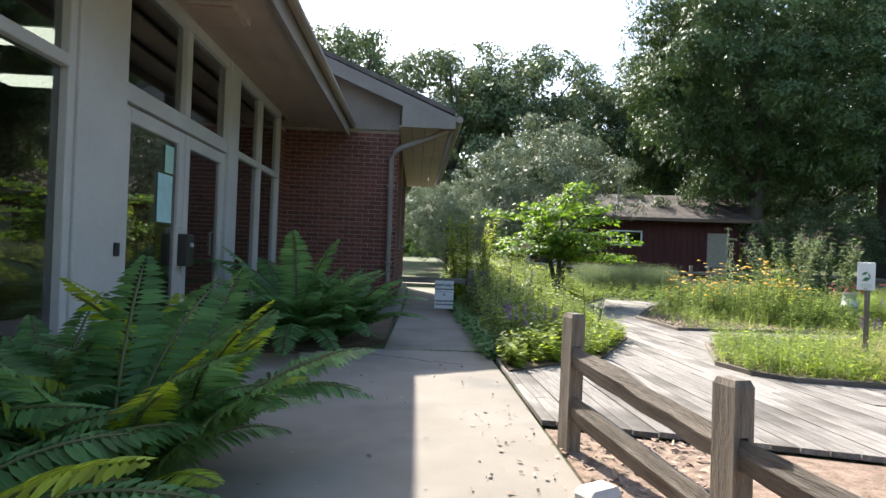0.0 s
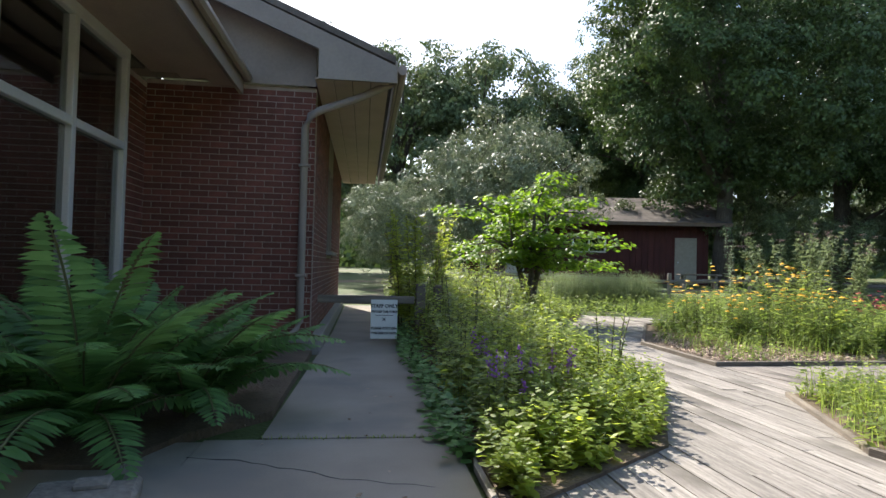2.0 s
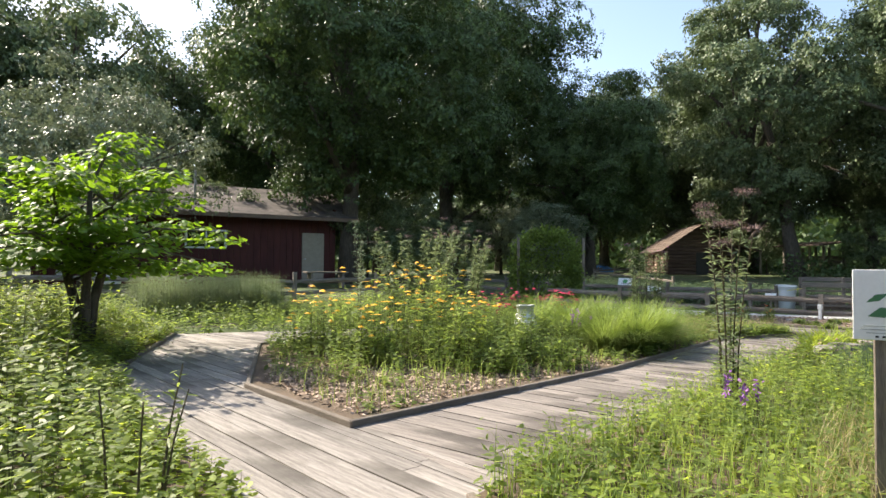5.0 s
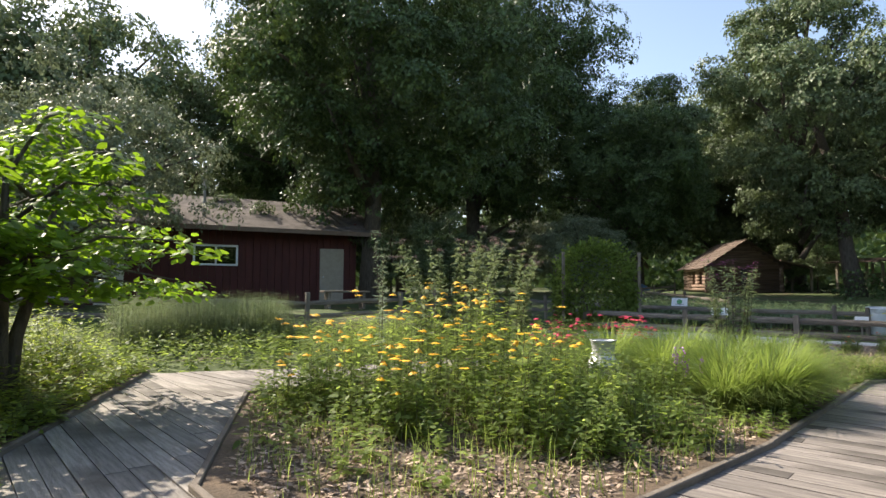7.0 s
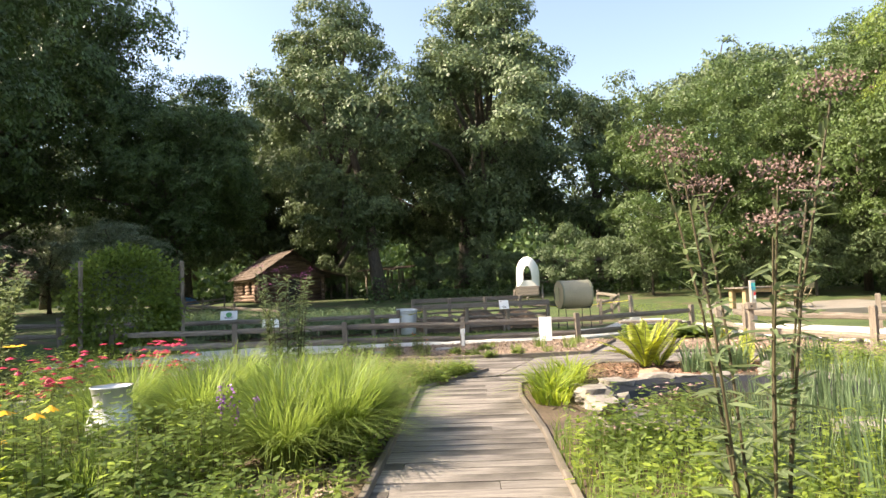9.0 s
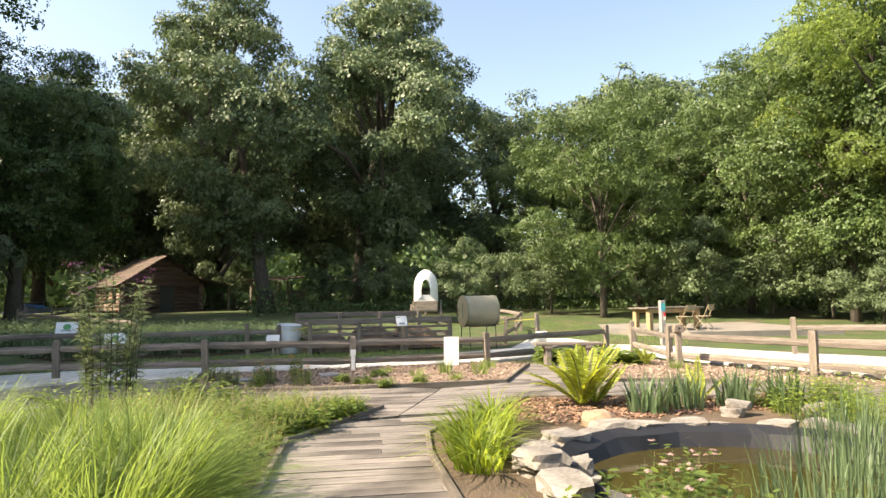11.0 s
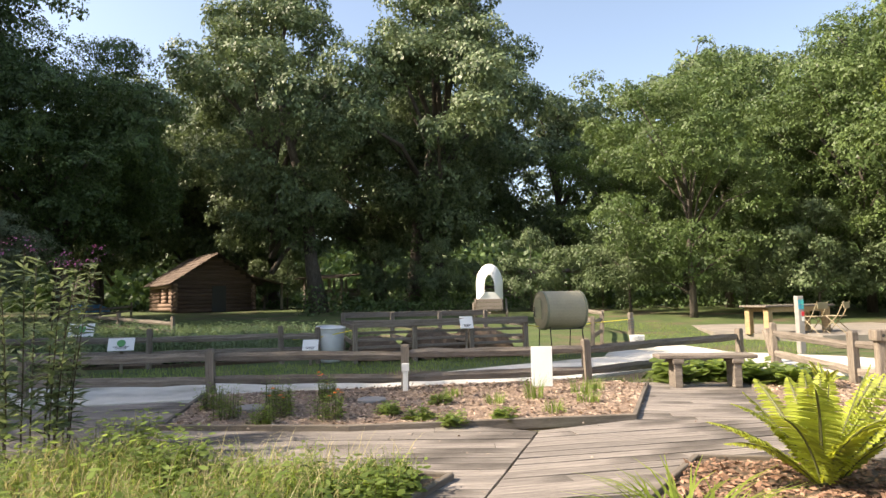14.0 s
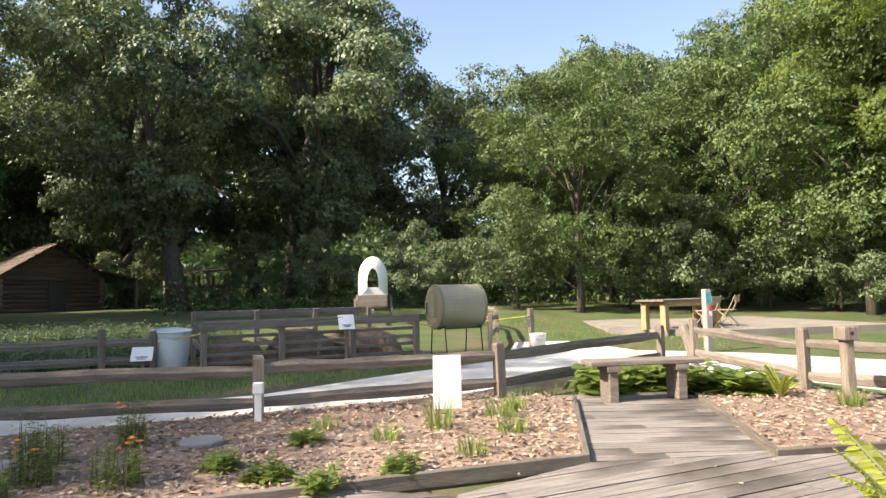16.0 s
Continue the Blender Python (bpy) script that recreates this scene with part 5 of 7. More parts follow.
# ---- wagon, shed, cabin ----
def wagon():
    ob = thing("covered_wagon", pose(33.7, 9.9, float(ground_z(33.7, 9.9)), 0, 0, 1), "covered wagon with white canvas bonnet and wooden body", "wagon")
    canvas = plain("white_canvas", (0.82, 0.82, 0.8), 0.9, var=0.04, scale=5, bump=0.4)
    def ring(x, w, h, z0, n=18):
        pts = [(x, -w, z0)] + [(x, -w * math.cos(math.pi * k / n), z0 + h * 0.45 + h * 0.55 * math.sin(math.pi * k / n)) for k in range(n + 1)] + [(x, w, z0)]
        return pts
    outer = [ring(x, 0.5 + (0.03 if i % 2 else -0.01), 1.42 + (0.03 if i % 2 else 0), 0.92) for i, x in enumerate((0, 0.25, 0.8, 1.35, 1.9, 2.45, 2.9))]
    k = len(outer[0])
    V = [p for r in outer for p in r]
    F = [(i * k + j, i * k + j + 1, (i + 1) * k + j + 1, (i + 1) * k + j) for i in range(len(outer) - 1) for j in range(k - 1)]
    inner = [(-0.1 + 0.03 * (j % 2), 0.2 * math.cos(math.pi * (1 - j / (k - 1)) * 1.0) * 1.0, 1.3 + 0.62 * math.sin(math.pi * j / (k - 1)) ** 0.8 + (0.0 if 0 < j < k - 1 else -0.1)) for j in range(k)]
    b = len(V)
    V += inner
    F += [(j, j + 1, b + j + 1, b + j) for j in range(k - 1)]
    part("bonnet", Mesh().add(V, F), canvas, ob, smooth=True)
    part("front_flap", Mesh().add([(-0.02, -0.47, 0.92), (-0.02, 0.47, 0.92), (-0.06, 0.19, 1.24), (-0.06, -0.19, 1.24)], [(0, 1, 2, 3)]), canvas, ob)
    for z in (0.62, 0.76, 0.9):
        for y in (-0.52, 0.52):
            part("side_board", Mesh().box((1.45, y, z), (3.0, 0.03, 0.13), None, 0.004), M_RAIL, ob)
        part("end_board", Mesh().box((-0.05, 0, z), (0.03, 1.0, 0.13), None, 0.004), M_RAIL, ob)
    part("bed_floor", Mesh().box((1.45, 0, 0.53), (3.0, 1.0, 0.05)), M_RAIL, ob)
    for x, r in ((0.4, 0.42), (2.4, 0.5)):
        for y in (-0.66, 0.66):
            w = part("wheel", Mesh().lathe([(r - 0.05, -0.03), (r, -0.03), (r, 0.03), (r - 0.05, 0.03), (r - 0.05, -0.03)], 24), M_POST, ob, at=pose(x, y, r, 90))
            part("hub", Mesh().lathe([(0, -0.07), (0.06, -0.07), (0.07, 0), (0.06, 0.07), (0, 0.07)], 12), M_POST, w)
            for s in range(10):
                a = s * math.pi / 5
                part("spoke", Mesh().tube([(0.05 * math.cos(a), 0.05 * math.sin(a), 0), ((r - 0.04) * math.cos(a), (r - 0.04) * math.sin(a), 0)], 0.016, 5), M_POST, w)
        part("axle", Mesh().box((x, 0, r), (0.08, 1.3, 0.08)), M_POST, ob)
    part("tongue", Mesh().box((-0.9, 0, 0.42), (1.8, 0.08, 0.08)), M_POST, ob)


wagon()


def shed():
    g = 0.45
    ob = thing("garden_shed", pose(10.3, 29.5, g, 0, 0, -10), "dark red wooden shed with low shingle roof", "shed")
    W0, W1, D, H = -5.6, 5.3, 5.0, 2.75
    # front wall of vertical boards round the window
    def boards(x0, x1, z0, z1):
        n = max(1, round((x1 - x0) / 0.26))
        for k in range(n):
            a, b = x0 + (x1 - x0) * k / n, x0 + (x1 - x0) * (k + 1) / n
            part("siding_board", Mesh().box(((a + b) / 2, 0.04, (z0 + z1) / 2), (b - a - 0.012, 0.05, z1 - z0), None, 0.006), M_SHED, ob)
    boards(W0, -0.75, 0, H)
    boards(0.78, W1, 0, H)
    boards(-0.75, 0.78, 0, 1.36)
    boards(-0.75, 0.78, 2.12, H)
    part("core_wall", Mesh().box(((W0 - 0.75) / 2, 0.12, H / 2), (-0.75 - W0, 0.08, H)).box(((W1 + 0.78) / 2, 0.12, H / 2), (W1 - 0.78, 0.08, H)), M_SHED, ob)
    part("end_wall", Mesh().box((W1 - 0.05, D / 2, H / 2 + 0.2), (0.1, D, H + 0.4)), M_SHED, ob)
    part("end_wall", Mesh().box((W0 + 0.05, D / 2, H / 2 + 0.2), (0.1, D, H + 0.4)), M_SHED, ob)
    part("back_wall", Mesh().box((0, D, H / 2), (W1 - W0, 0.1, H)), M_SHED, ob)
    win = part("window", Mesh().box((0.015, 0.06, 1.74), (1.4, 0.01, 0.66)), M_GLASS, ob)
    for c, s in (((0.015, 0.0, 2.08), (1.52, 0.08, 0.07)), ((0.015, 0.0, 1.4), (1.52, 0.08, 0.07)), ((-0.71, 0.0, 1.74), (0.07, 0.08, 0.62)), ((0.74, 0.0, 1.74), (0.07, 0.08, 0.62)), ((0.015, 0.0, 1.74), (0.06, 0.08, 0.62))):
        part("window_frame", Mesh().box(c, s, None, 0.005), M_WHITE, win)
    dr = part("door", Mesh().box((4.3, -0.01, 1.05), (0.95, 0.06, 2.1), None, 0.006), M_TAN, ob, "tan painted shed door")
    part("knob", Mesh().lathe([(0, 0), (0.03, 0.0), (0.035, 0.03), (0, 0.06)], 10), M_ALU, dr, at=pose(3.95, -0.04, 1.0, 90))
    part("door", Mesh().box((-3.3, -0.01, 1.02), (0.85, 0.06, 2.05), None, 0.006), M_WHITE, ob, "white painted shed door")
    part("corner_board", Mesh().box((-4.75, -0.01, 1.1), (0.25, 0.05, 1.8)), M_WHITE, ob)
    e, r = 0.75, 1.25
    m = Mesh()
    prof = [(-e, H - 0.12), (D / 2, H + r), (D + e, H - 0.12), (D + e, H - 0.02), (D / 2, H + r + 0.12), (-e, H - 0.02)]
    x0, x1 = W0 - 0.5, W1 + 0.75
    m.add([(x0, y, z) for y, z in prof] + [(x1, y, z) for y, z in prof], [(0, 1, 4, 5), (1, 2, 3, 4), (11, 10, 7, 6), (10, 9, 8, 7)] + [(i, (i + 1) % 6, 6 + (i + 1) % 6, 6 + i) for i in range(6)])
    roof = part("roof", m, M_ROOF, ob, "brown-grey shingle roof")
    for k in range(9):
        y = -e + (D / 2 + e) * k / 9
        z = H - 0.02 + (r + 0.14) * k / 9
        part("shingle_course", Mesh().box(((x0 + x1) / 2, y + 0.19, z + 0.09), (x1 - x0, 0.42, 0.015), None), M_ROOF, roof, at=Matrix.Translation((0, y, z)) @ Matrix.Rotation(math.atan2(r + 0.14, D / 2 + e), 4, "X") @ Matrix.Translation((0, -y, -z - 0.075)))
    part("fascia", Mesh().box(((x0 + x1) / 2, -e - 0.02, H - 0.09), (x1 - x0, 0.04, 0.16), None, 0.006), material("shed_fascia", (0.16, 0.11, 0.08), (0.22, 0.15, 0.11)), ob)
    part("gable", Mesh().add([(W1 - 0.02, 0, H), (W1 - 0.02, D, H), (W1 - 0.02, D / 2, H + r)], [(0, 1, 2)]), M_SHED, ob)
    part("vent_pipe", Mesh().tube([(-0.4, 0.1, 3.0), (-0.4, 0.1, 4.45)], 0.05, 10), plain("pipe_grey", (0.35, 0.36, 0.37), 0.5, 0.4), ob)
    bench = thing("shed_table", pose(13.3, 25.5, float(ground_z(13.3, 25.5)), 0, 0, -10), "low weathered bench in front of the shed", "bench")
    part("top", Mesh().box((0, 0, 0.55), (1.6, 0.5, 0.06), None, 0.008), M_RAIL, bench)
    for x in (-0.6, 0.6):
        part("leg", Mesh().box((x, 0, 0.25), (0.1, 0.4, 0.55), None, 0.008), M_RAIL, bench)


shed()


def cabin():
    g = 0.72
    c = Vector((47.5, 28.2, g))
    # local x runs along the gable, y into the cabin
    ob = thing("log_cabin", Matrix.Translation(c) @ Matrix.Rotation(radians(-45), 4, "Z"), "log cabin with mossy shake roof and dark lean-to", "cabin")
    W, D, H, P = 2.5, 5.6, 2.0, 3.7
    # log colour with the gable's shade painted in; the side walls keep M_LOG
    dark = material("shaded_log", (0.075, 0.045, 0.034), (0.19, 0.125, 0.095), 0.9, 3, 30, 0.8, (0.4, 4, 4), per=0.2)
    n = 8
    for k in range(n):
        z, r = 0.12 + k * H / n, 0.135
        part("log", Mesh().tube([(-W - 0.2, 0, z), (W + 0.2, 0, z)], r, 8), dark, ob, smooth=True)
        if k < 7:
            for y0, y1 in ((-0.2, 1.0), (1.8, 2.7), (3.5, D + 0.2)) if 1 < k < 6 else ((-0.2, D + 0.2),):
                part("log", Mesh().tube([(-W, y0, z + 0.1), (-W, y1, z + 0.1)], r, 8), M_LOG, ob, smooth=True)
            part("log", Mesh().tube([(W, -0.2, z + 0.1), (W, D + 0.2, z + 0.1)], r, 8), M_LOG, ob, smooth=True)
    # solid near-black block painted as the shade inside, behind the gaps between logs
    part("room", Mesh().box((0, D / 2, H / 2), (2 * W - 0.3, D - 0.3, H)), M_DARK, ob)
    k = 0
    while H + k * 0.26 < P - 0.1:
        z = H + k * 0.26 + 0.1
        w = W * (1 - (z - H) / (P - H))
        part("gable_board", Mesh().box((0, 0.02, z), (2 * w + 0.1, 0.1, 0.25), None, 0.01), dark, ob)
        k += 1
    for s in (-1, 1):
        L_ = math.hypot(W + 0.5, (P - H) * (W + 0.5) / W)
        ang = math.atan2(P - H, W)
        nrow = 9
        for r in range(nrow):
            for q in range(16 if s < 0 else 1):
                u = (r + 0.5) / nrow * (W + 0.5)
                ww = (D + 1.2) / (16 if s < 0 else 1)
                m = Matrix.Translation((s * u, -0.6 + ww * (q + 0.5), P + 0.1 - u * (P - H) / W + random.uniform(0, 0.03))) @ Matrix.Rotation(s * (ang - 0.05), 4, "Y")
                part("shake", Mesh().box((0, 0, 0), (L_ / nrow + 0.1, ww - 0.015, 0.03)), M_SHAKE, ob, at=m)
    part("door", Mesh().box((0.2, -0.15, 0.85), (0.9, 0.05, 1.7), None, 0.01), M_DARK, ob)
    lean = thing("lean_to", Matrix.Translation(c) @ Matrix.Rotation(radians(-45), 4, "Z"), "open lean-to porch roof on posts beside the cabin", "porch")
    part("roof", Mesh().add([(2.3, -0.6, 2.3), (4.6, -0.6, 1.75), (4.6, 5.8, 1.75), (2.3, 5.8, 2.3), (2.3, -0.6, 2.38), (4.6, -0.6, 1.83), (4.6, 5.8, 1.83), (2.3, 5.8, 2.38)], [(0, 1, 2, 3), (4, 7, 6, 5), (0, 4, 5, 1), (1, 5, 6, 2), (2, 6, 7, 3), (3, 7, 4, 0)]), M_SHAKE, lean)
    for y in (-0.4, 2.6, 5.6):
        part("post", Mesh().box((4.4, y, 0.85), (0.14, 0.14, 1.85)), M_POST, lean)
    for x, y, w, a, lab in ((51, 22.2, 3.2, -20, "dark open tool shelter under the trees"), (50, 7.6, 7.0, 0, "long low log building in deep shade")):
        g = float(ground_z(x, y))
        sh = thing("open_shelter", pose(x, y, g, 0, 0, a), lab, "shelter")
        for px in (0.2, 2.2):
            for k in range(4):
                part("post", Mesh().box((px, -w / 2 + w * k / 3, 1.0), (0.14, 0.14, 2.1)), M_POST, sh)
        part("roof", Mesh().box((1.2, 0, 2.15), (3.2, w + 0.8, 0.1), pose(0, 0, 0, 0, -6)), M_SHAKE, sh)
        for k in range(5):
            part("back_log", Mesh().tube([(2.4, -w / 2, 0.15 + 0.28 * k), (2.4, w / 2, 0.15 + 0.28 * k)], 0.13, 8), M_POST, sh)
    tarp = thing("tarp_heap", pose(52, 40.5, float(ground_z(52, 40.5))), "blue tarpaulin thrown over a low heap", "tarpaulin")
    part("sheet", Mesh().lathe([(1.6, 0), (1.3, 0.35), (0.8, 0.6), (0, 0.7)], 14), plain("blue_tarp", (0.06, 0.22, 0.5), 0.5), tarp)


cabin()


# ---- pond ----
def pond():
    cx, cy, rx, ry = 10.4, 6.85, 1.0, 1.1
    ring = lambda s, z: [(cx + rx * s * math.cos(a), cy + ry * s * math.sin(a), z) for a in np.linspace(0, 2 * math.pi, 40, endpoint=False)]
    water = bpy.data.materials.new("pond_water")
    water.use_nodes = True
    b = water.node_tree.nodes["Principled BSDF"]
    b.inputs["Base Color"].default_value, b.inputs["Roughness"].default_value = (0.05, 0.04, 0.012, 1), 0.04
    ob = new("water", data_of("water", Mesh().add(ring(1.0, 0.07), [tuple(range(40))]), water))
    structure(ob, "still brown-green pond water", "water")
    V = ring(0.97, 0.06) + [(x + random.uniform(-0.03, 0.03), y + random.uniform(-0.03, 0.03), z + random.uniform(-0.01, 0.02)) for x, y, z in ring(1.02, 0.16)] + ring(1.12, 0.22) + ring(1.22, 0.05)
    F = [(r * 40 + k, r * 40 + (k + 1) % 40, (r + 1) * 40 + (k + 1) % 40, (r + 1) * 40 + k) for r in range(3) for k in range(40)]
    structure(part("pond_liner", Mesh().add(V, F), M_LINER), "black folded pond liner", "liner")
    rnd = random.Random(3)
    tanrock = material("tan_rock", (0.24, 0.155, 0.1), (0.42, 0.295, 0.2), 0.9, 3, 30, 0.8, dist=0.02)
    def rock(x, y, z, w, d, h, a, mat=M_ROCK, lab="pale flat limestone rock on the pond's rim"):
        bm = bmesh.new()
        bmesh.ops.create_icosphere(bm, subdivisions=2, radius=1)
        for v in bm.verts:
            n = noise.noise(v.co * 1.3 + Vector((x * 3, y * 3, z)))
            if mat == tanrock:
                v.co = Vector((v.co.x * w * 0.55, v.co.y * d * 0.55, v.co.z * h * 0.5)) * (1 + 0.35 * n)
            else:
                v.co = Vector((max(-0.68, min(0.68, v.co.x)) * w * 0.7, max(-0.68, min(0.68, v.co.y)) * d * 0.7, max(-0.4, min(0.4, v.co.z)) * h * 1.1)) * (1 + 0.45 * n)
        me = bpy.data.meshes.new("rock")
        bm.to_mesh(me)
        bm.free()
        me.materials.append(mat)
        o = new("rock", me)
        o.matrix_basis = pose(x, y, z, rnd.uniform(-6, 6), rnd.uniform(-6, 6), a)
        tagged(o, lab, "rock", "pond rocks")
    for k in range(26):
        a = 2 * math.pi * k / 26
        if -2.6 < a - math.pi * 1.25 < 0.9 and k % 2:
            continue
        s = 1.2 + rnd.uniform(-0.03, 0.06)
        rock(cx + rx * s * math.cos(a), cy + ry * s * math.sin(a), 0.19 + rnd.uniform(-0.03, 0.03), rnd.uniform(0.22, 0.4), rnd.uniform(0.16, 0.26), rnd.uniform(0.05, 0.1), math.degrees(a) + 90 + rnd.uniform(-20, 20))
    for x, y, w in ((10.75, 8.15, 0.3), (10.3, 8.1, 0.26), (9.95, 8.05, 0.28), (11.2, 8.25, 0.24), (10.5, 7.95, 0.3), (12.7, 6.0, 0.25), (12.6, 5.2, 0.3), (12.3, 4.8, 0.28), (13.0, 4.9, 0.22)):
        rock(x, y, 0.08, w, w * 0.75, 0.1, rnd.uniform(0, 180))
        rock(x + rnd.uniform(-0.12, 0.12), y + rnd.uniform(-0.1, 0.1), 0.145, w * 0.85, w * 0.6, 0.08, rnd.uniform(0, 180))
    rock(12.2, 7.42, 0.11, 0.3, 0.24, 0.2, 30, tanrock, "rounded tan boulder beside the pond")
    for k in range(9):
        rock(14.6 + 0.32 * k, 2.5 + 0.22 * k, 0.05, 0.26, 0.2, 0.14, k * 40, M_ROCK, "pale edging rock along the gravel path")


pond()


# ---- garden plants ----
def seeded(k):
    global RNG
    RNG = np.random.default_rng(k)
    return RNG


def sprigs(P, h, k, leaf, wide, mat, name, rich=False, rise=0.1, lean=0.15):
    """Leafy stems at P (n,3) with heights h, k leaves each."""
    n = len(P)
    az0 = RNG.uniform(0, 6.28, n)
    ln = np.c_[RNG.normal(size=(n, 2)) * lean, np.ones(n)]
    s = np.tile(np.linspace(0.15, 1.0, k), (n, 1)) + RNG.uniform(-0.05, 0.05, (n, k))
    az = az0[:, None] + np.arange(k)[None] * 2.4 + RNG.uniform(-0.4, 0.4, (n, k))
    B = P[:, None] + ln[:, None] * (h[:, None] * s)[..., None]
    D = np.stack([np.cos(az), np.sin(az), rise + 0.22 * s + RNG.normal(size=(n, k)) * 0.25], -1)
    S = np.stack([-np.sin(az), np.cos(az), RNG.normal(size=(n, k)) * 0.25], -1)
    size = leaf * (1.15 - 0.5 * s) * RNG.uniform(0.7, 1.3, (n, k))
    return leaves(name, B.reshape(-1, 3), D.reshape(-1, 3), S.reshape(-1, 3), size.ravel(), size.ravel() * wide, mat, 0.25, rich)


def stems(P, h, mat, name, w=0.006, lean=0.1):
    n = len(P)
    return blades(name, P, RNG.normal(size=(n, 2)), h, w, mat, lean)


def on_ground(xy, z=0.05):
    return np.c_[xy, np.full(len(xy), z)]


def mass(label, category, parts, name="plants"):
    ob = thing(name, Matrix(), label, category, kind="stuff")
    for nm, me in parts:
        tagged(part(nm, me, None, ob), kind="stuff")
    return ob


def shrink(poly, d):
    c = np.mean(poly, axis=0)
    return [tuple(c + (np.array(p) - c) * d) for p in poly]


def bed_planting():
    # bed between the walk and the boardwalk: low front, tall back
    seeded(31)
    xy = scatter(shrink(BED_L, 0.985), 78)
    near = xy[:, 1] < 9.6
    low = lambda q: np.clip(np.minimum((q[:, 0] - 0.7) / 0.45, (np.interp(q[:, 1], [5.5, 6.45, 8.2, 10.2, 12.6, 16.0], [1.0, 2.07, 2.93, 3.08, 3.3, 5.0]) - q[:, 0]) / 0.9), 0.3, 1)
    hgt = lambda q: (0.3 + 0.24 * np.clip((q[:, 1] - 5.6) / 2.4, 0, 1) + RNG.uniform(-0.1, 0.16, len(q))) * low(q)
    a = xy[near]
    # building shade also put into leaf colour: darker green on the walk side
    shade = (a[:, 0] < 1.35 + 0.15 * RNG.normal(size=len(a))) & (a[:, 1] > 6.4)
    q1, q2 = a[~shade], a[shade]
    far = xy[~near]
    hf = (0.55 + 0.3 * RNG.uniform(size=len(far)) + 0.25 * np.clip((far[:, 1] - 10) / 4, 0, 1) * (far[:, 0] < 2.6)) * low(far)
    t = RNG.uniform(size=len(far))
    mass("dense yellow-green flowering perennials spilling over the walk", "perennials", [
        ("foliage", sprigs(on_ground(q1), hgt(q1), 24, 0.064, 0.6, L_HERB2, "foliage", True, lean=0.3)),
        ("foliage", sprigs(on_ground(q1[::3]), hgt(q1[::3]) + 0.07, 18, 0.07, 0.4, L_HERB, "foliage", True, lean=0.25)),
        ("foliage", sprigs(on_ground(q2), hgt(q2), 22, 0.07, 0.6, L_HERB, "foliage", True, lean=0.25)),
        ("stalk_tuft", stems(on_ground(a), hgt(a), L_STEM, "stalk_tuft")),
        ("tall_foliage", sprigs(on_ground(far[t < 0.6]), hf[t < 0.6], 17, 0.1, 0.4, L_HERB, "tall_foliage", True, lean=0.2)),
        ("tall_foliage", sprigs(on_ground(far[t >= 0.6]), hf[t >= 0.6], 17, 0.09, 0.45, L_HERB2, "tall_foliage", True, lean=0.2)),
        ("stalk_tuft", stems(on_ground(far), hf, L_STEM, "stalk_tuft")),
    ])
    front = scatter([(0.95, 5.62), (2.05, 6.5), (2.9, 8.15), (2.4, 8.1), (1.6, 7.0), (1.0, 6.7)], 90)
    nf = len(front)
    mass("bright yellow-green leaves at the bed's front edge", "perennials", [("foliage", sprigs(on_ground(front), RNG.uniform(0.12, 0.32, nf), 20, 0.062, 0.6, L_HERB2, "foliage", True, lean=0.25))])
    edge = np.c_[RNG.uniform(0.72, 1.0, 420), RNG.uniform(6.3, 17.5, 420)]
    mass("dark ground ivy creeping over the walk's edge", "ground cover", [("foliage", sprigs(on_ground(edge, 0.0), RNG.uniform(0.06, 0.28, 420), 9, 0.07, 0.75, L_FERN, "foliage", True))])
    # wildflower bed
    seeded(32)
    xy = scatter(shrink(BED_B, 0.997), 78)
    xy = xy[((xy[:, 0] - 10.4) / 1.4) ** 2 + ((xy[:, 1] - 6.85) / 1.5) ** 2 > 1]
    xy = xy[(xy[:, 0] < 9.3) | (xy[:, 1] < 5.6)]
    t = RNG.uniform(size=len(xy))
    g1, g2, g3 = xy[t < 0.42], xy[(t >= 0.42) & (t < 0.75)], xy[t >= 0.75]
    h = lambda q: 0.12 + 0.2 * RNG.uniform(size=len(q)) + 0.1 * np.clip((q[:, 0] - 6) / 3, 0, 1)
    gb = scatter(shrink(BED_B, 0.99), 420)
    gb = gb[(gb[:, 0] < 9.6) | (gb[:, 1] < 5.6)]
    dry = scatter([(4.4, 5.4), (6.5, 5.0), (9.0, 4.6), (9.0, 6.2), (6.0, 7.0), (4.6, 6.6)], 520)
    mass("low green wildflower meadow with mixed leaves", "wildflowers", [
        ("foliage", sprigs(on_ground(g1), h(g1), 15, 0.07, 0.45, L_HERB2, "foliage", True, lean=0.3)),
        ("foliage", sprigs(on_ground(g2), h(g2), 15, 0.07, 0.5, L_HERB, "foliage", True, lean=0.3)),
        ("foliage", sprigs(on_ground(g3), h(g3) + 0.1, 14, 0.08, 0.28, L_LIGHT, "foliage", True)),
        ("grass", blades("grass", on_ground(gb), RNG.normal(size=(len(gb), 2)), RNG.uniform(0.12, 0.38, len(gb)), 0.007, L_GRASS, RNG.uniform(0.1, 0.8, len(gb)))),
        ("dry_grass", blades("dry_grass", on_ground(dry), RNG.normal(size=(len(dry), 2)), RNG.uniform(0.2, 0.5, len(dry)), 0.006, L_DRY, RNG.uniform(0.2, 0.9, len(dry)))),
    ])
    # flower bed A: patchy low herbs, thicker to the back
    seeded(33)
    xy = scatter(shrink(BED_A, 0.97), 85)
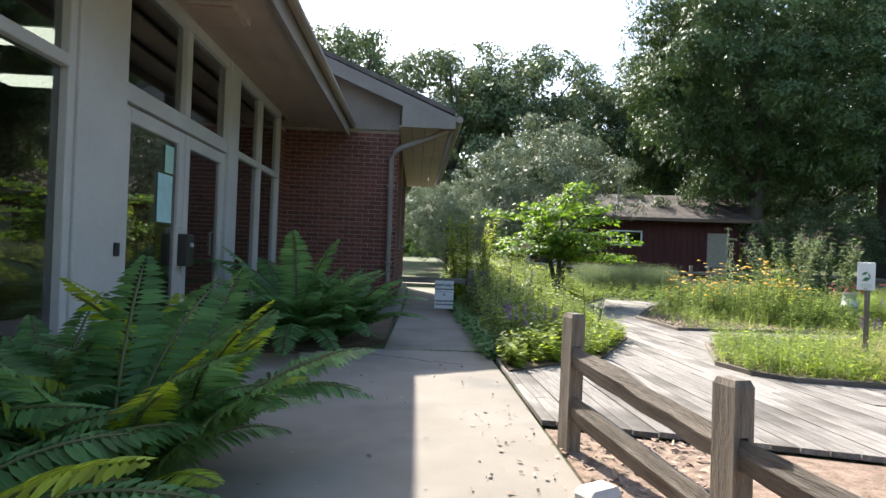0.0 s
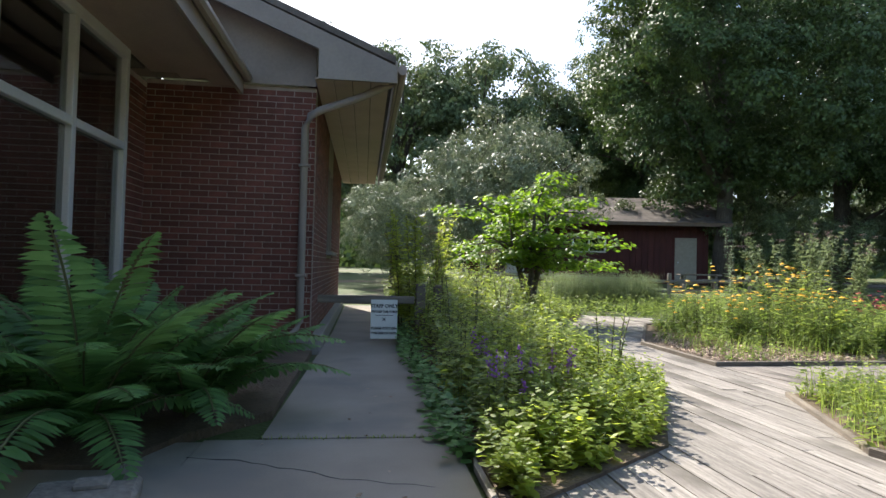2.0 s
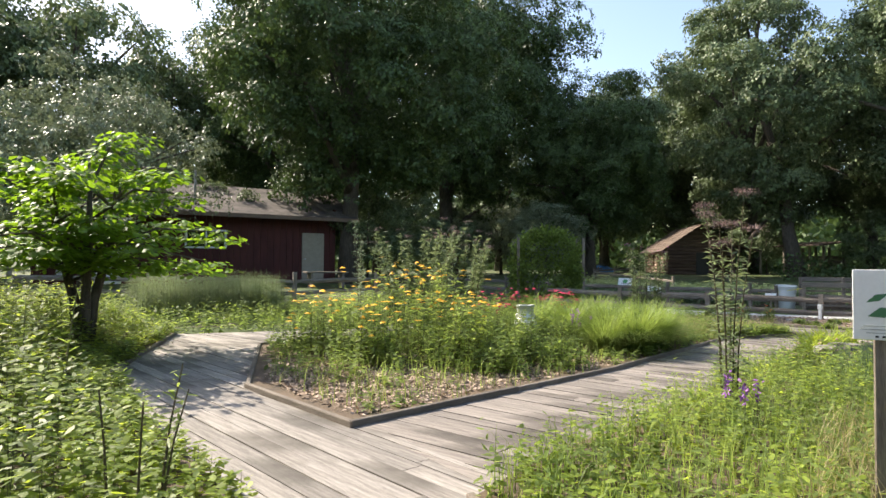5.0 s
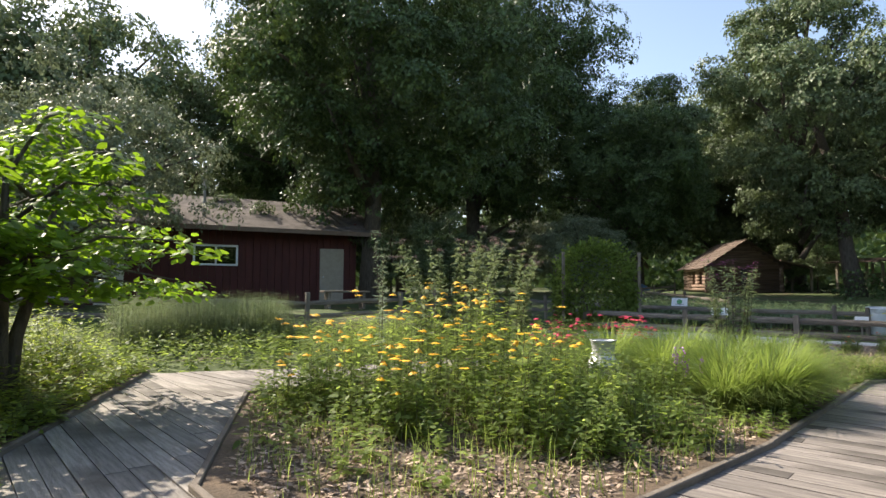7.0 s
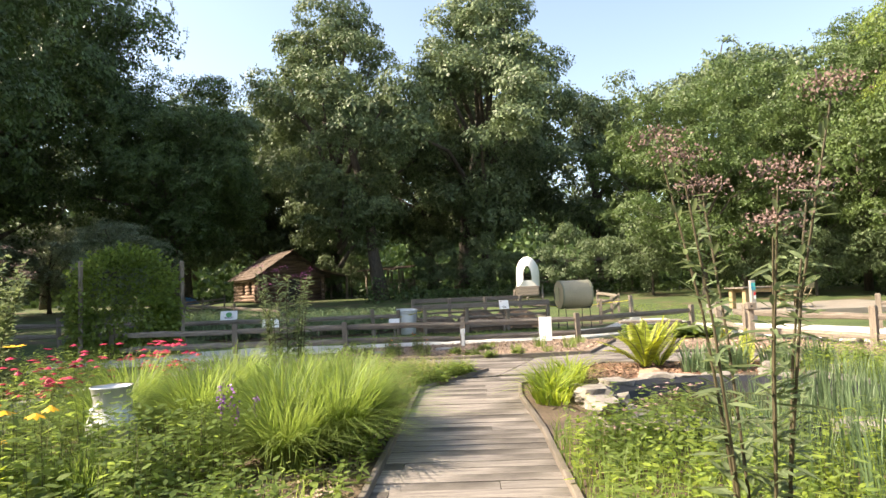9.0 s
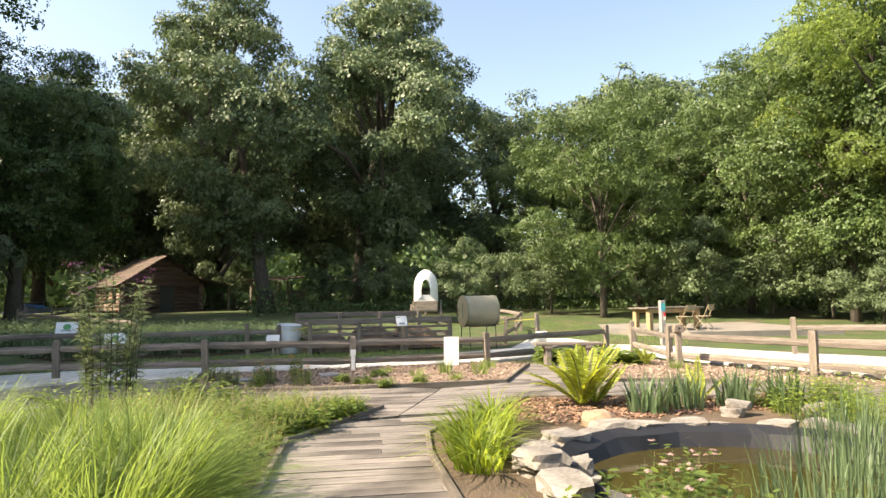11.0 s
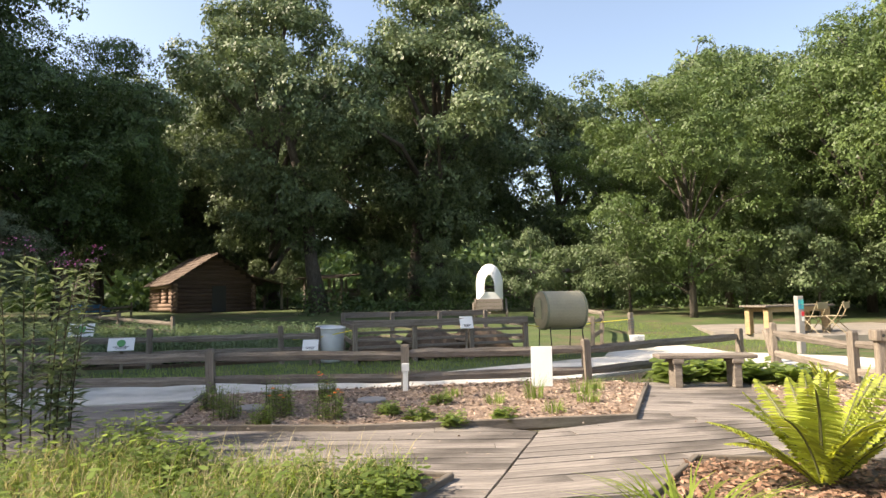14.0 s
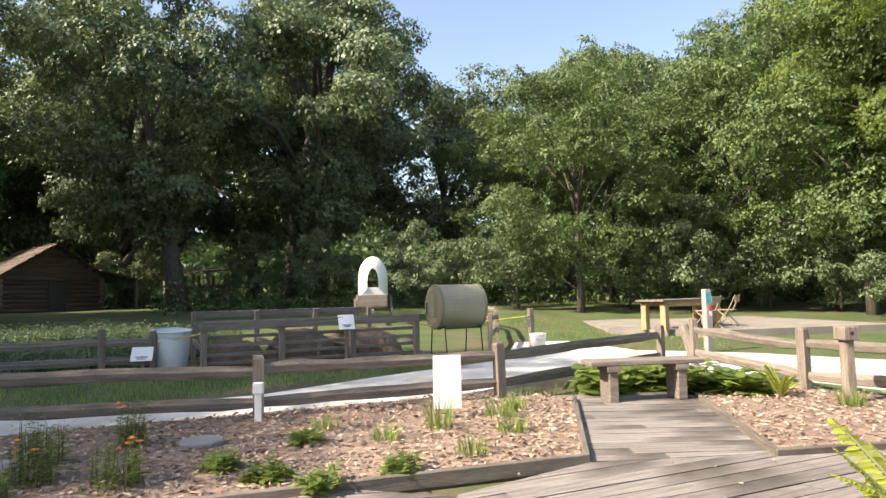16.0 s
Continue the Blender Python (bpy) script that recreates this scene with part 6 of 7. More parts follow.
    dens = np.clip(0.02 + 0.6 * (xy[:, 1] - 10.1) / 1.4 + 0.3 * (xy[:, 0] - 5.5) / 1.5, 0.07, 0.9) * (0.75 + 0.25 * np.sin(xy[:, 0] * 3.1) * np.sin(xy[:, 1] * 2.7))
    dens[(xy[:, 0] > 11.5) & (xy[:, 1] < 10.6)] = 0.8
    xy = xy[RNG.uniform(size=len(xy)) < dens]
    t = RNG.uniform(size=len(xy))
    h = 0.1 + 0.36 * RNG.uniform(size=len(xy)) * np.clip((xy[:, 1] - 9.5) / 2.0, 0.2, 1)
    gb = scatter(shrink(BED_A, 0.96), 130)
    mass("mixed green herbs and seedlings over mulch", "herbs", [
        ("foliage", sprigs(on_ground(xy[t < 0.5]), h[t < 0.5], 12, 0.085, 0.5, L_HERB, "foliage", True)),
        ("foliage", sprigs(on_ground(xy[t >= 0.5]), h[t >= 0.5], 13, 0.08, 0.4, L_LIGHT, "foliage", True)),
        ("grass", blades("grass", on_ground(gb), RNG.normal(size=(len(gb), 2)), RNG.uniform(0.08, 0.35, len(gb)), 0.006, L_GRASS, RNG.uniform(0.1, 0.8, len(gb)))),
    ])
    # rough growth beyond the boardwalk
    seeded(34)
    N_BED = [(0.9, 18.6), (4.3, 18.2), (5.2, 16.3), (6.3, 15.7), (7.6, 15.3), (13.0, 15.2), (14.5, 16.6), (15.0, 20.5), (9.6, 20.2), (3.0, 22.0), (0.9, 21.0)]
    xy = scatter(N_BED, 34)
    t = RNG.uniform(size=len(xy))
    h = RNG.uniform(0.15, 0.5, len(xy))
    z = ground_z(xy[:, 0], xy[:, 1])
    P = np.c_[xy, z]
    mass("overgrown green perennials north of the boardwalk", "perennials", [
        ("foliage", sprigs(P[t < 0.6], h[t < 0.6], 12, 0.12, 0.45, L_HERB, "foliage")),
        ("foliage", sprigs(P[t >= 0.6], h[t >= 0.6], 12, 0.11, 0.4, L_LIGHT, "foliage"))])
    # kitchen garden behind the fence
    seeded(35)
    G = [(20.2, 17.5), (21.6, 13.8), (26.5, 12.8), (30.5, 17.5), (29.5, 24.0), (23.5, 24.0)]
    structure(part("garden_soil", Mesh().prism(G, -0.1, 0.02), M_SOIL), "dark soil of the kitchen garden", "soil")
    xy = scatter(G, 46)
    row = np.sin(xy[:, 0] * 0.9 + xy[:, 1] * 2.2) > -0.6
    xy = xy[row]
    P = np.c_[xy, ground_z(xy[:, 0], xy[:, 1])]
    t = RNG.uniform(size=len(xy))
    mass("rows of leafy vegetables in the kitchen garden", "vegetables", [
        ("foliage", sprigs(P[t < 0.6], RNG.uniform(0.2, 0.6, (t < 0.6).sum()), 11, 0.16, 0.5, L_IRIS, "foliage")),
        ("leek_leaves", blades("leek_leaves", np.repeat(P[t >= 0.6], 6, 0) + RNG.normal(size=((t >= 0.6).sum() * 6, 3)) * [0.08, 0.08, 0], RNG.normal(size=((t >= 0.6).sum() * 6, 2)), RNG.uniform(0.3, 0.6, (t >= 0.6).sum() * 6), 0.035, L_IRIS, RNG.uniform(0.1, 0.7, (t >= 0.6).sum() * 6)))])
    # lawn blades near the path
    seeded(36)
    xy = np.concatenate([scatter([(16.8, 17.6), (18.5, 13.2), (19.3, 11.0), (22.3, 7.6), (22.4, 8.6), (21.1, 12.2), (20.2, 15.8), (17.5, 18)], 260), scatter([(18.0, 7.2), (19.0, 7.0), (18.0, 8.6), (17.5, 9.6), (17.6, 8.6)], 200), scatter([(22.9, 4.9), (25.4, 5.1), (33, 6), (33, 3.2), (27.4, 3.4), (25.4, 1.5), (22.2, 2.9)], 120)])
    P = np.c_[xy, ground_z(xy[:, 0], xy[:, 1]) - 0.02]
    n = len(P)
    mass("short lawn grass along the gravel path", "grass", [("blades", blades("blades", P, RNG.normal(size=(n, 2)), RNG.uniform(0.04, 0.12, n), 0.008, L_GRASS, RNG.uniform(0.2, 0.9, n)))], "lawn_grass")
    # wood chips
    seeded(37)
    for poly, dens in ((BED_E, 520), (BED_R, 420), ([(12.3, 8.6), (13.85, 7.95), (13.95, 4.9), (13.1, 4.7), (12.75, 6.5), (12.4, 7.4)], 1300), ([(4.3, 9.5), (7.8, 9.7), (7.5, 10.6), (5.6, 10.9), (5.6, 13.6), (4.3, 11.1)], 800), ([(7.8, 9.7), (9.6, 9.95), (9.0, 10.6), (7.6, 10.6)], 800), ([(0.88, 2.2), (1.25, 2.2), (1.9, 3.6), (0.9, 3.95)], 420)):
        xy = scatter(poly, dens)
        n = len(xy)
        ztop = 0.052 if poly[0][0] > 2 else -0.015
        me = leaves("chips", np.c_[xy, ztop + RNG.uniform(0.0, 0.012, n)], np.c_[RNG.normal(size=(n, 2)), RNG.uniform(-0.05, 0.3, n)], np.c_[RNG.normal(size=(n, 2)), RNG.normal(size=n) * 0.3], RNG.uniform(0.03, 0.075, n), RNG.uniform(0.012, 0.03, n), M_CHIPR if dens > 1000 else M_CHIP, 0.0)
        tagged(new("wood_chips", me), "loose pale wood chips of the mulch", "mulch", kind="stuff")


bed_planting()


def flower_heads(name, P, r, petals, mat, droop=0.0):
    n = len(P)
    az = np.tile(np.arange(petals) * 2 * math.pi / petals, (n, 1)) + RNG.uniform(0, 6.28, (n, 1))
    tilt = RNG.normal(size=(n, 1, 3)) * 0.25
    D = np.stack([np.cos(az), np.sin(az), np.full_like(az, -droop)], -1) + tilt
    S = np.stack([-np.sin(az), np.cos(az), np.zeros_like(az)], -1)
    B = np.repeat(P[:, None], petals, 1)
    return leaves(name, B.reshape(-1, 3), D.reshape(-1, 3), S.reshape(-1, 3), r, r * 0.55, mat, 0.1, True)


def clump(name, x, y, label, spread, h, n, leaf, wide, mat, k=14, flower=None, heads=0, hr=0.04, petals=9, stem=None, seed=1, tall=0.1, rich=True, z=0.05, category="plant"):
    """One clump of leafy stems with its blooms."""
    seeded(seed)
    ob = thing(name, pose(x, y, z), label, category)
    a, r = RNG.uniform(0, 6.28, n), spread * np.sqrt(RNG.uniform(size=n))
    P = np.c_[r * np.cos(a), r * np.sin(a), np.zeros(n)]
    hh = h * RNG.uniform(0.55, 1.0, n)
    part("foliage", sprigs(P, hh, k, leaf, wide, mat, "foliage", rich), None, ob)
    tagged(part("stalk_tuft", stems(P, hh * 1.05, stem or L_STEM, "stalk_tuft", 0.008), None, ob), kind="stuff")
    if flower:
        i = RNG.integers(0, n, heads)
        Q = P[i] + np.c_[RNG.normal(size=(heads, 2)) * spread * 0.15, h * RNG.uniform(0.45, 1.0, heads) + tall * RNG.uniform(0, 1, heads)]
        tagged(part("bloom_cluster", flower_heads("bloom_cluster", Q, hr, petals, flower, 0.25), None, ob), kind="stuff")
        tagged(part("bloom_stalk", stems(Q * [1, 1, 0], Q[:, 2], L_STEM, "bloom_stalk", 0.005, 0.02), None, ob), kind="stuff")
    return ob


def tall_weed(x, y, h, n, seed, label, bloom=F_PINK, spread=0.15, leaf=0.17, mat=L_HERB, z=0.05, stem=L_STEMR, heads=110, gap=0.042, flare=1.0, wide=0.24):
    """Tall stems with whorls of long leaves and a dusty flat bloom on top."""
    seeded(seed)
    ob = thing("joe_pye_weed", pose(x, y, z), label, "plant")
    a = RNG.uniform(0, 6.28, n)
    base = np.c_[np.cos(a) * spread, np.sin(a) * spread, np.zeros(n)]
    for i in range(n):
        out = np.array([math.cos(a[i]), math.sin(a[i]), 0]) * RNG.uniform(0.1, 0.28) * h * 0.5 * flare
        hh = h * RNG.uniform(0.75, 1.0)
        pts = [Vector(base[i] + out * s * s + np.array([0, 0, hh * s])) for s in (0, 0.33, 0.66, 1.0)]
        part("stem", Mesh().tube(pts, [0.007, 0.006, 0.0045, 0.003], 6), stem, ob)
        P, D, S, L_ = [], [], [], []
        m = int(hh / gap)
        for q in range(m):
            s = 0.12 + 0.86 * q / m
            c = base[i] + out * s * s + np.array([0, 0, hh * s])
            for w in range(3):
                az = RNG.uniform(0, 6.28)
                c = c + np.array([0, 0, RNG.uniform(-0.02, 0.03)])
                P.append(c)
                D.append((math.cos(az), math.sin(az), RNG.uniform(-0.1, 1.3)))
                S.append((-math.sin(az), math.cos(az), RNG.uniform(-0.7, 0.7)))
                L_.append(leaf * RNG.uniform(0.6, 1.15) * (1.1 - 0.5 * s))
        L_ = np.array(L_)
        part("leaves", leaves("leaves", P, D, S, L_, L_ * wide, mat, 0.3, True), None, ob)
        if heads:
            tip = np.array(pts[-1])
            d = rand_dirs(heads, 0.8)
            Q = tip + d * [0.12, 0.12, 0.05] * RNG.uniform(0.3, 1, (heads, 1)) + [0, 0, 0.03]
            tagged(part("bloom", leaves("bloom", Q, rand_dirs(heads, 0.6), rand_dirs(heads), 0.013, 0.007, bloom, 0), None, ob), kind="stuff")
    return ob


def special_plants():
    for k, (x, y, s) in enumerate(((6.0, 11.9, 0.95), (6.6, 11.4, 0.9), (6.7, 12.5, 1.12), (7.3, 12.1, 1.05), (5.6, 12.6, 0.7), (7.6, 12.9, 1.05), (6.1, 13.1, 0.85), (5.75, 11.5, 0.6), (7.2, 11.2, 0.8))):
        clump("yellow_coneflower", x, y, "clump of yellow coneflowers in bloom", 0.36, 1.0 * s, 44, 0.105, 0.34, L_HERB, 17, F_YEL, 17, 0.052, 9, seed=40 + k, tall=0.22)
    for k, (x, y, s, mt) in enumerate(((6.3, 10.7, 0.62, L_HERB), (7.0, 10.5, 0.55, L_LIGHT), (7.7, 10.9, 0.66, L_HERB), (6.8, 11.0, 0.7, L_HERB2), (8.1, 11.4, 0.6, L_HERB), (7.6, 11.7, 0.75, L_LIGHT), (6.5, 10.2, 0.4, L_LIGHT), (7.3, 10.05, 0.42, L_HERB), (8.3, 10.8, 0.5, L_HERB), (8.2, 12.2, 0.65, L_HERB))):
        clump("leafy_perennial", x, y, "leafy green perennial in the flower bed", 0.3, s, 46, 0.085, 0.42, mt, 16, seed=240 + k)
    for k, (x, y, s) in enumerate(((10.2, 13.3, 1.0), (10.9, 13.0, 1.0), (11.5, 13.2, 0.9), (9.6, 13.2, 0.9))):
        clump("red_bee_balm", x, y, "clump of red bee balm in bloom", 0.35, 0.68 * s, 40, 0.1, 0.35, L_HERB, 13, F_RED, 34, 0.05, 14, seed=50 + k)
    for k, (x, y) in enumerate(((1.15, 6.6), (1.55, 7.0), (1.25, 7.9), (5.6, 7.2), (6.3, 6.1), (8.6, 10.7))):
        seeded(60 + k)
        ob = thing("purple_salvia", pose(x, y, 0.05), "purple flower spikes on leafy stems", "plant", "purple spikes")
        n = 5
        P = np.c_[RNG.normal(size=(n, 2)) * 0.08, np.zeros(n)]
        h = RNG.uniform(0.35, 0.58, n)
        part("foliage", sprigs(P, h * 0.75, 12, 0.08, 0.35, L_HERB, "foliage", True), None, ob)
        tagged(part("stalk_tuft", stems(P, h, L_STEM, "stalk_tuft", 0.006, 0.03), None, ob), kind="stuff")
        Q = np.repeat(P, 26, 0) + np.c_[RNG.normal(size=(n * 26, 2)) * 0.01, np.tile(np.linspace(0.72, 1.02, 26), n) * np.repeat(h, 26)]
        tagged(part("bloom_cluster", leaves("bloom_cluster", Q, rand_dirs(n * 26, 0.2), rand_dirs(n * 26), 0.026, 0.016, F_PURP, 0.2), None, ob), kind="stuff")
    for k, (x, y, s) in enumerate(((1.25, 6.35, 0.3), (1.6, 6.75, 0.34), (1.35, 7.2, 0.4), (1.15, 7.7, 0.42))):
        clump("leafy_perennial", x, y, "broad-leaved bright green perennial by the walk", 0.28, s, 40, 0.1, 0.6, L_HERB2, 14, seed=260 + k)
    tall_weed(6.75, 7.85, 1.7, 7, 71, "tall joe-pye weed with dusty brown-pink heads", plain("faded_bloom", (0.2, 0.13, 0.115), 0.8, bump=0, island=0.3), heads=260, leaf=0.13, spread=0.06, mat=L_BUSH, gap=0.055, flare=1.0, wide=0.19)
    tall_weed(13.85, 12.75, 1.62, 15, 72, "tall ironweed with magenta heads and narrow leaves", plain("magenta_bloom", (0.55, 0.14, 0.4), 0.7, bump=0, island=0.2), 0.25, 0.17, L_BUSH, heads=26, gap=0.045)
    tall_weed(9.7, 15.6, 2.05, 20, 73, "tall pale joe-pye weed bushes by the boardwalk", spread=0.55, mat=L_BUSH, flare=1.8, wide=0.34, leaf=0.2)
    tall_weed(10.9, 15.7, 1.95, 18, 74, "tall grey-green joe-pye weed", spread=0.5, mat=L_BUSH, flare=1.6, wide=0.34, leaf=0.2)
    tall_weed(8.05, 15.2, 1.95, 3, 75, "slender tall seed-headed stalks", L_SAGE, 0.1, 0.13, L_SAGE)
    tall_weed(6.5, 10.9, 0.8, 4, 76, "leafy milkweed stalks among flowers", L_LIGHT, 0.08, 0.17, L_LIGHT, heads=0, stem=L_STEM)
    tall_weed(7.9, 12.6, 1.2, 4, 77, "leafy milkweed stalks among flowers", L_LIGHT, 0.1, 0.2, L_LIGHT, heads=0)
    tall_weed(1.15, 12.7, 1.95, 18, 78, "tall goldenrod stalks beside the gate", L_HERB2, 0.35, 0.17, L_HERB2, heads=20, wide=0.3)
    tall_weed(1.75, 12.2, 1.55, 12, 79, "tall dusty pink weeds in the bed", F_PINK, 0.4, 0.12, L_HERB)
    tall_weed(2.3, 10.6, 1.05, 6, 81, "tall leafy goldenrod in the bed", L_HERB2, 0.3, 0.12, L_HERB, heads=12, stem=L_STEM)
    tall_weed(1.5, 9.6, 0.95, 7, 82, "dusty pink weeds among perennials", F_PINK, 0.3, 0.12, L_BUSH, heads=30)
    tall_weed(2.45, 8.3, 0.75, 4, 80, "thin milkweed stalks over the boardwalk edge", L_LIGHT, 0.12, 0.1, L_LIGHT, heads=0)
    # ornamental grass
    seeded(81)
    n = 1500
    a, r = RNG.uniform(0, 6.28, n), 0.2 * np.sqrt(RNG.uniform(size=n))
    P = np.c_[r * np.cos(a), r * np.sin(a), np.zeros(n)]
    D = np.c_[np.cos(a), np.sin(a)] + RNG.normal(size=(n, 2)) * 0.5
    me = blades("blades", P, D, RNG.uniform(0.45, 0.9, n), 0.012, L_GRASS, RNG.uniform(0.3, 1.5, n))
    tuft = thing("ornamental_grass", pose(9.2, 10.6, 0.05), "arching bright green ornamental grass tuft", "grass", "ornamental grasses")
    part("blades", me, None, tuft)
    for x, y, s, t in ((9.75, 10.25, 1.0, 40), (10.1, 10.8, 1.0, 80), (8.65, 10.3, 0.85, 250), (9.1, 10.12, 1.0, 140), (9.4, 11.4, 1.0, 160), (10.2, 11.6, 1.05, 200), (9.8, 12.4, 1.0, 15), (7.55, 10.95, 0.62, 95), (9.1, 12.1, 0.8, 111)):
        copy_thing(tuft, pose(x, y, 0.05, 0, 0, t) @ Matrix.Scale(s, 4))
    # meadow grass by the boardwalk corner
    seeded(82)
    xy = scatter([(10.5, 10.2), (11.9, 10.15), (13.4, 9.65), (13.5, 11.2), (13.7, 12.2), (12.5, 12.6), (10.6, 12.2)], 800)
    n = len(xy)
    mass("long meadow grass at the bed's corner", "grass", [("blades", blades("blades", on_ground(xy), RNG.normal(size=(n, 2)), RNG.uniform(0.08, 0.3, n), 0.006, L_HERB, RNG.uniform(0.2, 1.0, n))), ("dry_blades", blades("dry_blades", on_ground(xy[::2]), RNG.normal(size=(len(xy[::2]), 2)), RNG.uniform(0.14, 0.42, len(xy[::2])), 0.006, L_DRY, 0.7))], "meadow_grass")
    # sage plumes in front of the shed
    seeded(83)
    n = 2300
    P = np.c_[RNG.uniform(5.2, 8.3, n), RNG.uniform(18.6, 20.0, n), np.zeros(n)]
    P[:, 2] = ground_z(P[:, 0], P[:, 1])
    mass("feathery grey-green mountain mint patch", "perennials", [("foliage", sprigs(P, RNG.uniform(0.45, 1.0, n), 18, 0.075, 0.2, L_BUSH, "foliage")), ("stalk_tuft", stems(P, 0.9, L_BUSH, "stalk_tuft", 0.008, 0.05))])
    # strap-leaved clumps
    def strap(name, x, y, label, n, h, w, mat, bend, spread, seed, z=0.05):
        seeded(seed)
        ob = thing(name, pose(x, y, z), label, "plant")
        a, r = RNG.uniform(0, 6.28, n), spread * np.sqrt(RNG.uniform(size=n))
        P = np.c_[r * np.cos(a), r * np.sin(a), np.zeros(n)]
        D = np.c_[np.cos(a), np.sin(a)] + RNG.normal(size=(n, 2)) * 0.6
        part("leaves", blades("leaves", P, D, RNG.uniform(0.6, 1.0, n) * h, w, mat, RNG.uniform(*bend, n)), None, ob)
    for k, (x, y) in enumerate(((11.55, 8.55), (11.95, 8.4), (11.2, 8.6), (12.3, 8.35), (10.9, 8.55))):
        strap("daylily", x, y, "yellow-green daylily clump at the boardwalk edge", 95, 0.55, 0.022, L_HERB2, (0.6, 1.5), 0.17, 90 + k)
    for k, (x, y) in enumerate(((12.95, 6.75), (13.15, 6.3), (13.2, 5.75), (13.0, 5.3))):
        strap("iris", x, y, "grey-green iris leaf fan beside the pond", 60, 0.5, 0.035, L_IRIS, (0.05, 0.7), 0.2, 100 + k)
    for k, (x, y) in enumerate(((9.4, 6.5), (9.7, 6.9), (10.0, 6.0), (9.1, 7.2), (10.3, 5.7), (8.8, 6.5), (8.5, 7.3), (11.0, 5.9), (8.1, 6.8), (8.9, 5.8), (10.6, 6.2))):
        strap("reed_clump", x, y, "upright green pond reeds", 120, 0.56, 0.012, L_IRIS, (0.02, 0.4), 0.32, 110 + k)
    for k, (x, y, h) in enumerate(((16.55, 8.85, 0.34), (16.3, 8.3, 0.2), (16.2, 9.3, 0.16), (16.9, 8.3, 0.25), (16.75, 5.1, 0.22), (15.7, 8.7, 0.16), (16.7, 9.8, 0.15), (17.2, 8.1, 0.2))):
        strap("grass_tuft", x, y, "green grass tuft growing in mulch", 80, h, 0.008, L_GRASS, (0.1, 0.8), 0.12, 130 + k)
    # small herbs in the mulched bed
    for k, (x, y, h, s) in enumerate(((15.3, 11.9, 0.32, 0.14), (15.45, 11.4, 0.3, 0.16), (15.3, 10.9, 0.3, 0.17), (15.9, 11.6, 0.38, 0.14), (16.35, 11.2, 0.35, 0.12), (15.0, 11.4, 0.2, 0.12), (15.8, 12.3, 0.3, 0.13))):
        clump("marigold", x, y, "bushy green marigold with orange flowers", s, h, 34, 0.06, 0.3, L_HERB, 12, F_ORG, 4 if k in (1, 2, 4) else 0, 0.03, 12, seed=140 + k, tall=0.03) if k in (1, 2, 4) else clump("herb_clump", x, y, "small bushy green herb in mulch", s, h, 34, 0.06, 0.3, L_HERB, 12, seed=140 + k)
    for k, (x, y) in enumerate(((15.3, 10.0), (15.1, 9.65), (15.55, 10.35), (15.3, 9.2), (16.2, 9.9))):
        clump("seedling_clump", x, y, "low bright green leafy seedlings in mulch", 0.13, 0.12, 26, 0.07, 0.6, L_LIGHT, 8, seed=150 + k)
    for k, (x, y) in enumerate(((18.2, 6.9), (18.3, 6.4), (18.0, 5.9), (17.7, 5.6), (18.6, 6.0))):
        clump("squash_plant", x, y, "broad-leaved green plant behind the bench", 0.28, 0.26, 26, 0.2, 0.95, L_LIGHT, 6, seed=160 + k)
    for k, (x, y, h) in enumerate(((13.1, 11.2, 0.35), (12.8, 9.95, 0.22), (12.3, 10.05, 0.2), (13.2, 9.9, 0.16), (13.6, 11.8, 0.4), (12.1, 10.4, 0.3))):
        clump("leafy_weed", x, y, "low leafy green weed at the bed edge", 0.22, h, 40, 0.08, 0.55, L_HERB, 10, seed=170 + k)
    for k, (x, y) in enumerate(((9.4, 7.7), (9.9, 7.55), (12.8, 5.0), (8.9, 8.1))):
        clump("pink_phlox", x, y, "pale pink flowers on leafy stems", 0.25, 0.36, 30, 0.09, 0.4, L_HERB, 11, F_PINK, 12, 0.025, 6, seed=180 + k)
    # climbing hedge on its trellis
    seeded(85)
    ob = thing("arbor_hedge", pose(16.4, 17.7, float(ground_z(16.4, 17.7)), 0, 0, -40), "dense green vine covering a wooden arbor", "vine")
    n = 9000
    u = RNG.uniform(-1, 1, (n, 3))
    u = u / np.maximum(np.abs(u).max(1, keepdims=True), 1e-3) * RNG.uniform(0.75, 1.05, (n, 1))
    P = u * [0.95, 0.6, 1.1] + [0, 0, 1.2] + RNG.normal(size=(n, 3)) * 0.06
    P[:, 2] -= 0.55 * (np.abs(u[:, 0]) ** 2.5) * (u[:, 2] > 0)
    part("foliage", leaves("foliage", P, unit(u) + RNG.normal(size=(n, 3)) * 0.5, RNG.normal(size=(n, 3)), 0.1, 0.075, L_HERB), None, ob)
    for x in (-0.9, 1.05):
        for y in (-0.5, 0.5):
            part("arbor_post", Mesh().box((x, y, 1.0), (0.08, 0.08, 2.1), None, 0.006), M_POST, ob)
    for s in (-1, 1):
        for k in range(9):
            c = -0.5 + 0.125 * k
            part("lattice_slat", Mesh().box((1.08 + 0.006 * s, 0, 0), (0.008, 1.3, 0.025)), M_POST, ob, at=Matrix.Translation((0, c * 0.6, 0.95 + c * 0.6)) @ Matrix.Rotation(s * 0.78, 4, "X"))


special_plants()


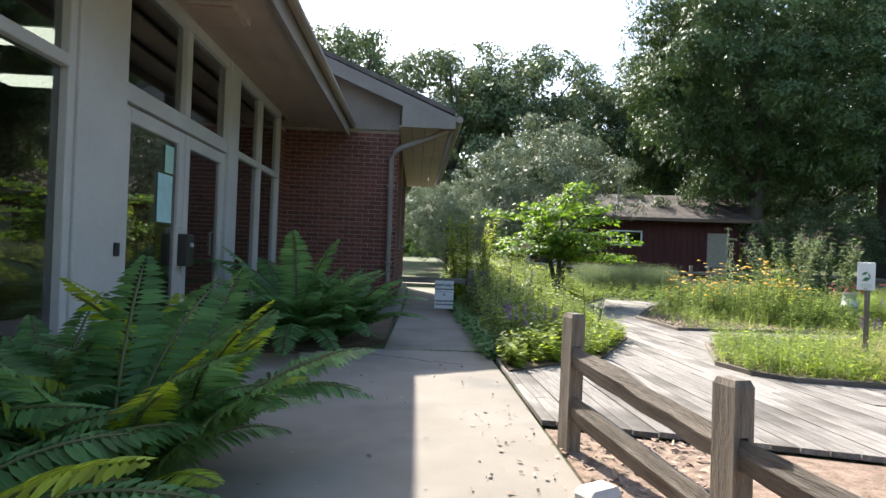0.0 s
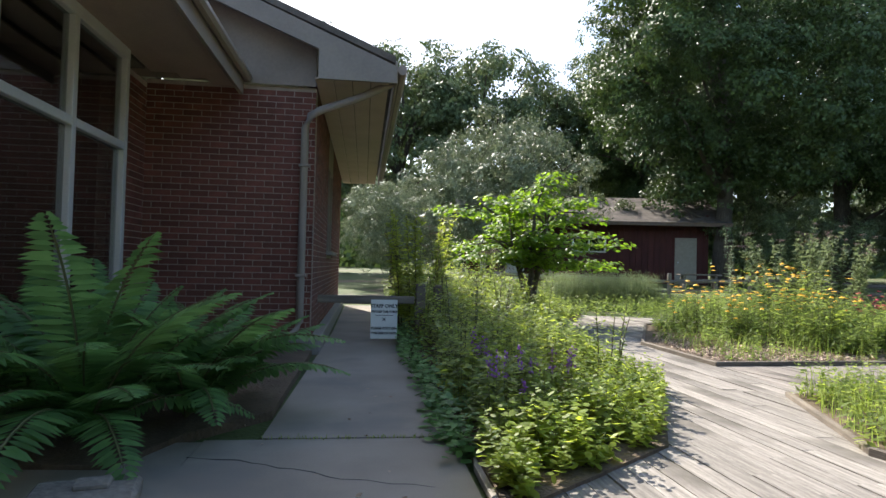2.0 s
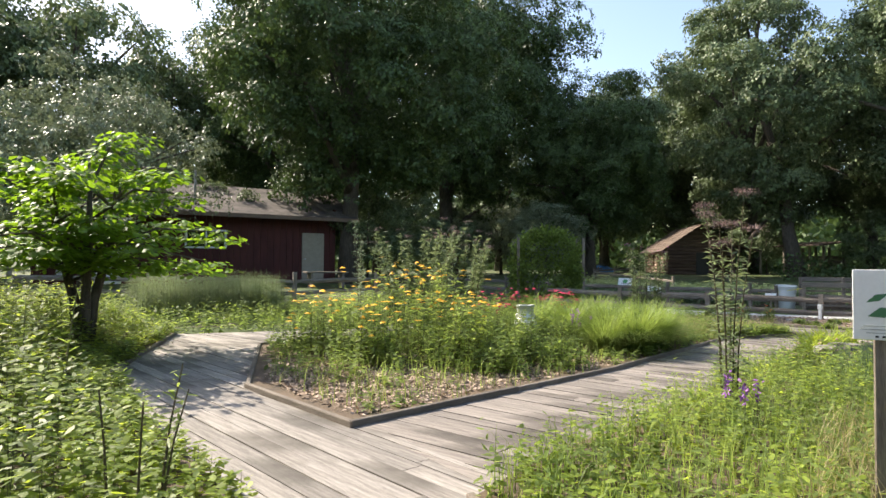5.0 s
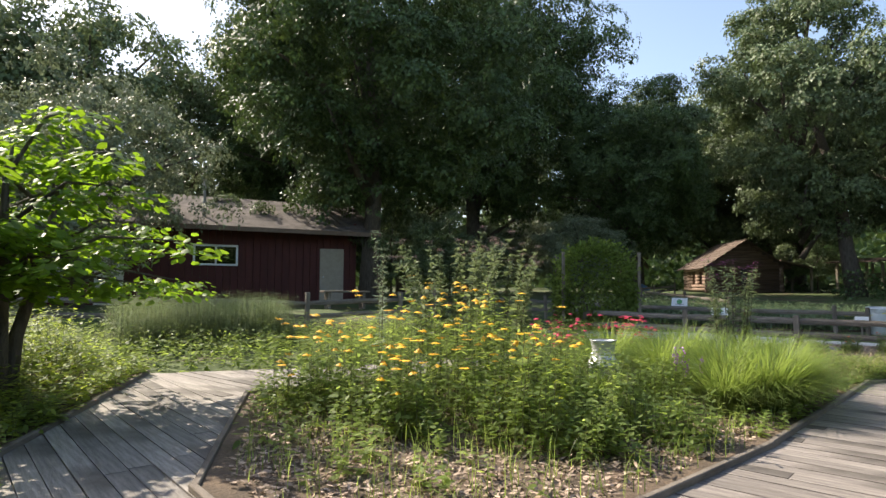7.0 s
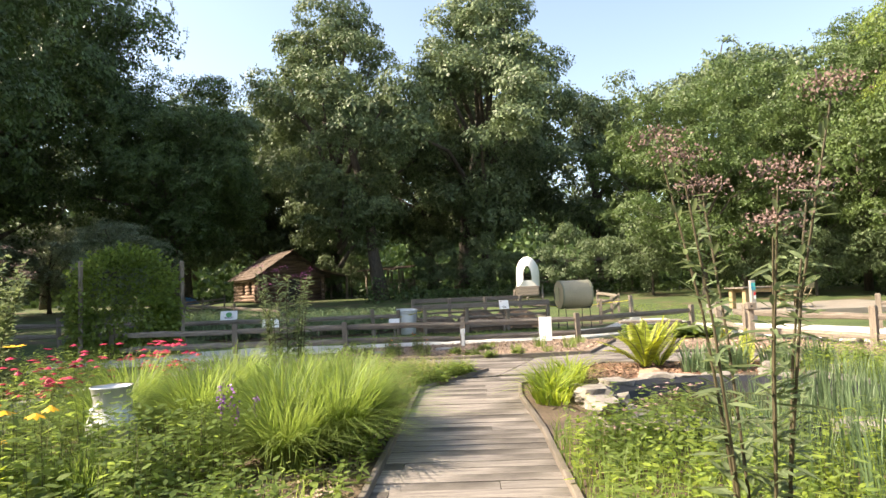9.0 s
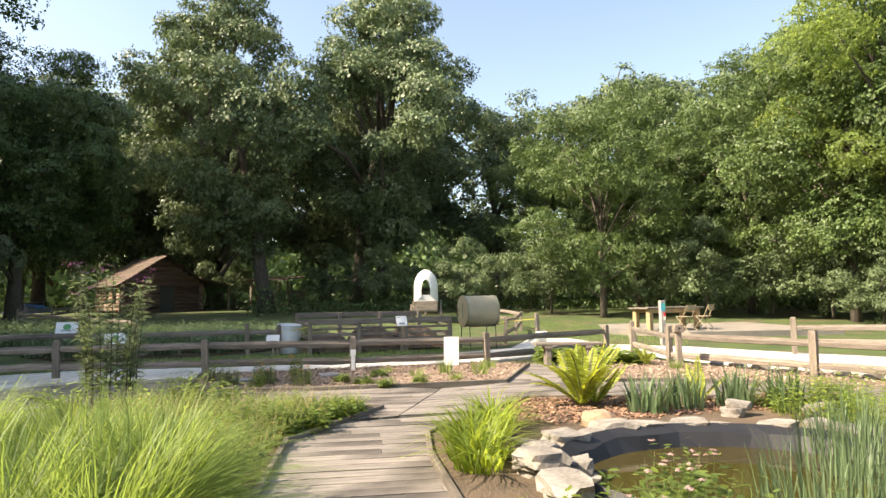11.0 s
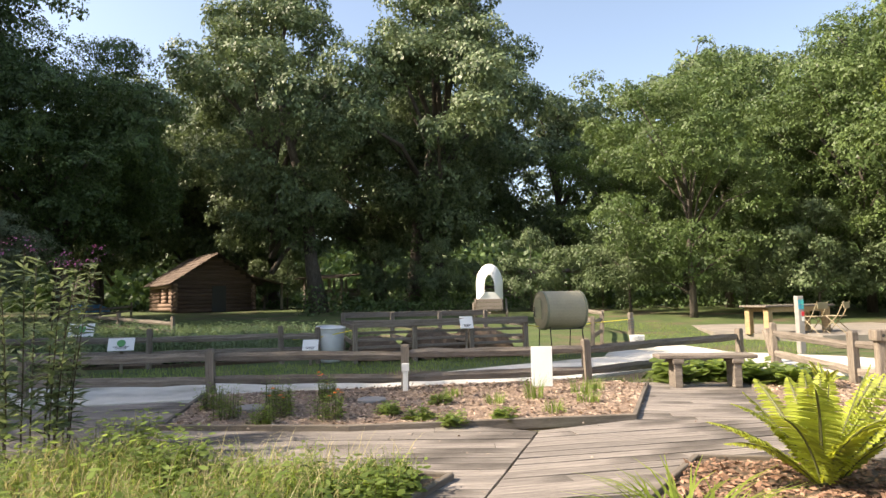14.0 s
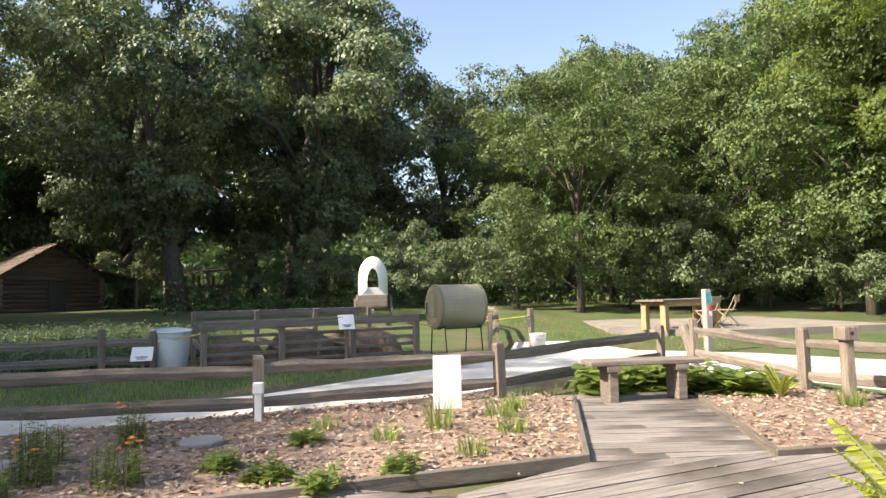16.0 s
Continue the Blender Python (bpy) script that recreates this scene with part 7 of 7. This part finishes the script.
def litter():
    seeded(88)
    n = 120
    xy = np.concatenate([np.c_[RNG.uniform(0.35, 0.88, n), RNG.uniform(1.5, 5.4, n)], np.c_[RNG.uniform(-1.1, 0.6, 90), RNG.uniform(1.5, 9.0, 90)], np.c_[RNG.uniform(13.0, 15.4, 60), RNG.uniform(6.5, 12, 60)]])
    m = len(xy)
    me = leaves("leaf_litter", np.c_[xy, np.where(xy[:, 0] > 5, 0.036, 0.012) + RNG.uniform(0, 0.006, m)], np.c_[RNG.normal(size=(m, 2)), RNG.uniform(-0.05, 0.25, m)], np.c_[RNG.normal(size=(m, 2)), RNG.normal(size=m) * 0.3], RNG.uniform(0.015, 0.05, m), RNG.uniform(0.01, 0.025, m), M_CHIP, 0.0)
    tagged(new("leaf_litter", me), "dry leaf litter scattered on the walk", "leaf litter", kind="stuff")
    rnd = random.Random(4)
    base = thing("crack", Matrix(), "thin dark crack across the concrete walk", "crack", kind="structure")
    for pts in ([(-0.62, 6.5), (-0.2, 6.35), (0.2, 6.1), (0.75, 5.95)], [(-0.8, 5.6), (-0.95, 4.8), (-1.05, 4.0), (-1.15, 3.2)]):
        line = []
        for (x0, y0), (x1, y1) in zip(pts, pts[1:]):
            for k in range(5):
                line.append((x0 + (x1 - x0) * k / 5 + rnd.uniform(-0.02, 0.02), y0 + (y1 - y0) * k / 5 + rnd.uniform(-0.02, 0.02), 0.004))
        part("crack_line", Mesh().tube(line, [rnd.uniform(0.002, 0.005) for _ in line], 4), M_DARK, base)
    moss = np.c_[RNG.uniform(-0.3, 0.85, 160), 6.806 + RNG.normal(size=160) * 0.012, np.full(160, 0.004)]
    tagged(new("joint_weeds", blades("joint_weeds", moss, RNG.normal(size=(160, 2)), RNG.uniform(0.01, 0.04, 160), 0.006, L_HERB, 0.6)), "tiny weeds growing in the slab joint", "weeds", kind="stuff")


litter()


# ---- ferns ----
def frond_mesh(length, arch, mat, seed, pairs=40, broad=0.165):
    seeded(seed)
    s = np.linspace(0.06, 1, pairs)
    x = length * (0.5 * s + 0.45 * arch * s * s)
    z = length * (1.02 * s - 0.8 * arch * s**2.2)
    c = np.c_[x, np.zeros(pairs), z]
    t = unit(np.gradient(c, axis=0))
    P, D, S, L_ = [], [], [], []
    for i in range(pairs):
        ln = length * broad * math.sin(math.pi * min(1, 0.12 + 0.88 * s[i])) ** 0.6 * (1 if s[i] > 0.2 else 0.7)
        up = np.cross(t[i], [0, 1, 0])
        for k in (-1, 1):
            P.append(c[i])
            D.append(t[i] * 0.35 + np.array([0, k, 0]) + up * -0.05 + RNG.normal(size=3) * 0.06)
            S.append(t[i])
            L_.append(ln * RNG.uniform(0.9, 1.08))
    L_ = np.array(L_)
    return leaves("frond", P, D, S, L_, length * 1.15 / pairs, mat, 0.22, True), [Vector(p) for p in c[::4]]


def fern_at(x, y, n, length, seed, label, mat=L_FERN, z=0.0, extra=None, upright=0.0):
    rnd = random.Random(seed)
    ob = thing("fern", pose(x, y, z), label, "fern", "ferns")
    kinds = []
    for k in range(4):
        me, mid = frond_mesh(length, 0.35 + 0.15 * k - upright, mat, seed * 10 + k)
        kinds.append((me, data_of("rachis", Mesh().tube([(0, 0, 0)] + mid, [0.007] * (len(mid)) + [0.002], 5), L_STEM)))
    # every fourth frond takes the extra colour, painted as if sun fell on it
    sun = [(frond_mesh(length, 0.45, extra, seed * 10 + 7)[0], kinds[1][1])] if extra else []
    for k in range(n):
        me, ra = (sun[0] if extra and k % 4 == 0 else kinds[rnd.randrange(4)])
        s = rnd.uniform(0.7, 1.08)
        m = pose(0, 0, 0, rnd.uniform(-8, 8), rnd.uniform(-18, 24), 360 * k / n * 2.618 + rnd.uniform(-14, 14)) @ Matrix.Scale(s, 4)
        f = part("frond", me, None, ob, at=m)
        part("rachis", ra, None, f)
    return ob


# frond colour with sunlight mixed in, for single fronds of the shaded ferns
L_SUNF = leaf_mat("sun_tinted_fern_frond", (0.2, 0.3, 0.03), (0.34, 0.44, 0.07), 0.4)
dirt = bed([(-2.15, 0.2), (-1.2, 0.2), (-1.1, 3.4), (-1.5, 3.9), (-2.15, 3.95)], M_SOIL, "dark planting strip under ferns by the glass front", [], 0.03)
bed([(-2.15, 7.1), (-1.7, 6.35), (-0.95, 6.3), (-0.75, 6.85), (-0.32, 7.4), (-0.3, 10.36), (-2.15, 10.36)], M_SOIL, "dark planting strip under ferns by the brick wall", [], 0.03)
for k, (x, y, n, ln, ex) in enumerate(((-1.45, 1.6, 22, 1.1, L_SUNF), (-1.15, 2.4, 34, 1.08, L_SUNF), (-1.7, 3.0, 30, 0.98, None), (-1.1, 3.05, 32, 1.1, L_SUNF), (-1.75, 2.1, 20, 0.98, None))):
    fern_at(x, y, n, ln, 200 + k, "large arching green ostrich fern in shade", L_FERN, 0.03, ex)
fern_at(-1.25, 6.75, 46, 1.4, 210, "large dark green ostrich fern by the wall", L_FERN, 0.03)
fern_at(-0.85, 7.25, 30, 1.2, 211, "dark green fern beside the brick wall", L_FERN, 0.03)
fern_at(-0.9, 9.5, 12, 0.45, 212, "small fern at the foot of the downspout", L_FERN, 0.03)
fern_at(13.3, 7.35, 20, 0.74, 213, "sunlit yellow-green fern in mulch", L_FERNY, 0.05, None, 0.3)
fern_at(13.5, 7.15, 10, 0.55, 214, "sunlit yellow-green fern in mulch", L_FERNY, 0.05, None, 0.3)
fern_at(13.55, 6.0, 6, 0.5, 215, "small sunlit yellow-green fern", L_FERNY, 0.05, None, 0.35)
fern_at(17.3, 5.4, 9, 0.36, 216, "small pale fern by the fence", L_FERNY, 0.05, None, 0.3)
fern_at(1.35, 8.6, 12, 0.5, 217, "green fern among perennials", L_HERB, 0.05)
